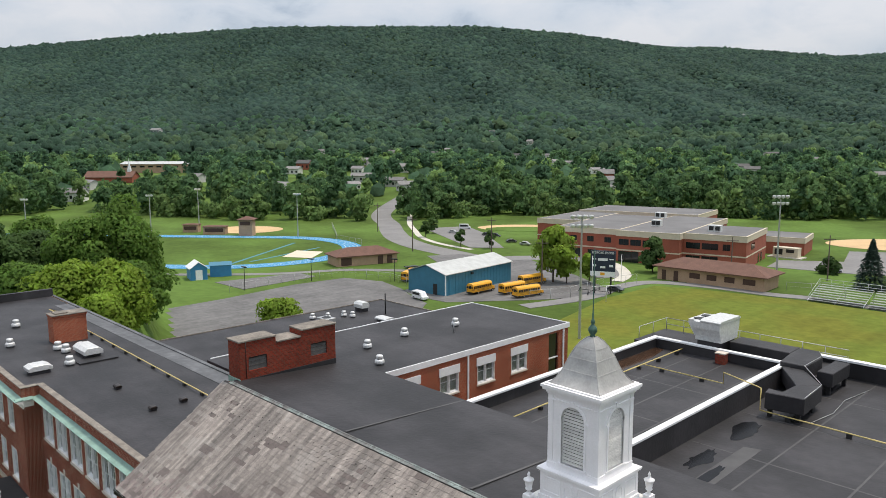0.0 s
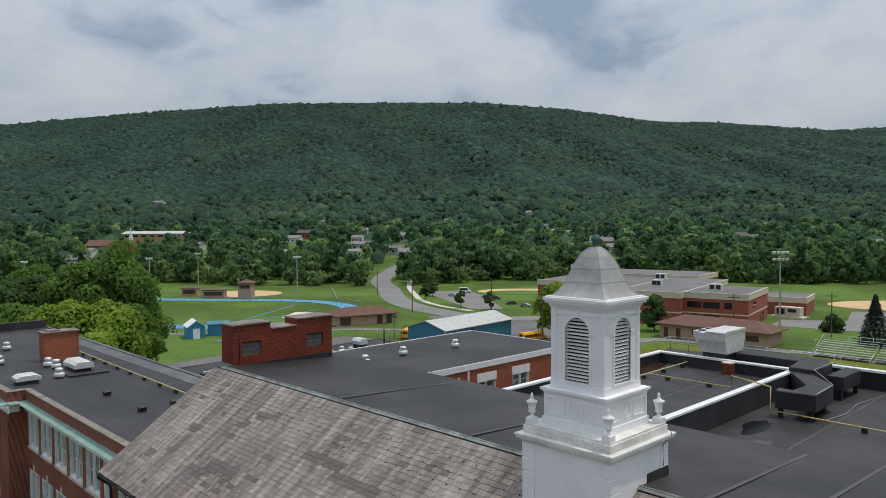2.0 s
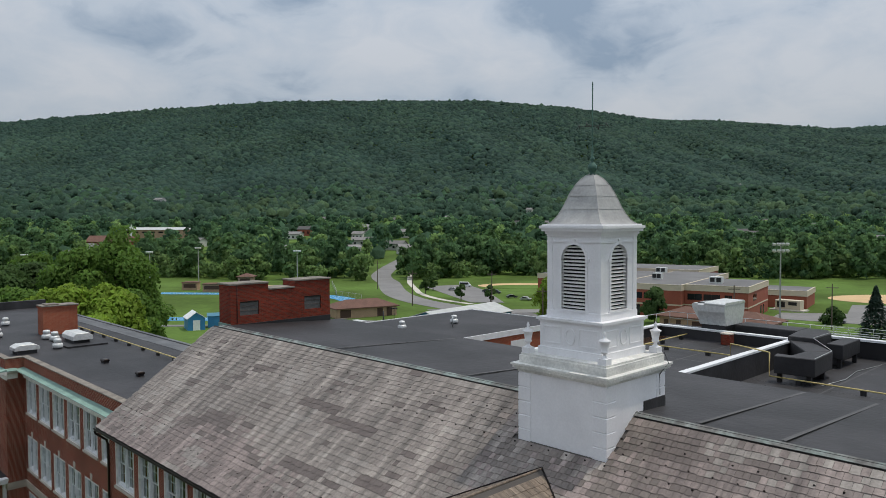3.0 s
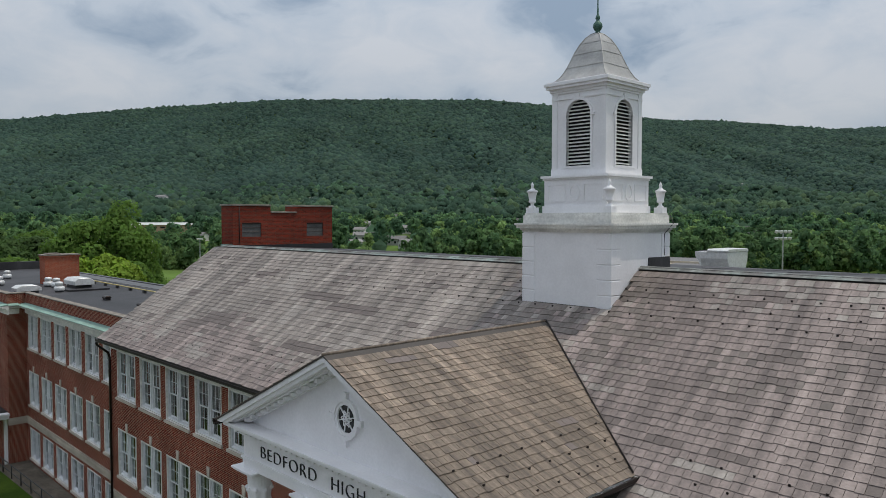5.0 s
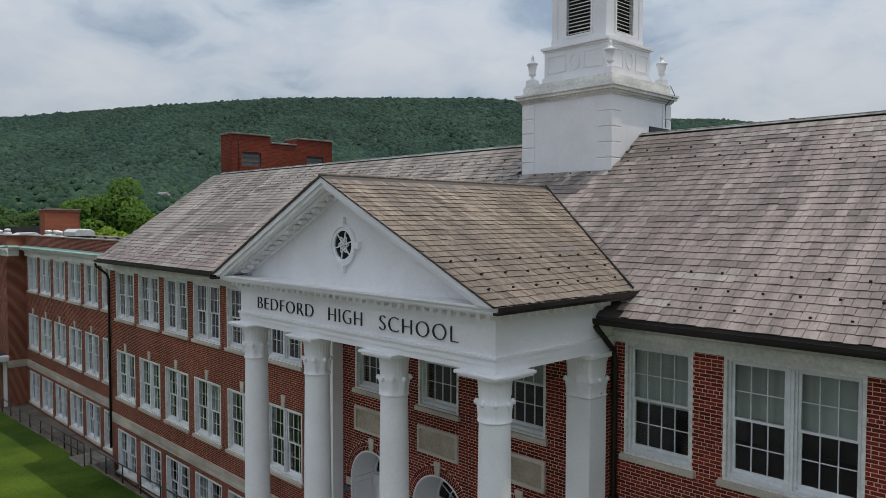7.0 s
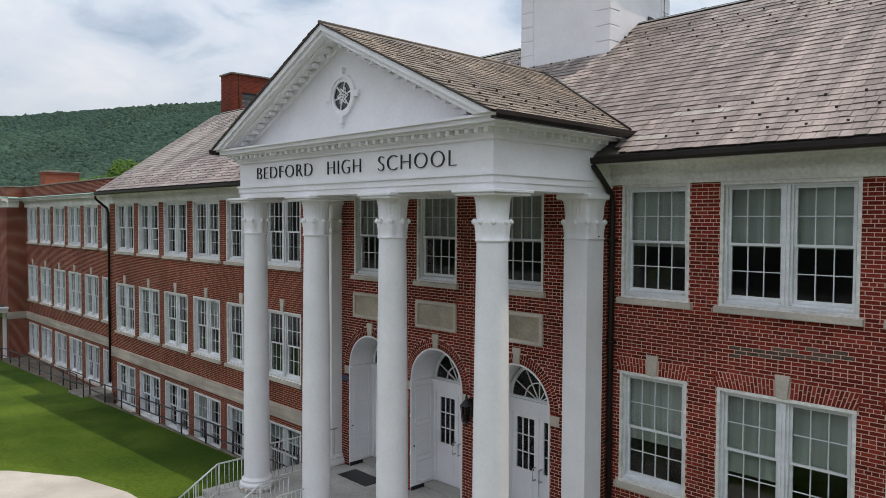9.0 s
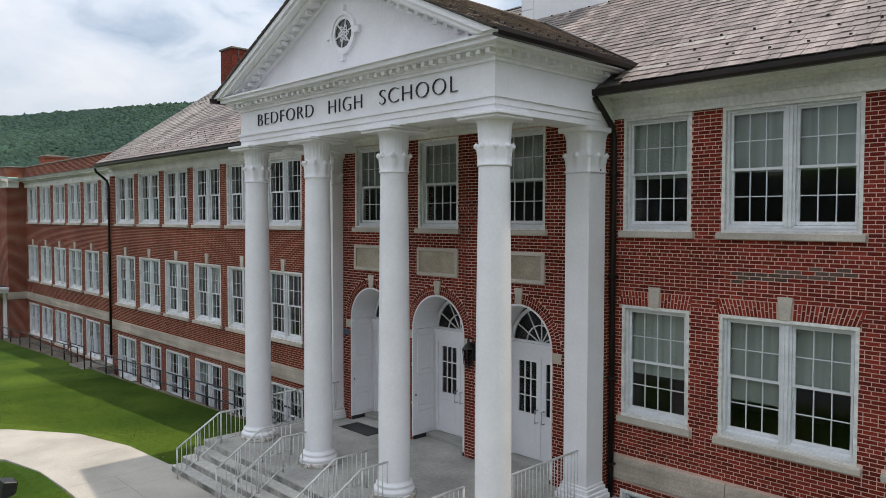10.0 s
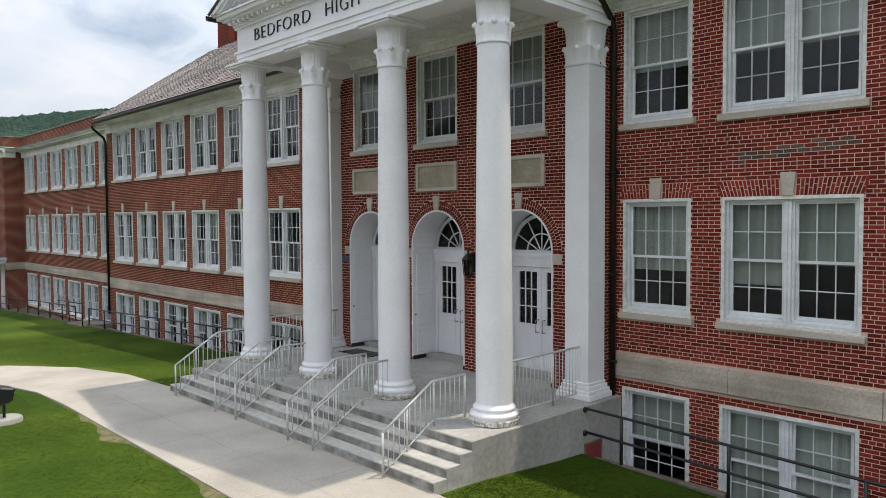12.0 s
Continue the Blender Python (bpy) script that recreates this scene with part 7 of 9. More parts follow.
for z in (2.8, 3.4):
    part("back_rail", Geo().tube([(0, 5.1, z), (28, 5.1, z)], 0.04, 6), ALU, bl)
for x in range(0, 29, 2):
    part("rail_post", Geo().tube([(x, 5.1, 2.2), (x, 5.1, 3.4)], 0.035, 6), ALU, bl)
part("side_rail", Geo().tube([(0, -0.3, 0.9), (0, 5.1, 3.4)], 0.04, 6), ALU, bl)


# ---- light poles, lamps, scoreboard ----
def flood_pole(x, y, h, wide=3.4, rows=2):
    t = thing("floodlight_pole", "tall grey steel floodlight pole", "light pole", "floodlight poles of the sports fields", at=(x, y, REAR), rz=45)
    part("pole", Geo().lathe([(0.22, 0), (0.11, h)], 10), STEEL, t)
    for r in range(rows):
        z = h - 0.3 - 1.3 * r
        part("crossarm", Geo().box(-wide / 2, wide / 2, -0.06, 0.06, z - 0.08, z + 0.08), STEEL, t)
        for i in range(4):
            xx = -wide / 2 + wide * (i + 0.5) / 4
            part("lamp_head", Geo().lathe([(0.14, -0.2), (0.34, 0.1), (0.36, 0.35), (0.3, 0.4)], 10, (xx, -0.1, z)), VENT_WHITE, t)
    return t


fp = flood_pole(-52.6, 73.0, 17.8)
copy_thing(fp, pose(-49.2, 134.0, REAR, 0, 0, 45))
fp2 = flood_pole(-186.5, 112.5, 13.4, 2.4, 1)
copy_thing(fp2, pose(-236, 104, REAR, 0, 0, 30))
copy_thing(fp2, pose(-214, 78, REAR, 0, 0, 30))
copy_thing(fp2, pose(-222, 46, REAR, 0, 0, 30))


def utility_pole(x, y, h, arm=True):
    t = thing("utility_pole", "weathered wooden utility pole", "utility pole", "utility poles", at=(x, y, float(land(x, y)) - 0.1), rz=45)
    part("pole", Geo().lathe([(0.16, 0), (0.1, h)], 8), WOOD_POLE, t)
    if arm:
        part("crossarm", Geo().box(-1.2, 1.2, -0.06, 0.06, h - 0.9, h - 0.75), WOOD_POLE, t)
    return t


up = utility_pole(-136.9, 116.0, 9.5)
for x, y in ((-119.5, 128.0), (-180, 139), (-44.0, 147.0), (-57, 131), (-82, 101.5)):
    copy_thing(up, pose(x, y, float(land(x, y)) - 0.1, 0, 0, 40))


def lot_lamp(x, y, h=4.6):
    t = thing("lot_lamp", "dark square-head parking lot lamp", "street lamp", "parking lot lamps", at=(x, y, REAR))
    part("pole", Geo().lathe([(0.08, 0), (0.06, h)], 8), BLACK_IRON, t)
    part("lamp_head", Geo().box(-0.7, 0.7, -0.2, 0.2, h - 0.05, h + 0.16), BLACK_IRON, t)
    return t


ll_ = lot_lamp(-119.5, 57.0)
for x, y in ((-119.0, 72.0), (-106.5, 84.0), (-33.0, 172.0), (-26.0, 160.0), (-30.0, 186.0)):
    copy_thing(ll_, pose(x, y, REAR, 0, 0, 20))
NAVY = mat("navy_panel", (0.014, 0.024, 0.048), 0.5, var=0.15, scale=1.0)
sb = thing("scoreboard", "dark blue field scoreboard with white panels", "scoreboard", at=(-68.9, 103.1, REAR), rz=24)
part("board", Geo().box(-2.3, 2.3, -0.15, 0.15, 3.4, 8.2), NAVY, sb)
part("header", Geo().box(-2.3, 2.3, -0.2, -0.15, 7.5, 8.2), NAVY, sb)
part("sponsor_panel", Geo().box(-2.3, 2.3, -0.2, -0.15, 3.4, 4.3), COPING_WHITE, sb)
for a, b, c, d in ((-0.9, 0.9, 6.3, 6.8), (-1.9, -1.2, 5.2, 5.6), (1.2, 1.9, 5.2, 5.6), (-0.5, 0.5, 4.9, 5.3), (-2.0, -1.2, 6.5, 6.7), (1.2, 2.0, 6.5, 6.7), (-0.4, 0.4, 3.6, 4.1)):
    part("marking_bar", Geo().box(a, b, -0.23, -0.2, c, d), COPING_WHITE if d > 4.3 else BUS_YELLOW, sb)
for x in (-1.5, 1.5):
    part("post", Geo().box(x - 0.15, x + 0.15, 0.15, 0.4, 0, 8.0), BLACK_IRON, sb)
cu_ = bpy.data.curves.new("lettering", "FONT")
cu_.body = "BEDFORD BISONS"
cu_.extrude = 0.01
tmp_ = bpy.data.objects.new("lettering", cu_)
me_ = bpy.data.meshes.new_from_object(tmp_)
bpy.data.objects.remove(tmp_)
wide_ = max(v.co.x for v in me_.vertices)
for v in me_.vertices:
    v.co = (-2.05 + v.co.x / wide_ * 4.1, -0.212 - v.co.z, 7.62 + v.co.y * 0.62)
me_.materials.clear()
me_.materials.append(COPING_WHITE)
part("lettering", me_, None, sb, "white letters reading BEDFORD BISONS")
gp_ = thing("goal_post", "thin white field goal post", "goal post", at=(-64.0, 97.0, REAR), rz=60)
part("frame", Geo().tube([(0, 0, 0), (0, 0, 3.0)], 0.07).tube([(-2.8, 0, 3.0), (2.8, 0, 3.0)], 0.06).tube([(-2.8, 0, 3.0), (-2.8, 0, 8.5)], 0.05).tube([(2.8, 0, 3.0), (2.8, 0, 8.5)], 0.05), COPING_WHITE, gp_)


def chain_fence(pts, h=1.6):
    t = thing("chain_link_fence", "grey chain-link fence on thin posts", "fence", "fences of the grounds")
    for a, b in zip(pts, pts[1:]):
        a, b = Vector(a), Vector(b)
        n = max(1, int((b - a).length / 3.0))
        for i in range(n + 1):
            p = a.lerp(b, i / n)
            z = float(land(p.x, p.y))
            part("post", Geo().tube([(p.x, p.y, z), (p.x, p.y, z + h)], 0.035, 6), STEEL, t)
        za, zb = float(land(a.x, a.y)), float(land(b.x, b.y))
        part("top_rail", Geo().tube([(a.x, a.y, za + h), (b.x, b.y, zb + h)], 0.03, 6), STEEL, t)
        part("mid_rail", Geo().tube([(a.x, a.y, za + h * 0.5), (b.x, b.y, zb + h * 0.5)], 0.012, 5), STEEL, t)


chain_fence([(-120, 54), (-121, 66), (-120, 81), (-108, 84), (-98, 82)])
chain_fence([(-74, 88), (-71, 96), (-72, 108), (-70, 117)], 2.0)
chain_fence([(-200, 135), (-180, 122), (-168, 114), (-155, 113)], 2.0)
chain_fence([(-46, 131), (-38, 134)], 1.6)


# ---- vehicles ----
def wheels(t, xs_, half, r, w=0.26):
    for x in xs_:
        for s in (-1, 1):
            g = Geo()
            vs, fs = [], []
            n = 16
            for yy, rr in ((-w / 2, r * 0.9), (-w / 2 + 0.03, r), (w / 2 - 0.03, r), (w / 2, r * 0.9)):
                for i in range(n):
                    a = 2 * math.pi * i / n
                    vs.append((x + rr * math.cos(a), s * half + yy, r + rr * math.sin(a)))
            for j in range(3):
                for i in range(n):
                    fs.append((j * n + i, j * n + (i + 1) % n, (j + 1) * n + (i + 1) % n, (j + 1) * n + i))
            fs += [tuple(range(n)), tuple(3 * n + i for i in range(n))]
            g.add(vs, fs, True)
            wh = part("wheel", g, TYRE, t)
            part("rim", Geo().prism([(x + 0.5 * r * math.cos(a), r + 0.5 * r * math.sin(a)) for a in np.linspace(0, 2 * math.pi, 13)[:-1]], "y", s * half - w / 2 - 0.01, s * half + w / 2 + 0.01), STEEL, wh)


def school_bus(x, y, ang):
    t = thing("school_bus", "yellow school bus with black trim lines", "bus", "school buses parked in the yard", at=(x, y, REAR + 0.03), rz=ang)
    L, W = 9.2, 2.4
    prof = [(-W / 2, 0.75), (W / 2, 0.75), (W / 2, 2.55), (W / 2 - 0.25, 2.95), (0.5, 3.10), (-0.5, 3.10), (-W / 2 + 0.25, 2.95), (-W / 2, 2.55)]
    part("body", Geo().prism(prof, "x", 0, L - 1.2), BUS_YELLOW, t, bevel=0.05)
    part("hood", Geo().prism([(L - 1.2, 0.75), (L, 0.75), (L, 1.45), (L - 0.2, 1.6), (L - 1.2, 1.75)], "y", -1.05, 1.05), BUS_YELLOW, t, bevel=0.05)
    part("windscreen", Geo().box(L - 1.21, L - 1.17, -1.0, 1.0, 1.8, 2.6), CAR_GLASS, t)
    for s in (-1, 1):
        for i in range(9):
            x0 = 0.35 + i * 0.82
            part("window", Geo().box(x0, x0 + 0.68, s * (W / 2 - 0.02), s * (W / 2 + 0.015), 1.75, 2.40), CAR_GLASS, t)
        for z in (1.05, 1.35, 1.62):
            part("rub_rail", Geo().box(0, L - 1.2, s * (W / 2 - 0.01), s * (W / 2 + 0.03), z, z + 0.06), BLACK, t)
    part("rear_window", Geo().box(-0.03, 0.02, -0.45, 0.45, 1.7, 2.5), CAR_GLASS, t)
    for s in (-1, 1):
        part("rear_window", Geo().box(-0.03, 0.02, s * 0.6, s * 1.05, 1.8, 2.4), CAR_GLASS, t)
        part("tail_light", Geo().box(-0.04, 0.0, s * 0.8, s * 1.0, 1.3, 1.5), mat("red_lens", (0.35, 0.01, 0.01), 0.3) if "red_lens" not in bpy.data.materials else bpy.data.materials["red_lens"], t)
    part("bumper", Geo().box(-0.12, 0, -1.15, 1.15, 0.5, 0.8), BLACK, t)
    part("bumper", Geo().box(L, L + 0.12, -1.1, 1.1, 0.5, 0.75), BLACK, t)
    wheels(t, (2.3, L - 1.0), 1.0, 0.48)
    return t


bus = school_bus(-77.6, 88.1, 80)
for x, y, a in ((-81.4, 88.7, 85), (-85.6, 84.6, 92), (-84.6, 98.0, 82), (-104.2, 84.7, 122)):
    copy_thing(bus, pose(x, y, REAR + 0.03, 0, 0, a))


def car(name, label, x, y, ang, paint, L=4.6, W=1.8, H=1.5, van=False, category="car"):
    t = thing(name, label, category, "vehicles in the lots", at=(x, y, REAR + 0.05), rz=ang)
    if van:
        prof = [(0, 0.35), (L, 0.35), (L, 1.0), (L - 0.7, 1.2), (L - 1.35, H - 0.1), (L - 1.7, H), (0.1, H), (0, H - 0.2)]
        glass = [(L - 0.85, 1.22), (L - 1.40, H - 0.22), (L - 1.45, H - 0.22), (L - 0.95, 1.2)]
    else:
        prof = [(0, 0.35), (L, 0.35), (L, 0.75), (L - 0.9, 0.92), (L - 1.6, H - 0.05), (L - 2.0, H), (1.2, H), (0.5, 0.98), (0, 0.92)]
    part("body", Geo().prism(prof, "y", -W / 2, W / 2), paint, t, bevel=0.06)
    for s in (-1, 1):
        z0, z1 = (1.25, H - 0.3) if van else (0.98, H - 0.12)
        a, b = (0.4, L - 1.5) if van else (1.0, L - 1.75)
        part("side_window", Geo().box(a, b, s * (W / 2 - 0.02), s * (W / 2 + 0.012), z0, z1), CAR_GLASS, t)
    part("windscreen", Geo().add([(L - 1.0, -W / 2 + 0.1, 0.98 if not van else 1.24), (L - 1.0, W / 2 - 0.1, 0.98 if not van else 1.24), (L - 1.58, W / 2 - 0.15, H - 0.1), (L - 1.58, -W / 2 + 0.15, H - 0.1)], [(0, 1, 2, 3)]), CAR_GLASS, t)
    part("headlight", Geo().box(L - 0.02, L + 0.015, -W / 2 + 0.1, -W / 2 + 0.5, 0.6, 0.8), VENT_WHITE, t)
    part("headlight", Geo().box(L - 0.02, L + 0.015, W / 2 - 0.5, W / 2 - 0.1, 0.6, 0.8), VENT_WHITE, t)
    wheels(t, (0.85, L - 0.9), W / 2 - 0.1, 0.34, 0.22)
    return t


car("van", "white passenger van with dark windows", -91.0, 75.6, -8, CAR_WHITE, 5.2, 1.9, 2.2, True, "van")
car("van", "white delivery van parked by the field", -166, 163, 40, CAR_WHITE, 5.8, 2.0, 2.5, True, "van")
car("car", "silver car parked on the far lot", -160, 152, 30, STEEL)
car("car", "dark car parked on the far lot", -148, 155, 30, CAR_DARK)
car("pickup_truck", "dark pickup parked on the far lot", -144, 154, 30, CAR_DARK, 5.2, 1.9, 1.7, False, "truck")
car("car", "dark car parked near the driveway", -131, 147, 60, CAR_DARK)
car("car", "grey car parked near the driveway", -125, 146, 20, STEEL)
car("car", "dark car beside the modern school", -48, 158, 10, CAR_DARK)
car("car", "white car by the tree at the lot's edge", -106, 30, 120, CAR_WHITE)
car("car", "white car by the tree at the lot's edge", -111, 34, 120, CAR_WHITE)
car("car", "dark car under the scoreboard", -70, 106.5, 10, CAR_DARK)
trl = thing("trailer", "low dark flatbed trailer on the grass", "trailer", at=(-117, 96, REAR), rz=75)
part("bed", Geo().box(0, 4.5, -1, 1, 0.5, 0.75).box(4.5, 6.0, -0.1, 0.1, 0.45, 0.55), BLACK, trl)
wheels(trl, (1.6, 2.5), 1.05, 0.33, 0.2)

# ---- houses, church and long hall in the valley ----
HOUSES = [(-1035, 429, 22, 9, 7.0, 20), (-615, 417, 12, 8, 6, 40), (-490, 377, 11, 8, 6, 10), (-550, 455, 13, 9, 6.5, 55), (-575, 634, 13, 8, 5, 30), (-683, 749, 9, 7, 5, 70),
          (-549, 669, 9, 7, 6, 15), (-370, 482, 8, 7, 5, 80), (-287, 717, 18, 8, 4, 60), (-224, 506, 16, 9, 5, 35), (-218, 638, 12, 8, 6, 10), (-127, 482, 10, 8, 5, 50),
          (-480, 309, 13, 9, 7, 35), (-372, 106, 14, 9, 6, 50), (-334, 199, 9, 7, 5, 20), (-311, 258, 14, 9, 5, 30), (-290, 248, 12, 9, 5, 65), (-222, 336, 12, 9, 6, 40),
          (-201, 474, 12, 9, 5, 25), (-778, 215, 13, 8, 5, 15), (-521, 1165, 14, 9, 5, 45), (-400, 300, 10, 8, 5, 30), (-420, 130, 12, 8, 5, 10), (-640, 300, 12, 8, 5, 35)]
HOUSES += [(-429, 267, 12, 8, 5, 30), (-440, 276, 9, 7, 4, 75), (-388, 332, 10, 8, 6, 20), (-346, 261, 15, 8, 5, 48), (-423, 538, 9, 7, 5, 20), (-361, 487, 17, 8, 4, 40),
           (-453, 530, 15, 8, 4, 35), (-240, 362, 11, 8, 7, 40), (-279, 410, 12, 8, 4, 60), (-414, 190, 9, 7, 5, 15), (-530, 496, 14, 8, 4, 40), (-552, 538, 11, 8, 4, 30),
           (-301, 561, 14, 8, 4, 35), (-203, 305, 11, 8, 5, 40), (-317, 233, 8, 7, 4, 70), (-874, 577, 12, 8, 5, 50)]


def house(x, y, L, W, h, ang):
    brick_one = (x, y) in ((-240, 362), (-480, 309))
    siding, tiles = (BRICK_NEW, HOUSE_ROOF) if brick_one else (HOUSE_WHITE, HOUSE_ROOF)
    t = thing("house", "red brick house with grey gable roof among trees" if brick_one else "pale sided house with grey gable roof among trees", "house", "houses in the valley", at=(x, y, float(land(x, y)) - 0.2), rz=ang)
    part("wall", Geo().box(-L / 2, L / 2, -W / 2, W / 2, 0, h * 0.68).prism([(-W / 2, h * 0.68), (W / 2, h * 0.68), (0, h)], "x", -L / 2, L / 2), siding, t)
    for e in (-1, 1):
        part("roof", Geo().prism([(e * (W / 2 + 0.5), h * 0.66), (0, h + 0.05), (0, h + 0.3), (e * (W / 2 + 0.5), h * 0.66 + 0.25)], "x", -L / 2 - 0.4, L / 2 + 0.4), tiles, t)
    for i in range(3):
        for s in (-1, 1):
            xx = -L / 2 + L * (i + 0.5) / 3
            part("window", Geo().box(xx - 0.6, xx + 0.6, s * (W / 2 - 0.02), s * (W / 2 + 0.04), h * 0.22, h * 0.48), CAR_GLASS, t)
    part("window", Geo().box(-L / 2 - 0.04, -L / 2 + 0.02, -0.7, 0.7, h * 0.25, h * 0.5), CAR_GLASS, t)
    return t


for hs in HOUSES:
    house(hs[0], hs[1], hs[2] * 0.80, hs[3] * 0.8, hs[4] * 1.05, hs[5])
church = thing("church", "brick church with brown roof and white steeple", "church", at=(-451, 153, float(land(-451, 153))), rz=48)
part("wall", Geo().box(-14, 14, -6, 6, 0, 3.2).prism([(-6, 3.2), (6, 3.2), (0, 6.4)], "x", -14, 14), BRICK_NEW, church)
for e in (-1, 1):
    part("roof", Geo().prism([(e * 6.6, 2.9), (0, 6.5), (0, 6.8), (e * 6.6, 3.2)], "x", -14.5, 14.5), BROWN_ROOF, church)
part("steeple", Geo().box(9.5, 11.5, -1.0, 1.0, 3, 8.2).lathe([(0.75, 8.2), (0.65, 9.6)], 4, (10.5, 0, 0), square=4, smooth=False).lathe([(0.62, 9.6), (0.03, 14.4)], 8, (10.5, 0, 0), smooth=False), COPING_WHITE, church, "white pointed steeple")
hall_ = thing("long_hall", "long pale building with flat roof beyond the trees", "building", at=(-525, 212, float(land(-525, 212)) + 1.6), rz=46)
part("wall", Geo().box(-23, 25, -9, 9, -3.0, 4.6), TAN_BLOCK, hall_)
part("roof", Geo().prism([(-9.8, 4.6), (9.8, 4.6), (0, 6.4)], "x", -23.6, 25.6), GREY_METAL, hall_)
for i in range(7):
    part("window", Geo().box(-21 + 6 * i, -17.5 + 6 * i, -9.05, -8.98, 2.2, 3.4), CAR_GLASS, hall_)


# ---- trees ----
def leaf_cards(rng_, n, centres, radii, size, squash=0.85):
    """Small leaf sprays on the skins of the crown's clumps: corner points of n quads."""
    k = rng_.integers(0, len(centres), n)
    d = rng_.normal(0, 1, (n, 3))
    d /= np.linalg.norm(d, axis=1)[:, None]
    d[:, 2] = np.where(d[:, 2] < -0.45, -d[:, 2], d[:, 2])
    r = radii[k] * rng_.uniform(0.72, 1.06, n)
    p = centres[k] + d * r[:, None] * np.array([1, 1, squash])
    nrm = d + rng_.normal(0, 0.45, (n, 3))
    nrm /= np.linalg.norm(nrm, axis=1)[:, None]
    a = np.cross(nrm, rng_.normal(0, 1, (n, 3)))
    a /= np.linalg.norm(a, axis=1)[:, None]
    b = np.cross(nrm, a)
    s = size * rng_.uniform(0.6, 1.3, n)
    a, b = a * s[:, None] * 0.62, b * s[:, None]
    return np.stack([p - b, p + a - b * 0.1, p + b, p - a - b * 0.05], 1), d


def soft_leaves(name, q, d, axis, material):
    """A crown's sprays, shaded as the rounded masses that they make up."""
    me = fast_mesh(name, q.reshape(-1, 3), np.arange(len(q) * 4).reshape(-1, 4), material, True)
    out = q.mean(1) - axis
    out /= np.maximum(np.linalg.norm(out, axis=1), 0.01)[:, None]
    nrm = d * 1.0 + out * 0.30 + np.array([0, 0, 0.20])
    nrm /= np.linalg.norm(nrm, axis=1)[:, None]
    me.normals_split_custom_set_from_vertices(np.repeat(nrm, 4, axis=0))
    return me


def crown_clumps(rng_, h, w, base, n):
    """Clump centres and radii within an egg-shaped crown."""
    z = rng_.uniform(0.05, 0.95, n)
    a = rng_.uniform(0, 2 * math.pi, n)
    env = np.sin(np.clip(z, 0.0, 1) ** 0.75 * math.pi) ** 0.6
    rad = env * rng_.uniform(0.35, 0.78, n) * w / 2
    c = np.stack([rad * np.cos(a), rad * np.sin(a), base + z * (h - base)], 1)
    return c, rng_.uniform(0.16, 0.30, n) * w * (0.6 + 0.4 * env)


def tree(x, y, h, w, seed, leaf, cards=4200, size=0.5, clumps=30, base=0.22, z=None, label="broadleaf tree in full green leaf", name="tree", group=""):
    r = np.random.default_rng(seed)
    z = float(land(x, y)) - 0.1 if z is None else z
    t = thing(name, label, "tree", group, at=(x, y, z))
    c, rad = crown_clumps(r, h, w, h * base, clumps)
    g = Geo()
    g.tube([(0, 0, 0), (0.05 * w * 0.2, 0, h * 0.2), (0, 0.1, h * 0.45), (0.1, 0, h * 0.7)], max(0.12, h * 0.018), 8)
    for i in range(0, len(c), 3):
        g.tube([(0, 0, h * base * 0.9 + 0.3 * (c[i][2] - h * base)), tuple(c[i] * [0.5, 0.5, 1] - [0, 0, rad[i] * 0.4]), tuple(c[i])], max(0.05, h * 0.006), 5)
    part("trunk", g, BARK, t)
    q, d = leaf_cards(r, cards, c, rad, size)
    part("crown", soft_leaves("crown", q, d, np.array([0, 0, h * 0.45]), leaf), None, t)
    return t


def at_view(px, depth):
    """A place by its bearing across the view and its depth."""
    v = (px - 784) / 1295 * depth
    return 7.65 + VIEW.x * depth + SIDE.x * v, -12.4 + VIEW.y * depth + SIDE.y * v


BIG = [(205, 122, 19.0, 13, LEAF), (140, 118, 15.5, 11.5, LEAF), (62, 122, 13.2, 12, LEAF_DARK), (5, 118, 13.0, 12, LEAF_DARK), (248, 128, 13.5, 9.5, LEAF), (190, 103, 11.2, 10, LEAF_LIGHT),
       (110, 102, 11.0, 11, LEAF_LIGHT), (232, 112, 9.8, 8, LEAF), (30, 104, 10.2, 10, LEAF), (160, 95, 7.6, 8.5, LEAF_LIGHT), (-40, 120, 15, 13, LEAF_DARK), (60, 140, 13.5, 13, LEAF)]
bluff = set()
for i, (px, dep, h, w, lf) in enumerate(BIG):
    x, y = at_view(px, dep)
    bluff.add(tree(x, y, h, w, 20 + i, lf, 12500, 0.33, 46, 0.12, z=min(REAR, float(ground_z(x, y)) - 0.1), label="large broadleaf tree at the lot's edge" if lf is not LEAF_LIGHT else "broadleaf tree with bright yellow-green leaves", group="trees beside the parking lot"))
tree(-90.8, 46.7, 3.5, 7.0, 41, LEAF_LIGHT, 3600, 0.30, 26, 0.05, z=REAR, label="young bright green tree by the lot")
tree(-82.7, 106.0, 11.0, 8.6, 42, LEAF_LIGHT, 6500, 0.36, 30, 0.2, z=REAR, label="bright green maple beside the bus yard")
tree(-80.0, 107.0, 7.0, 5.0, 43, LEAF_LIGHT, 2200, 0.4, 18, 0.2, z=REAR, label="small bright green tree near the bus yard")
tree(-77.0, 110.5, 6.0, 4.5, 48, LEAF_LIGHT, 1800, 0.4, 16, 0.2, z=REAR, label="small bright green tree near the bus yard")
tree(-74.6, 131.0, 7.6, 5.2, 44, LEAF_DARK, 3000, 0.4, 22, 0.1, z=REAR, label="dense dark green tree before the modern school")
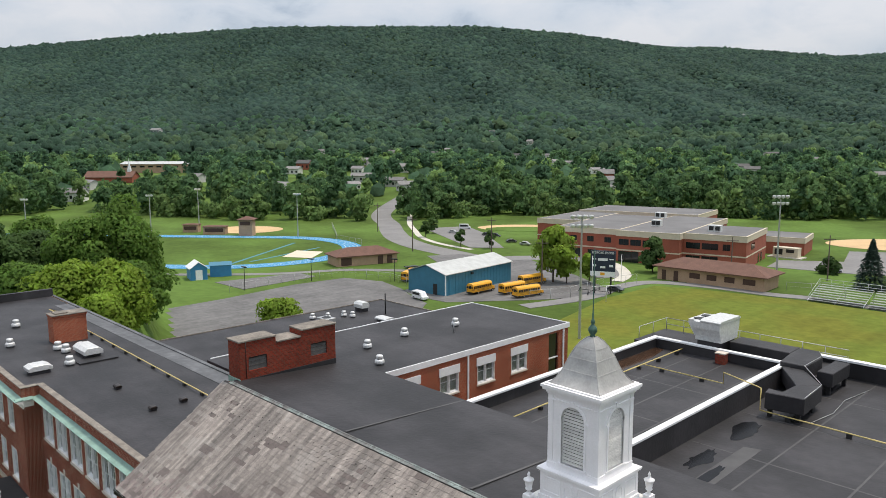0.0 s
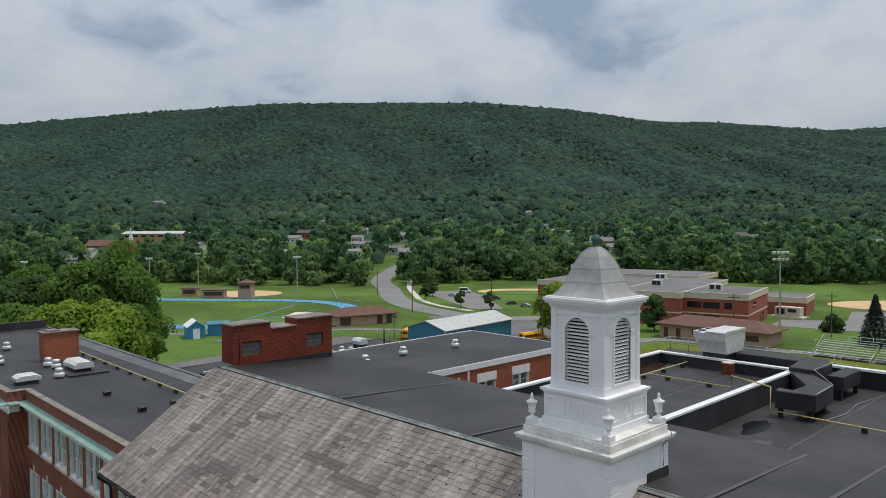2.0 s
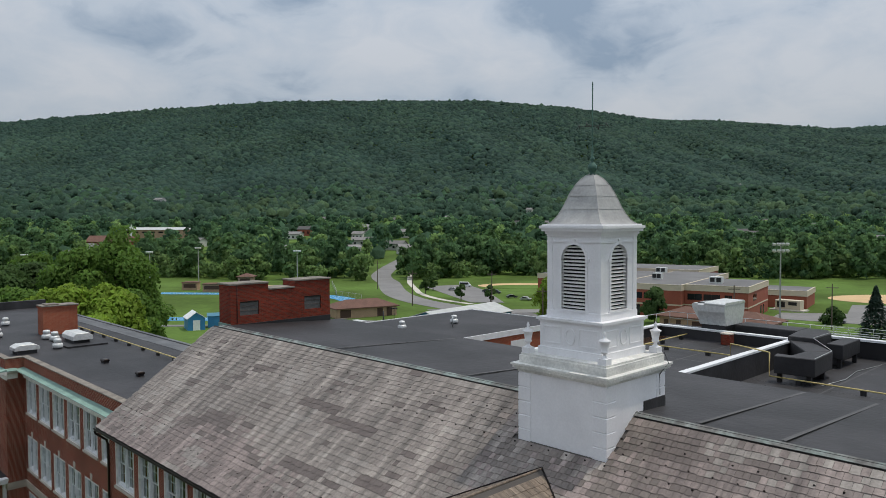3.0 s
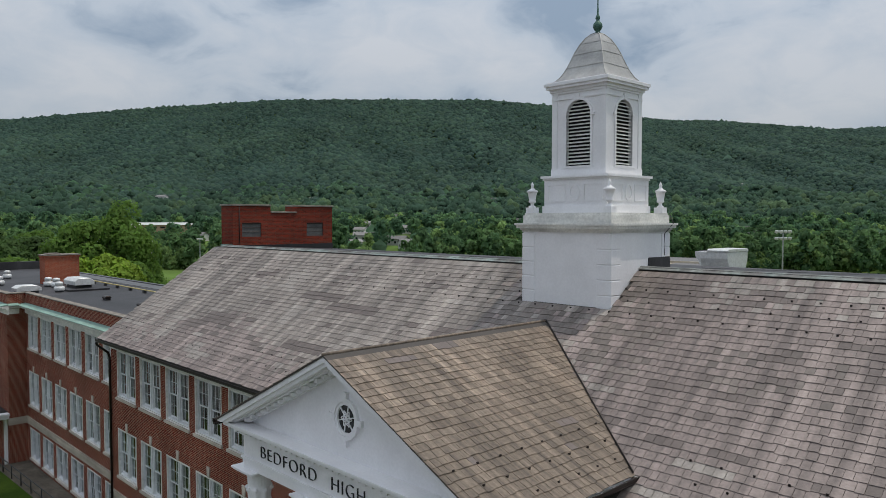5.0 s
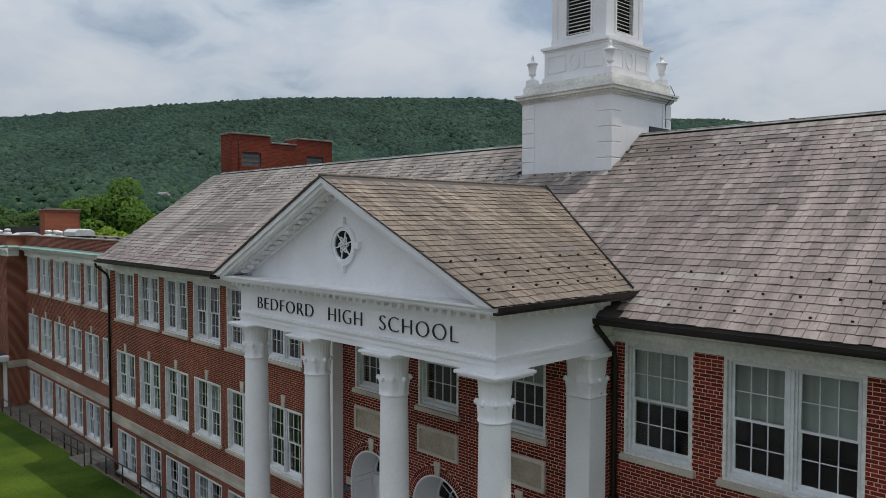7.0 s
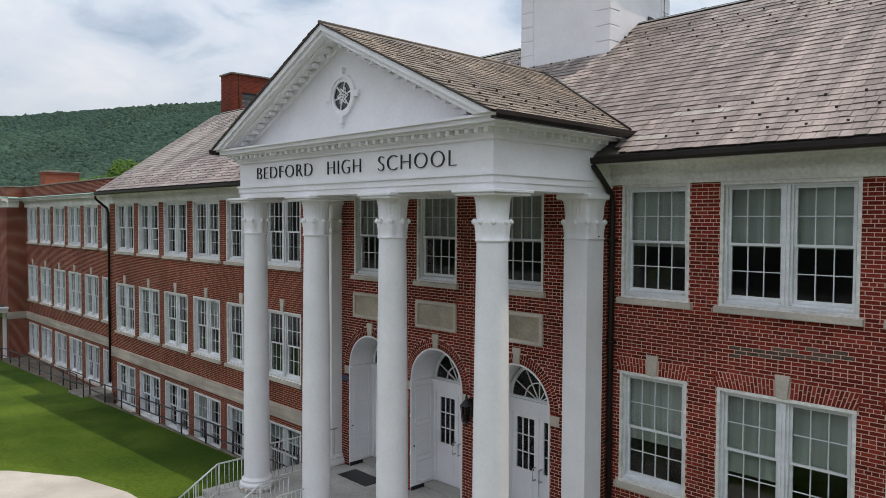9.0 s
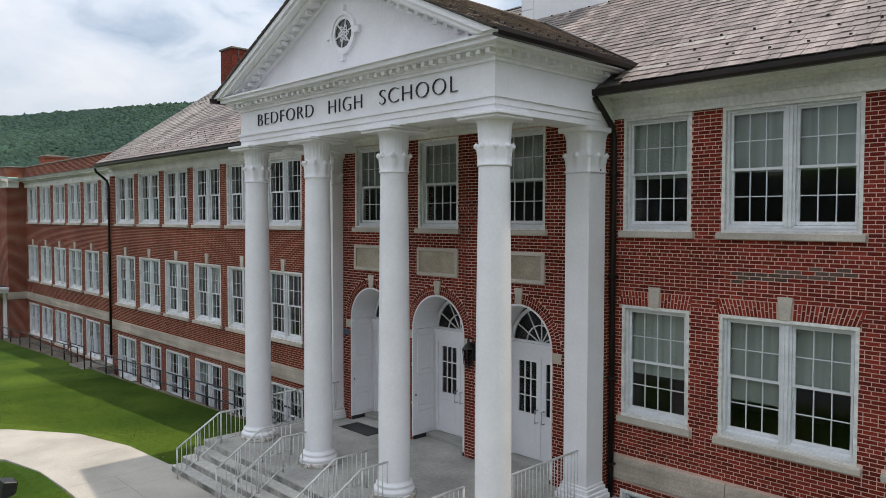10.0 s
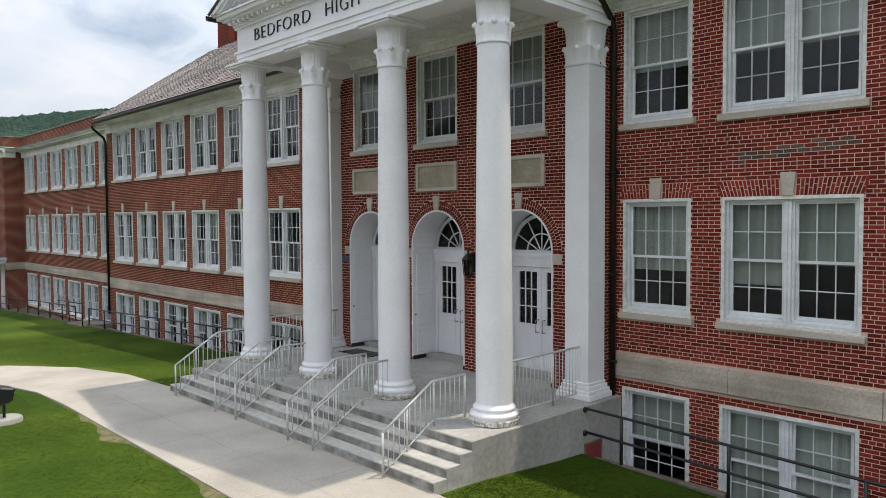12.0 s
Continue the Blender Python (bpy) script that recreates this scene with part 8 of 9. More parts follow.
for i, (x, y) in enumerate(((-157.3, 139.4), (-134.0, 131.3), (-125.9, 134.4), (-163, 148))):
    tree(x, y, 4.8, 3.2, 50 + i, LEAF_DARK, 900, 0.4, 12, 0.25, label="small round lollipop tree by the road", group="young trees along the road")
tree(-46.6, 155.7, 3.2, 5.0, 60, LEAF_DARK, 1200, 0.4, 14, 0.0, label="dense round green shrub", name="shrub")


def spruce(x, y, h, w, seed):
    r = np.random.default_rng(seed)
    t = thing("spruce_tree", "blue-green spruce with drooping tiers", "tree", "spruces behind the bleachers", at=(x, y, REAR))
    part("trunk", Geo().lathe([(0.22, 0), (0.03, h)], 8), BARK, t)
    n = 3600
    z = r.uniform(0.03, 1, n) ** 1.1
    tier = 1 - 0.25 * ((z * 9) % 1)
    rad = (1 - z) * w / 2 * tier * r.uniform(0.55, 1.05, n)
    a = r.uniform(0, 2 * math.pi, n)
    p = np.stack([rad * np.cos(a), rad * np.sin(a), z * h], 1)
    out = np.stack([np.cos(a), np.sin(a), np.full(n, -0.45)], 1)
    side = np.stack([-np.sin(a), np.cos(a), r.normal(0, 0.3, n)], 1)
    s = r.uniform(0.25, 0.5, n)[:, None]
    q = np.stack([p - side * s * 0.4, p + out * s, p + side * s * 0.4, p - out * s * 0.6], 1)
    part("crown", fast_mesh("crown", q.reshape(-1, 3), np.arange(n * 4).reshape(-1, 4), LEAF_SPRUCE), None, t)


spruce(-35.0, 143.0, 9.8, 7.5, 3)
spruce(-29.5, 145.0, 11.0, 8.0, 4)
spruce(-24.0, 144.0, 10.0, 8.0, 5)

# ---- woods along the valley ----
HP = np.array([h[:2] for h in HOUSES] + [(-451, 153), (-525, 212), (-500, 190), (-460, 165)], float)
HR = np.array([max(h[2], h[3]) * 0.45 + 6.0 for h in HOUSES] + [16, 30, 20, 16], float)
EYE = np.array([7.65, -12.4])
ROAD_AX = np.array([(-196, 157), (-213, 168), (-229, 181), (-250, 204), (-275, 236)], float)


def clear(xy, sight=True):
    """False near houses, along the camera's sight lines to them, and on the road."""
    ok = np.ones(len(xy), bool)
    for p, r in zip(HP, HR):
        d = xy - p
        to = (EYE - p) / np.linalg.norm(EYE - p)
        along = d @ to
        off = np.abs(d[:, 0] * to[1] - d[:, 1] * to[0])
        ok &= ~((np.hypot(d[:, 0], d[:, 1]) < r) | (sight & (along > 0) & (along < 125) & (off < r * 0.6)))
    for a, b in zip(ROAD_AX, ROAD_AX[1:]):
        t = np.clip(((xy - a) @ (b - a)) / ((b - a) @ (b - a)), 0, 1)
        ok &= np.linalg.norm(xy - (a + t[:, None] * (b - a)), axis=1) > 8.5
    return ok


def valley_keep(thin=0.0):
    def keep(xy, uv):
        edge = 268 + 14 * np.sin(uv[:, 1] * 0.03) + np.where(uv[:, 1] < -60, 6, 0)
        return clear(xy, False) & (clear(xy) | (rng.uniform(0, 1, len(xy)) < 0.3)) & (uv[:, 0] > edge) & (rng.uniform(0, 1, len(xy)) > thin)
    return keep


def card_wood(name, u0, u1, spacing, height, width, cards, size, material, label, thin=0.0, pick=None, keep=None):
    """A belt of leafy crowns in one mesh, each built from small sprays."""
    xy, uv = scatter(u0, u1, spacing)
    k = (keep or valley_keep(thin))(xy, uv)
    if pick is not None:
        k &= rng.uniform(0, 1, len(xy)) < pick
    xy = xy[k]
    out, ways, axes = [], [], []
    for p in xy:
        h = height * rng.uniform(0.65, 1.2)
        w = width * rng.uniform(0.75, 1.25)
        c, rad = crown_clumps(rng, h, w, h * 0.01, 11)
        q, d = leaf_cards(rng, cards, c, rad * 1.25, size)
        foot = np.array([p[0], p[1], float(land(p[0], p[1]))])
        out.append(q + foot)
        ways.append(d)
        axes.append(np.repeat((foot + [0, 0, h * 0.45])[None], cards, axis=0))
    me = soft_leaves(name, np.concatenate(out), np.concatenate(ways), np.concatenate(axes), material)
    tagged(new(name, me), label, "woods", kind="stuff")


# Belt greens carry a little added blue as painted haze.
BELT_DARK = mat("hazed_belt_leaf_dark", (0.0744, 0.1469, 0.0632), 0.8, var=0.25, scale=0.1, fine=0.2, fscale=1.5, island=0.3, spec=0.15)
BELT_MID = mat("hazed_belt_leaf_mid", (0.1042, 0.1916, 0.0725), 0.8, var=0.25, scale=0.1, fine=0.2, fscale=1.5, island=0.3, spec=0.15)
BELT_LIGHT = mat("hazed_belt_leaf_light", (0.1451, 0.2344, 0.0781), 0.8, var=0.25, scale=0.1, fine=0.2, fscale=1.5, island=0.3, spec=0.15)
for bm_ in (BELT_DARK, BELT_MID, BELT_LIGHT):
    add_translucence(bm_)
card_wood("tree_belt", 262, 350, 10.0, 14.0, 8.6, 330, 1.0, BELT_DARK, "dense belt of dark green trees across the valley", pick=0.46)
card_wood("tree_belt_light", 262, 350, 10.0, 13.5, 8.6, 330, 1.0, BELT_MID, "lighter green trees mixed into the valley belt", pick=0.60)
card_wood("tree_belt_bright", 262, 350, 12.0, 10.5, 8.0, 300, 1.0, BELT_LIGHT, "bright green trees mixed into the valley belt", pick=0.55)
card_wood("edge_bushes", 266, 292, 6.0, 5.0, 7.5, 130, 0.8, BELT_LIGHT, "low bright green bushes along the foot of the tree belt", pick=0.5)


def canopy(names, materials, labels, u0, u1, spacing, radius, keep=None, shares=(0.45, 0.35, 0.2), lift=0.3, tall=1.0, level=1, up=0.45, clumps=0):
    """Crowns over a wide belt, one mesh for each shade of green: single domes far off, or domes built up of smaller clumps of foliage."""
    xy, uv = scatter(u0, u1, spacing)
    if keep is not None:
        k = keep(xy, uv)
        xy, uv = xy[k], uv[k]
    drift = np.sin(xy[:, 0] * 0.013 + 1.3 * np.sin(xy[:, 1] * 0.011)) + np.sin(xy[:, 1] * 0.017 + 0.9)
    order = np.argsort(np.argsort(drift * 0.5 + rng.normal(0, 1.0, len(xy)))) / len(xy)
    lo = 0.0
    for name, m, label, share in zip(names, materials, labels, shares):
        p = xy[(order >= lo) & (order < lo + share)]
        lo += share
        n = len(p)
        r = radius * np.clip(rng.lognormal(-0.05, 0.30, n), 0.5, 1.8)
        z = land(p[:, 0], p[:, 1]) + r * lift + rng.uniform(0, radius * 0.7, n)
        c = np.column_stack([p, z])
        if not clumps:
            blob_wood(name, c, r, m, label, level, (0.8 * tall, 1.15 * tall), up=up)
            continue
        d = rng.normal(0, 1, (n, clumps, 3))
        d[:, :, 2] = np.where(d[:, :, 2] < -0.25, -d[:, :, 2], d[:, :, 2])
        d /= np.linalg.norm(d, axis=2)[:, :, None]
        d[:, 0] = (0, 0, 0)
        q = c[:, None, :] + d * (r[:, None] * rng.uniform(0.50, 0.78, (n, clumps)))[:, :, None] * np.array([1, 1, 1.1 * tall])
        rr = r[:, None] * rng.uniform(0.28, 0.52, (n, clumps))
        rr[:, 0] = r * 0.72
        blob_wood(name, q.reshape(-1, 3), rr.reshape(-1), m, label, level, (0.75, 1.1), up=up, about=np.repeat(c, clumps, axis=0), reach=np.repeat(r, clumps))


def hazed_leaf(name, col):
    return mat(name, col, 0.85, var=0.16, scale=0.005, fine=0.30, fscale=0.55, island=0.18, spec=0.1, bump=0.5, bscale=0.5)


# Valley greens: more blue than the belt, painted in for haze.
V_DARK = mat("hazed_valley_leaf_dark", (0.0669, 0.1373, 0.0739), 0.8, var=0.25, scale=0.1, fine=0.2, fscale=1.5, island=0.3, spec=0.15)
V_MID = mat("hazed_valley_leaf_mid", (0.1109, 0.2077, 0.0915), 0.8, var=0.25, scale=0.1, fine=0.2, fscale=1.5, island=0.3, spec=0.15)
V_LIGHT = mat("hazed_valley_leaf_light", (0.1984, 0.3146, 0.1085), 0.8, var=0.25, scale=0.1, fine=0.2, fscale=1.5, island=0.3, spec=0.15)
for m_ in (V_DARK, V_MID, V_LIGHT):
    add_translucence(m_)
# Distance haze is painted into these greens as blue, most on the ridge.
H_DARK = hazed_leaf("hazed_hill_leaf_dark", (0.0259, 0.0519, 0.0408))
H_MID = hazed_leaf("hazed_hill_leaf_mid", (0.0298, 0.0573, 0.0424))
H_LIGHT = hazed_leaf("hazed_hill_leaf_light", (0.0397, 0.0714, 0.0474))
S_DARK = hazed_leaf("hazed_slope_leaf_dark", (0.0262, 0.0542, 0.0350))
S_MID = hazed_leaf("hazed_slope_leaf_mid", (0.0367, 0.0699, 0.0402))
S_LIGHT = hazed_leaf("hazed_slope_leaf_light", (0.0524, 0.0891, 0.0437))
KINDS = ("dark", "medium", "light")
open_land = lambda xy: np.sin(xy[:, 0] * 0.031 + 1.2 * np.sin(xy[:, 1] * 0.021)) + np.sin(xy[:, 1] * 0.037 + 0.6) < -0.75
town = lambda xy, uv: clear(xy) & (rng.uniform(0, 1, len(xy)) > np.where(open_land(xy) & (uv[:, 0] < 700), 0.62, 0.12))
# Dark green filler darkens the gaps between the valley trees.
wood_band("valley_understorey", 340, 1125, 15.0, 6.2, "dark inner filler crowns between the valley trees", lambda xy, uv: clear(xy) & ~(open_land(xy) & (uv[:, 0] < 700)), 0, V_DARK, -0.1)
for k_, m_, tall_, pick_ in zip(KINDS, (V_DARK, V_MID, V_LIGHT), (12.5, 12.0, 10.5), (0.36, 0.38, 0.22)):
    card_wood("valley_woods_" + k_, 345, 650, 12.0, tall_, 10.5, 270, 1.25, m_, k_ + " green leafy trees over the valley town", pick=pick_, keep=town)
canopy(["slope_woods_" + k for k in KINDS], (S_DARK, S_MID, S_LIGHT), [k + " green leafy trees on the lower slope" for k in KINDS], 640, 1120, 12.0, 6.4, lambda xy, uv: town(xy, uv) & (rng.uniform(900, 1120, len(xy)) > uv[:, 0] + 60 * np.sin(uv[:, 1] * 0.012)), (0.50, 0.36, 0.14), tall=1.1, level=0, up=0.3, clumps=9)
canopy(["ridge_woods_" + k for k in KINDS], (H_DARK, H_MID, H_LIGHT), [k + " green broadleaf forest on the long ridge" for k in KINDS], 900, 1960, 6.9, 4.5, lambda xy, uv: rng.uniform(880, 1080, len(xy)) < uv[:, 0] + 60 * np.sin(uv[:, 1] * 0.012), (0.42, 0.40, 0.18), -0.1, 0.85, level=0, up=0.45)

# ---- enlarge the low grounds about the camera's first position; vehicles keep their size ----
PLAN = Matrix.Translation(FIRST_EYE) @ Matrix.Scale(PLAN_S, 4) @ Matrix.Translation(-FIRST_EYE)
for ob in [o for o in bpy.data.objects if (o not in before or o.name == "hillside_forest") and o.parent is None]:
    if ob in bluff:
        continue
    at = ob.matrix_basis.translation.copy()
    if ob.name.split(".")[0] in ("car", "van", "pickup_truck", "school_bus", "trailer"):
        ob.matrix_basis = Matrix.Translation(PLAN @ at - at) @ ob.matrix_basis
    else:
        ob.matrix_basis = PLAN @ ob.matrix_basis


# ---- front lawn, walk and sunken strip ----
RAIL_A, RAIL_B = -4.50, -0.033
BARE = [(-10.3, -4.72, 0.35, 0.09), (0.5, -4.9, 0.25, 0.1)]
def lawn_z(x, y):
    return land(x, y) + 0.03


def soil_width(x):
    """How far the bare soil reaches out from the walk's front edge into the lawn."""
    bump = lambda c, w, a: a * np.exp(-((x - c) / w) ** 2)
    return 0.035 + 0.02 * np.sin(x * 9.0) * np.sin(x * 3.7) + bump(-6.55, 0.34, 0.34) + bump(-7.15, 0.4, 0.16) + bump(-8.25, 0.30, 0.17) + bump(-2.5, 0.45, 0.22) + bump(0.4, 0.6, 0.12) + 0.05 * np.abs(np.sin(x * 14.0 + np.sin(x * 5.0)) * np.sin(x * 23.0)) * (bump(-6.7, 0.9, 1.0) + bump(-8.2, 0.5, 1.0) + bump(-2.5, 0.6, 1.0))


lx = np.arange(-62, 20.5, 0.5)
ly = np.arange(-13, -1.24, 0.5)
ly[-1] = -1.30
LX, LY = np.meshgrid(lx, ly)
ii = np.arange(LX.size).reshape(LX.shape)
lq = np.stack([ii[:-1, :-1], ii[:-1, 1:], ii[1:, 1:], ii[1:, :-1]], -1)
cxm, cym = LX[:-1, :-1] + 0.25, LY[:-1, :-1] + 0.25
keep_q = ~((cxm > PX0 + 0.3) & (cxm < PX1 - 0.3) & (cym > -4.6))
lawn = new("lawn", fast_mesh("lawn", np.stack([LX, LY, lawn_z(LX, LY) + 0.012 * np.sin(LX * 1.7) * np.cos(LY * 1.3)], -1).reshape(-1, 3), lq[keep_q].reshape(-1, 4), GRASS, True))
tagged(lawn, "green mown front lawn", "lawn", kind="structure")
# Unseen asphalt, added to dull the green bounce and window reflections.
sheet("front_street", [(-120, -13), (80, -13), (80, -72), (-120, -72)], ASPHALT, -4.5, "unseen grey asphalt added before the school against green bounce", "road", thick=1.5)

front_walk = new("front_walk")
tagged(front_walk, "pale concrete entrance walk in large slabs", "walk", kind="structure")


def slab_piece(corners):
    g = Geo()
    c = Vector((sum(p[0] for p in corners) / 4, sum(p[1] for p in corners) / 4))
    top = [(p[0] + (c.x - p[0]) * 0.006, p[1] + (c.y - p[1]) * 0.006) for p in corners]
    zs = [float(lawn_z(*p)) + 0.045 for p in corners]
    g.add([(p[0], p[1], z) for p, z in zip(top, zs)] + [(p[0], p[1], z - 0.012) for p, z in zip(corners, zs)] + [(p[0], p[1], z - 0.2) for p, z in zip(corners, zs)],
          [(0, 1, 2, 3)] + [(4 + i, 4 + (i + 1) % 4, (i + 1) % 4, i) for i in range(4)] + [(8 + i, 8 + (i + 1) % 4, 4 + (i + 1) % 4, 4 + i) for i in range(4)])
    return g


wx = [5.6, 3.8, 2.0, 0.1, -1.8, -3.6, -5.4, -7.2, -9.0, -9.9]
for a, b in zip(wx, wx[1:]):
    for y0, y1 in ((-5.0, -6.15), (-6.15, -7.26)):
        part("slab", slab_piece([(b, y1), (a, y1), (a, y0), (b, y0)]), WALK, front_walk)
# the branch that curves away along the lawn
far_edge = [(-9.9, -4.85), (-12.2, -4.95), (-14.6, -5.45), (-16.8, -6.7), (-19.0, -8.8), (-21.0, -11.5)]
near_edge = [(-9.9, -7.26), (-11.6, -7.32), (-13.4, -7.65), (-14.9, -8.6), (-16.4, -10.4), (-17.8, -12.6)]
for i in range(len(far_edge) - 1):
    part("slab", slab_piece([near_edge[i + 1], near_edge[i], far_edge[i], far_edge[i + 1]]), WALK, front_walk)
part("slab", slab_piece([(-9.9, -5.0), (-9.45, -5.0), (-9.45, -4.7), (-9.9, -4.85)]), WALK, front_walk)
for i, (x, y, rx, ry) in enumerate(BARE):
    z = float(lawn_z(x, y)) + 0.008 + 0.0015 * i
    solo("bare_patch", puddle(x, y, rx, ry, z, 44), DIRT, "bare tan dirt worn into the grass beside the walk", "dirt", "structure")

sx_ = np.arange(-9.9, 4.5, 0.06)
rows_ = []
for share in (0.0, 0.5, 1.0):
    yy_ = -7.25 - soil_width(sx_) * share
    rows_.append(np.stack([sx_, yy_, lawn_z(sx_, yy_) + (0.024, 0.020, -0.03)[int(share * 2)]], -1))
si_ = np.arange(3 * len(sx_)).reshape(3, -1)
sq_ = np.stack([si_[1:, :-1], si_[1:, 1:], si_[:-1, 1:], si_[:-1, :-1]], -1).reshape(-1, 4)
soil = new("bare_soil", fast_mesh("bare_soil", np.concatenate(rows_), sq_, DIRT, True))
tagged(soil, "bare tan soil worn into the grass along the walk", "dirt", kind="structure")

# sunken strip with its kerb and black pipe rail
KERB = mat("mottled_brown_concrete", (0.150, 0.126, 0.100), 0.95, var=0.35, scale=0.9, fine=0.2, fscale=9, bump=0.3, bscale=20, spec=0.1)
for x0, x1, step in ((0.14, 20.0, 2.5), (-44.2, -9.42, 2.5)):
    x = x0
    while x < x1 - 0.1:
        e = min(x + step, x1)
        za = float(lawn_z((x + e) / 2, -1.5))
        solo("areaway_kerb", Geo().box(x, e - 0.004, -1.30, -1.14, -6.3, za + 0.015), KERB, "low mottled brown concrete kerb", "kerb", "structure", bevel=0.012)
        x = e
solo("areaway_floor", Geo().box(-44.3, 20, -1.2, 0.75, -6.4, -5.80), KERB, "sunken mottled brown concrete strip along the wall", "paving", "structure")


def areaway_rail(x0, x1, name="areaway_railing"):
    t = thing(name, "black iron two-pipe railing along the sunken strip", "railing", "black railings along the front")
    y = -1.22
    n = max(1, round((x1 - x0) / 1.96))
    xs_ = [x0 + (x1 - x0) * i / n for i in range(n + 1)]
    zz = lambda x: float(lawn_z(x, -1.5)) + 0.05 if x0 < 0 else RAIL_A + RAIL_B * x
    for x in xs_:
        part("post", Geo().tube([(x, y, float(lawn_z(x, -1.5)) - 0.05), (x, y, zz(x) + 0.72)], 0.030, 8), BLACK_IRON, t)
    for h in (0.72, 0.28):
        part("rail", Geo().tube([(x, y, zz(x) + h) for x in ([PX1] if x0 > 0 else []) + xs_], 0.026, 8), BLACK_IRON, t)
    if x0 > 0:
        for h in (0.72, 0.28):
            part("flange", Geo().tube([(PX1 - 0.01, y, zz(x0) + h), (PX1 + 0.03, y, zz(x0) + h)], 0.055, 10), BLACK_IRON, t)


areaway_rail(0.72, 18.3)
areaway_rail(-26.6, -9.6)
areaway_rail(-44.0, -28.4)
rp = thing("ramp_landing", "concrete landing block with black rails at the wall", "landing", at=(-27.5, -1.0, 0))
part("block", Geo().box(-0.9, 0.9, -0.6, 0.8, -6.0, -4.95), COPING_OLD, rp, bevel=0.02)
for x in (-0.9, 0.9):
    part("post", Geo().tube([(x, -0.5, -5.0), (x, -0.5, -3.95)], 0.024, 8), BLACK_IRON, rp)
for z in (-3.97, -4.4):
    part("rail", Geo().tube([(-2.6, -0.5, z - 0.1), (0.9, -0.5, z)], 0.022, 8), BLACK_IRON, rp)
fl = thing("floodlight", "black ground floodlight on a round concrete base", "floodlight", at=(-9.25, -8.55, float(lawn_z(-9.25, -8.55)) - 0.05))
part("base", Geo().lathe([(0.34, -0.2), (0.34, 0.12), (0.31, 0.15)], 20), CONCRETE, fl)
part("stem", Geo().tube([(0, 0, 0.1), (0, 0, 0.5)], 0.03), BLACK_IRON, fl)
part("head", Geo().prism([(-0.16, 0.42), (0.10, 0.48), (0.16, 0.75), (-0.10, 0.80)], "x", -0.2, 0.2), BLACK_IRON, fl, bevel=0.02)
part("lens", Geo().add([(-0.17, 0.12, 0.50), (0.17, 0.12, 0.50), (0.17, 0.17, 0.73), (-0.17, 0.17, 0.73)], [(0, 1, 2, 3)]), CAR_GLASS, fl)

# short grass blades over the parts of the lawn that lie near
def grass_blades(name, n, x0, x1, y0, y1, h, seed):
    r = np.random.default_rng(seed)
    x, y = r.uniform(x0, x1, n), r.uniform(y0, y1, n)
    on_walk = (y > -7.25 - np.where(x < 4.5, soil_width(x) * r.uniform(0.5, 1.1, n), 0)) & (y < -5.1) & (x > -10) | ((x > PX0 - 0.1) & (x < PX1 + 0.03) & (y > -5.3)) | ((x < -9.9) & (y > -7.7 - 0.35 * np.clip(-13 - x, 0, 9) ** 1.15) & (y < -4.8 - 0.30 * np.clip(-13.5 - x, 0, 9) ** 1.2))
    x, y = x[~on_walk], y[~on_walk]
    n = len(x)
    a = r.uniform(0, 6.28, n)
    hh = h * r.uniform(0.5, 1.3, n)
    w = 0.010
    z = lawn_z(x, y) + 0.012 * np.sin(x * 1.7) * np.cos(y * 1.3) - 0.003
    lean = r.normal(0, 1.5, (n, 2)) * hh[:, None]
    v = np.stack([np.stack([x - w * np.cos(a), y - w * np.sin(a), z], -1), np.stack([x + w * np.cos(a), y + w * np.sin(a), z], -1), np.stack([x + lean[:, 0], y + lean[:, 1], z + hh], -1)], 1)
    turn = np.cross(v[:, 1] - v[:, 0], v[:, 2] - v[:, 0])[:, 2] < 0
    v[turn] = v[turn][:, [1, 0, 2]]
    me = fast_mesh(name, v.reshape(-1, 3), np.arange(3 * n).reshape(-1, 3), GRASS_BLADE, True, True)
    up = np.stack([lean[:, 0], lean[:, 1], hh * 2.2], -1)
    me.normals_split_custom_set_from_vertices(np.repeat(up / np.linalg.norm(up, axis=1)[:, None], 3, axis=0))
    ob = new(name, me)
    tagged(ob, "short green grass blades of the lawn", "grass", kind="stuff")


GRASS_BLADE = mat("grass_blades", (0.042, 0.086, 0.007), 0.8, var=0.28, scale=0.35, fine=0.2, fscale=6, island=0.25, col2=(0.070, 0.105, 0.010), spec=0.08)
add_translucence(GRASS_BLADE, 0.5)
grass_blades("grass", 90000, 0.0, 6.5, -8.5, -1.32, 0.020, 1)
grass_blades("grass_left", 170000, -24, -1.0, -11.5, -1.32, 0.017, 2)


# ---- slates, one by one ----
SN = math.hypot(RIDGE_Y - EAVE_Y, RIDGE_ZZ - EAVE_Z)
pr = random.Random(21)
SOOT = [(-6.2, -2.2, 4.2, 5.4, 0.5), (-2.9, -1.9, 3.4, 7.0, 0.6), (-1.9, -1.0, 3.0, 5.4, 0.35), (-7.0, -5.7, 5.0, 6.6, 0.3), (0.2, 3.0, 3.2, 4.6, 0.14), (-16.0, -9.0, 0.2, 1.2, 0.15)]
PATCHES = [(-15.8, -13.4, 4.40, 4.80), (-13.7, -11.0, 3.95, 4.38), (-20.6, -18.4, 2.35, 2.95), (-21.6, -20.2, 1.75, 2.3), (-14.0, -11.6, 1.75, 2.2), (-10.3, -8.7, 2.35, 2.75), (-2.65, -0.85, 5.9, 6.7), (-24.2, -23.2, 3.4, 3.8), (-19.6, -19.0, 5.3, 5.7)]


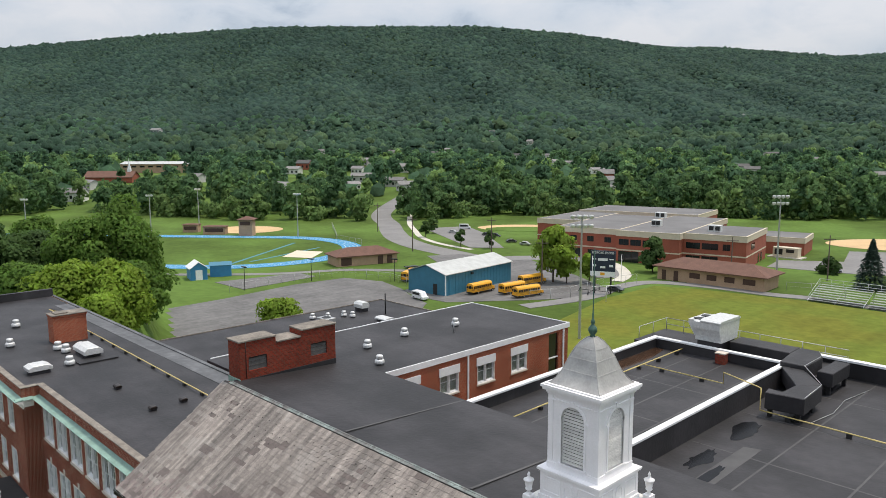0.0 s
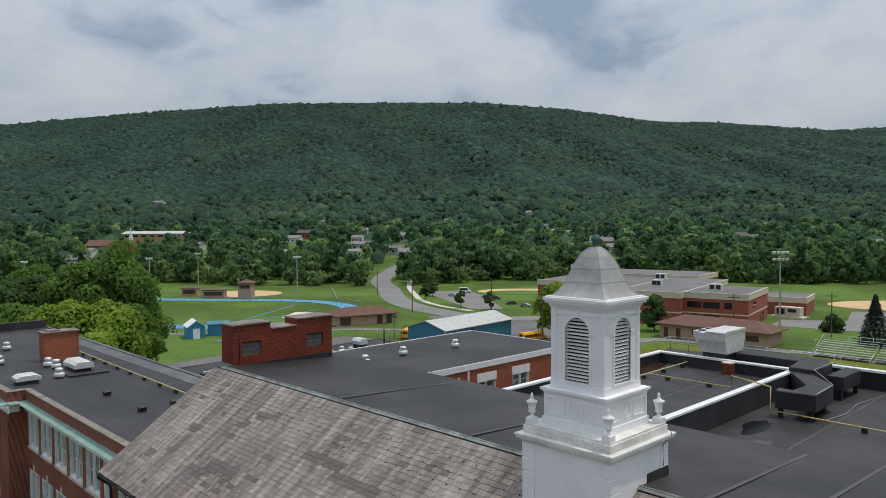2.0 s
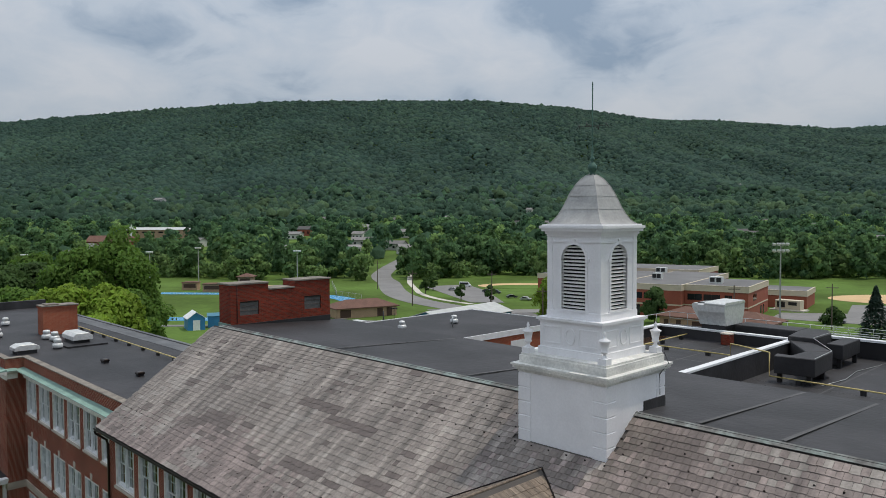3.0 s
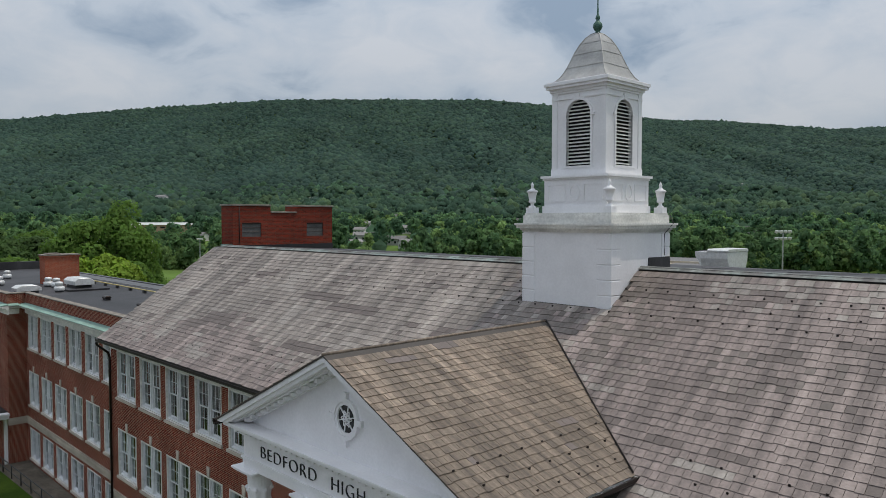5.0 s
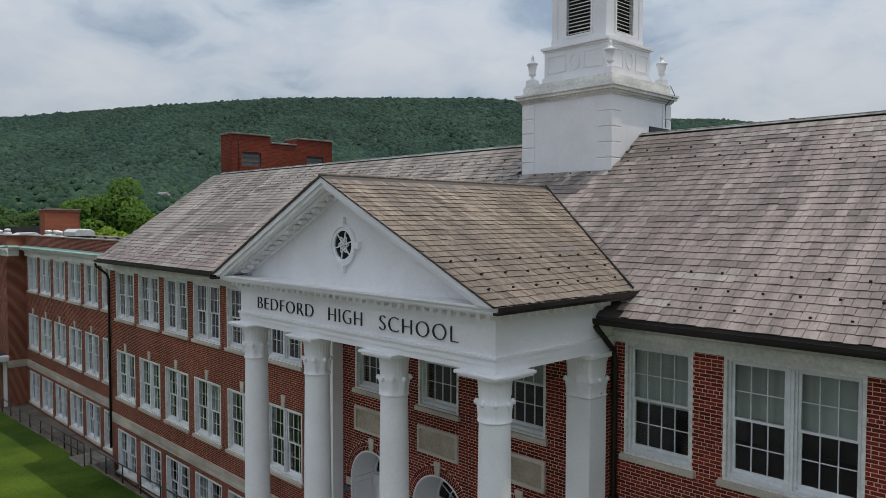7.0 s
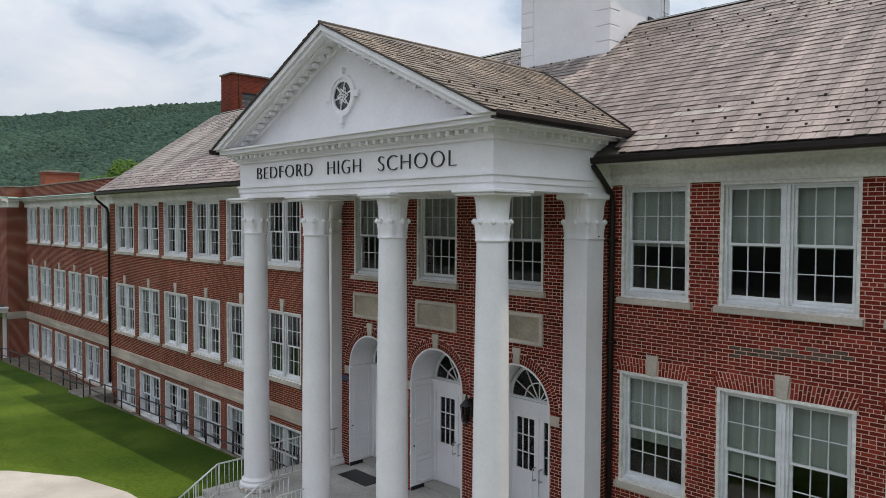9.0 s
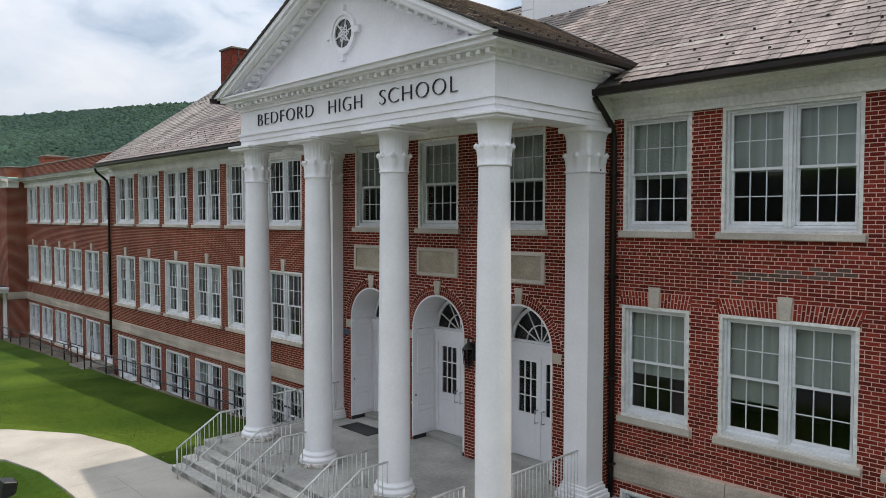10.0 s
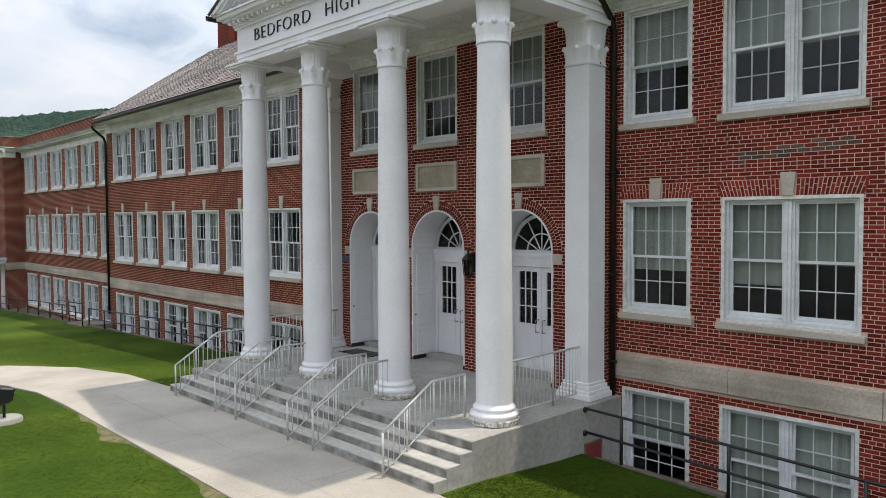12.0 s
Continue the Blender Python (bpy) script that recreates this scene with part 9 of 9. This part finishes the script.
def tile_shape(w, l, t):
    """A slate of that width and length with a ragged lower edge, thicker at its tail: local x across, y up the slope, z out."""
    k = pr.uniform(-0.014, 0.012)
    a, b = k + pr.uniform(-0.007, 0.007), k + pr.uniform(-0.007, 0.007)
    top = [(0, a, t), (w, b, t), (w, l, 0.004), (0, l, 0.004)]
    bot = [(0, a, t - 0.011), (w, b, t - 0.011), (w, l, -0.004), (0, l, -0.004)]
    return top + bot, [(0, 1, 2, 3), (4, 5, 1, 0), (5, 6, 2, 1), (7, 4, 0, 3)]


def slate_slope(roof, origin, across, up, length, rise, inside, mats, part_rule, exposure=0.205, width=0.185, patches=()):
    """Rows of slates over a slope. inside(s, d): whether the place s across and d up belongs to it."""
    nrm = across.cross(up).normalized()
    if nrm.z < 0:
        nrm = -nrm
    groups = {}
    singles_ = 0
    rows = int(rise / exposure)
    for r_ in range(rows):
        d = r_ * exposure
        s = 0.0
        run, shade = 0, 0
        while s < length:
            w = width * pr.uniform(0.75, 1.3) * (pr.uniform(0.4, 1.0) if s == 0.0 else 1.0)
            mid = s + w / 2
            if inside(mid, d + exposure * 0.5):
                k = 0
                wx_ = origin + across * mid + up * d
                for x0, x1, d0, d1 in patches:
                    if x0 < wx_.x < x1 and d0 < d + 0.1 < d1:
                        k = 1
                for x0, x1, d0, d1, chance in (SOOT if len(mats) > 2 else ()):
                    if x0 < wx_.x < x1 and d0 < d < d1 and pr.random() < chance:
                        k = 2
                if run == 0 and k == 0:
                    drift = math.sin(wx_.x * 0.55 + d * 0.9) + math.sin(wx_.x * 1.3 - d * 1.7 + 2.0)
                    pick = pr.random()
                    if len(mats) > 3 and pick < 0.04 * max(0.06, drift - 0.3) * (2.2 if wx_.x < -9 else 0.8):
                        run, shade = pr.randint(2, 7), 3
                    elif pick > 1 - 0.030 * max(0.2, 0.4 - drift):
                        run, shade = pr.randint(1, 4), 1
                if run:
                    run -= 1
                    k = k or shade
                if k == 0 and len(mats) > 4 and wx_.x + pr.uniform(-2.5, 2.5) < -4.5 and d + 0.8 * math.sin(wx_.x * 0.45 + 0.6) + pr.uniform(-0.7, 0.7) > 1.7:
                    k = 4
                if k == 0 and len(mats) > 4 and wx_.x > -0.6 and d > rise - 1.1 + pr.uniform(-0.5, 0.6) and pr.random() < 0.6:
                    k = 3
                vs, fs = tile_shape(w - 0.008, exposure + 0.05, pr.uniform(0.016, 0.027))
                o = origin + across * s + up * d
                if part_rule(wx_, d) and singles_ < 290:
                    singles_ += 1
                    g = Geo().add([tuple(across * a + up * b + nrm * c) for a, b, c in vs], fs)
                    part("slate", g, mats[k], roof, at=tuple(o))
                else:
                    groups.setdefault(k, Geo()).add([tuple(o + across * a + up * b + nrm * c) for a, b, c in vs], fs)
            s += w
    for k, g in groups.items():
        ob = part("slate_field", g, mats[k], roof, ("overlapping rows of weathered roof slates", "darker replacement slates", "soot-darkened slates below the cupola", "pale bleached slates in short runs", "paler grey slates on the upper west slope")[k])
        ob["kind"] = "stuff"
    return nrm


main_up = Vector((0, RIDGE_Y - EAVE_Y, RIDGE_ZZ - EAVE_Z)).normalized()


def main_inside(s, d):
    x = RX0 + s
    y = EAVE_Y + d * main_up.y
    z = EAVE_Z + d * main_up.z
    if -5.9 < x < -2.85 and y > 3.75:
        return False
    top = PEAK - abs(x - PC) * rk
    if CX0 < x < CX1 and z < top - 0.03:
        return False
    if CX0 - 0.3 < x < CX1 + 0.2 and y < -0.5:
        return False
    return x > RX0 + 0.05


slate_slope(front_roof, Vector((RX0, EAVE_Y - 0.04, EAVE_Z - 0.03)), Vector((1, 0, 0)), main_up, 12.0 - RX0, SN - 0.06, main_inside, (SLATE, SLATE_NEW, SLATE_SOOT, SLATE_PALE, SLATE_WEST),
            lambda p, d: 0.6 < p.x < 5.6 and d < 3.4, patches=PATCHES)
right_up = Vector((PC - CX1, 0, PEAK - CZ)).normalized()
PL = math.hypot(PC - CX1, PEAK - CZ)


def port_inside(s, d):
    y = CY - 0.03 + s
    z = CZ + d * right_up.z
    return y < RIDGE_Y - (RIDGE_ZZ - z) / PITCH + 0.05


for roof, x_e, up_ in ((PORT_R, CX1, right_up), (PORT_L, CX0, Vector((-right_up.x, 0, right_up.z)))):
    slate_slope(roof, Vector((x_e - up_.x * 0.04, CY - 0.04, CZ - 0.02)), Vector((0, 1, 0)), up_, 8.0, PL - 0.02, port_inside, (SLATE_TAN, SLATE_NEW), lambda p, d, e=x_e: e > -1 and d < 2.2)
part("ridge_cap", Geo().tube([(PC, CY - 0.04, PEAK + 0.005), (PC, 3.15, PEAK + 0.005)], 0.035, 8), SLATE_TAN, school)
for s, xe in ((1, CX1), (-1, CX0)):
    part("valley_flashing", Geo().tube([(xe, RIDGE_Y - (RIDGE_ZZ - CZ) / PITCH - 0.03, CZ + 0.04), (PC, RIDGE_Y - (RIDGE_ZZ - PEAK) / PITCH - 0.03, PEAK + 0.04)], 0.02, 6), BRONZE, school, "dark metal valley flashing")

# snow guards: small metal clips in staggered rows
GUARD = Geo().prism([(0.0, 0.0), (0.065, 0.0), (0.010, 0.046), (0.0, 0.042)], "x", -0.021, 0.021).mesh("snow_guard", BRONZE)
mnrm = Vector((1, 0, 0)).cross(main_up).normalized()
for row, d in enumerate((0.39, 0.88, 1.37, 5.21, 5.69, 6.16)):
    x = RX0 + 0.6 + (0.30 if row % 2 else 0.0)
    while x < 6.5:
        if main_inside(x - RX0, d) and (x < -9.3 or x > 0.8 or d > 3):
            o = Vector((x, EAVE_Y, EAVE_Z)) + main_up * d + mnrm * 0.01
            part("snow_guard", GUARD, None, front_roof, at=tuple(o))
        x += 0.60
for row, d in enumerate((0.42, 0.90, 1.38)):
    y = CY + 0.3 + (0.30 if row % 2 else 0.0)
    while y < -0.1 + d * 0.6:
        o = Vector((CX1, y, CZ)) + right_up * d
        part("snow_guard", GUARD, None, PORT_R, at=(o.x, o.y, o.z + 0.01), rz=90)
        y += 0.60

# ---- bricks, one by one, on the walls that stand near ----
BL_, BH_, BJ = 0.1985, 0.0553, 0.0134
br_ = random.Random(5)
SHARED = {}


GREY_BRICK = mat("greyed_brick", (0.088, 0.056, 0.043), 0.9, var=0.25, scale=3.0, fine=0.15, fscale=40, obrand=0.3)


def greyed(x, z):
    """The old patch where grey film still clings to some bricks."""
    return 2.1 < x < 3.95 and abs(z - (0.72 + 0.085 * (x - 2.1))) < 0.10 and br_.random() < 0.75


def brick_mesh(w, h, m=None):
    m = m or PIECE
    key = (round(w, 3), round(h, 3), m.name)
    if key not in SHARED:
        e = 0.001
        d = 0.0035
        g = Geo().add([(0, 0, 0), (w, 0, 0), (w, 0, h), (0, 0, h), (e, -d, e), (w - e, -d, e), (w - e, -d, h - e), (e, -d, h - e)],
                      [(4, 5, 6, 7), (0, 1, 5, 4), (1, 2, 6, 5), (2, 3, 7, 6), (3, 0, 4, 7)])
        SHARED[key] = g.mesh("brick", m)
    return SHARED[key]


def brick_wall(wall, x0, x1, z0, z1, y, holes_, arches, single_rule, limit=290):
    """Courses of single bricks with a row of headers every seventh, on a bed of mortar."""
    bed = Geo()
    wall_panel(bed, x0, x1, z0, z1, [(a, b, max(c, z0), min(d, z1)) for a, b, c, d in holes_] + [(cx - rad, cx + rad, cz, cz + rad) for cx, cz, rad in arches], y - 0.003, y)
    for cx, cz, rad in arches:
        top = cz + rad
        for s in (-1, 1):
            pts = [(cx + s * rad * math.cos(a), cz + rad * math.sin(a)) for a in np.linspace(0, math.pi / 2, 14)]
            for (xa, za), (xb, zb) in zip(pts, pts[1:]):
                (lo, pa), (hi, pb) = sorted(((xa, za), (xb, zb)))
                if hi - lo > 1e-4:
                    bed.prism([(lo, pa), (hi, pb), (hi, top), (lo, top)], "y", y - 0.003, y)
    part("mortar_bed", bed, MORTAR, wall, "tan mortar joints")["kind"] = "stuff"
    rest = Geo()
    made = 0
    course = 0
    z = z0
    while z + BH_ < z1 + 0.001:
        head = course % 7 == 6
        bl = (BL_ - BJ) / 2 if head else BL_
        x = x0 - (0.5 * (bl + BJ) if course % 2 else 0.0)
        while x < x1:
            spans = [(max(x, x0), min(x + bl, x1))]
            cuts = [(a - BJ, b + BJ) for a, b, c, d in holes_ if c - 0.004 < z + BH_ and d + 0.004 > z]
            for cx, cz, rad in arches:
                dz = max(z + BH_ / 2 - cz, 0)
                k = rad + (0.225 if z + BH_ / 2 > cz else 0.0)
                if z < cz + k and z > cz - 0.01 and dz < k:
                    hw = math.sqrt(k * k - dz * dz)
                    cuts.append((cx - hw, cx + hw))
            for a, b in cuts:
                spans = [q for p in spans for q in ((p[0], min(p[1], a)), (max(p[0], b), p[1])) if q[1] - q[0] > 0.03]
            for a, b in spans:
                if b - a > 0.03:
                    if made < limit and single_rule(a, z):
                        part("brick", brick_mesh(b - a, BH_, GREY_BRICK if y == 0.0 and greyed(a, z) else None), None, wall, at=(a, y - 0.003 - br_.uniform(0, 0.0015), z))
                        made += 1
                    else:
                        w, h, e, d = b - a, BH_, 0.001, 0.0065 + br_.uniform(0, 0.0015)
                        rest.add([(a, y - 0.002, z), (b, y - 0.002, z), (b, y - 0.002, z + h), (a, y - 0.002, z + h), (a + e, y - d, z + e), (b - e, y - d, z + e), (b - e, y - d, z + h - e), (a + e, y - d, z + h - e)],
                                 [(4, 5, 6, 7), (0, 1, 5, 4), (1, 2, 6, 5), (2, 3, 7, 6), (3, 0, 4, 7)])
            x += bl + BJ
        z += BH_ + BJ
        course += 1
    # arch rings of bricks on edge
    for cx, cz, rad in arches:
        for k, (r0, r1) in enumerate(((rad + 0.005, rad + 0.105), (rad + 0.115, rad + 0.215))):
            n = int(math.pi * (r0 + r1) / 2 / 0.068)
            for i in range(n):
                a0, a1 = math.pi * i / n, math.pi * (i + 1) / n - 0.014 / r1
                rest.add([(cx + r * math.cos(a), yy, cz + r * math.sin(a)) for yy in (y - 0.002, y - 0.007) for r, a in ((r0, a0), (r1, a0), (r1, a1), (r0, a1))],
                         [(4, 5, 6, 7), (0, 1, 5, 4), (1, 2, 6, 5), (2, 3, 7, 6), (3, 0, 4, 7)])
    ob = part("brick_field", rest, PIECE, wall, "red bricks with tan joints")
    ob["kind"] = "stuff"
    return rest


NEAR_X1 = 7.6
jack = [(0.0, 1.34), (1.97, 2.18), (4.63, 2.18)]
jack_holes = [(x - 0.045, x + w + 0.045, 0.06, 0.348) for x, w in jack]
near_holes = [h for h in holes if -0.1 < h[0] < NEAR_X1] + [(x - 0.10, x + w + 0.10, b - 0.115 + 0.0, b) for x, w in jack for b in (1.51, -2.10, -5.50)] + jack_holes + [(-0.3, NEAR_X1, -3.36, -2.92)]
brick_wall(front_wall, -0.30, NEAR_X1, -5.6115, 3.66, 0.0, near_holes, [], lambda x, z: 0.42 < z < 1.40 and -0.2 < x < 4.6)
for x, w in jack:
    g = Geo()
    n = int((w + 0.09) / 0.0625)
    for i in range(n):
        if abs((i + 0.5) / n - 0.5) * w < 0.12:
            continue
        a, b = x - 0.045 + (w + 0.09) * i / n, x - 0.045 + (w + 0.09) * (i + 1) / n - 0.019
        c = x + w / 2
        A, B = c + (a - c) * 1.09, c + (b - c) * 1.09
        zs_ = (0.085, 0.19, 0.204, 0.352) if i % 2 else (0.085, 0.25, 0.264, 0.352)
        for z0, z1 in ((zs_[0], zs_[1]), (zs_[2], zs_[3])):
            t0, t1 = (z0 - 0.085) / 0.27, (z1 - 0.085) / 0.27
            q = [(a + (A - a) * t0, z0), (b + (B - b) * t0, z0), (b + (B - b) * t1, z1), (a + (A - a) * t1, z1)]
            g.add([(p, -0.002, r) for p, r in q] + [(p, -0.0105, r) for p, r in q], [(4, 5, 6, 7), (0, 1, 5, 4), (1, 2, 6, 5), (2, 3, 7, 6), (3, 0, 4, 7)])
    ob = part("flat_arch", g, PIECE, front_wall, "flat arch of upright bricks over the window")
    ob["kind"] = "stuff"
    part("mortar_bed", Geo().box(x - 0.06, x + w + 0.06, -0.003, 0.0, 0.085, 0.352), MORTAR, front_wall)
brick_wall(bpy.data.objects["entrance_wall"], BAY0, BAY1, PORCH_Z, 3.70, BAY_Y,
           [(x - ARCH_R, x + ARCH_R, PORCH_Z, SPRING + 0.0) for x in ARCH_X] + [] + [(x - 0.66, x + 0.66, 1.40, 3.62) for x in ARCH_X],
           [(x, SPRING, ARCH_R) for x in ARCH_X], lambda x, z: -6.2 < x < -3.4 and 0.0 < z < 0.36 or -3.9 < x < -3.1 and z < 0)
# keystones over the middle windows
for x, w in singles + doubles:
    c = x + w / 2
    part("keystone", Geo().prism([(c - 0.085, 0.075), (c + 0.085, 0.075), (c + 0.125, 0.46), (c - 0.125, 0.46)], "y", -0.045, 0.01), STONE, school, bevel=0.008)
for x, w in wing_win:
    c = x + w / 2
    part("keystone", Geo().prism([(c - 0.085, 0.075), (c + 0.085, 0.075), (c + 0.125, 0.46), (c - 0.125, 0.46)], "y", WY - 0.045, WY + 0.01), STONE, wing)
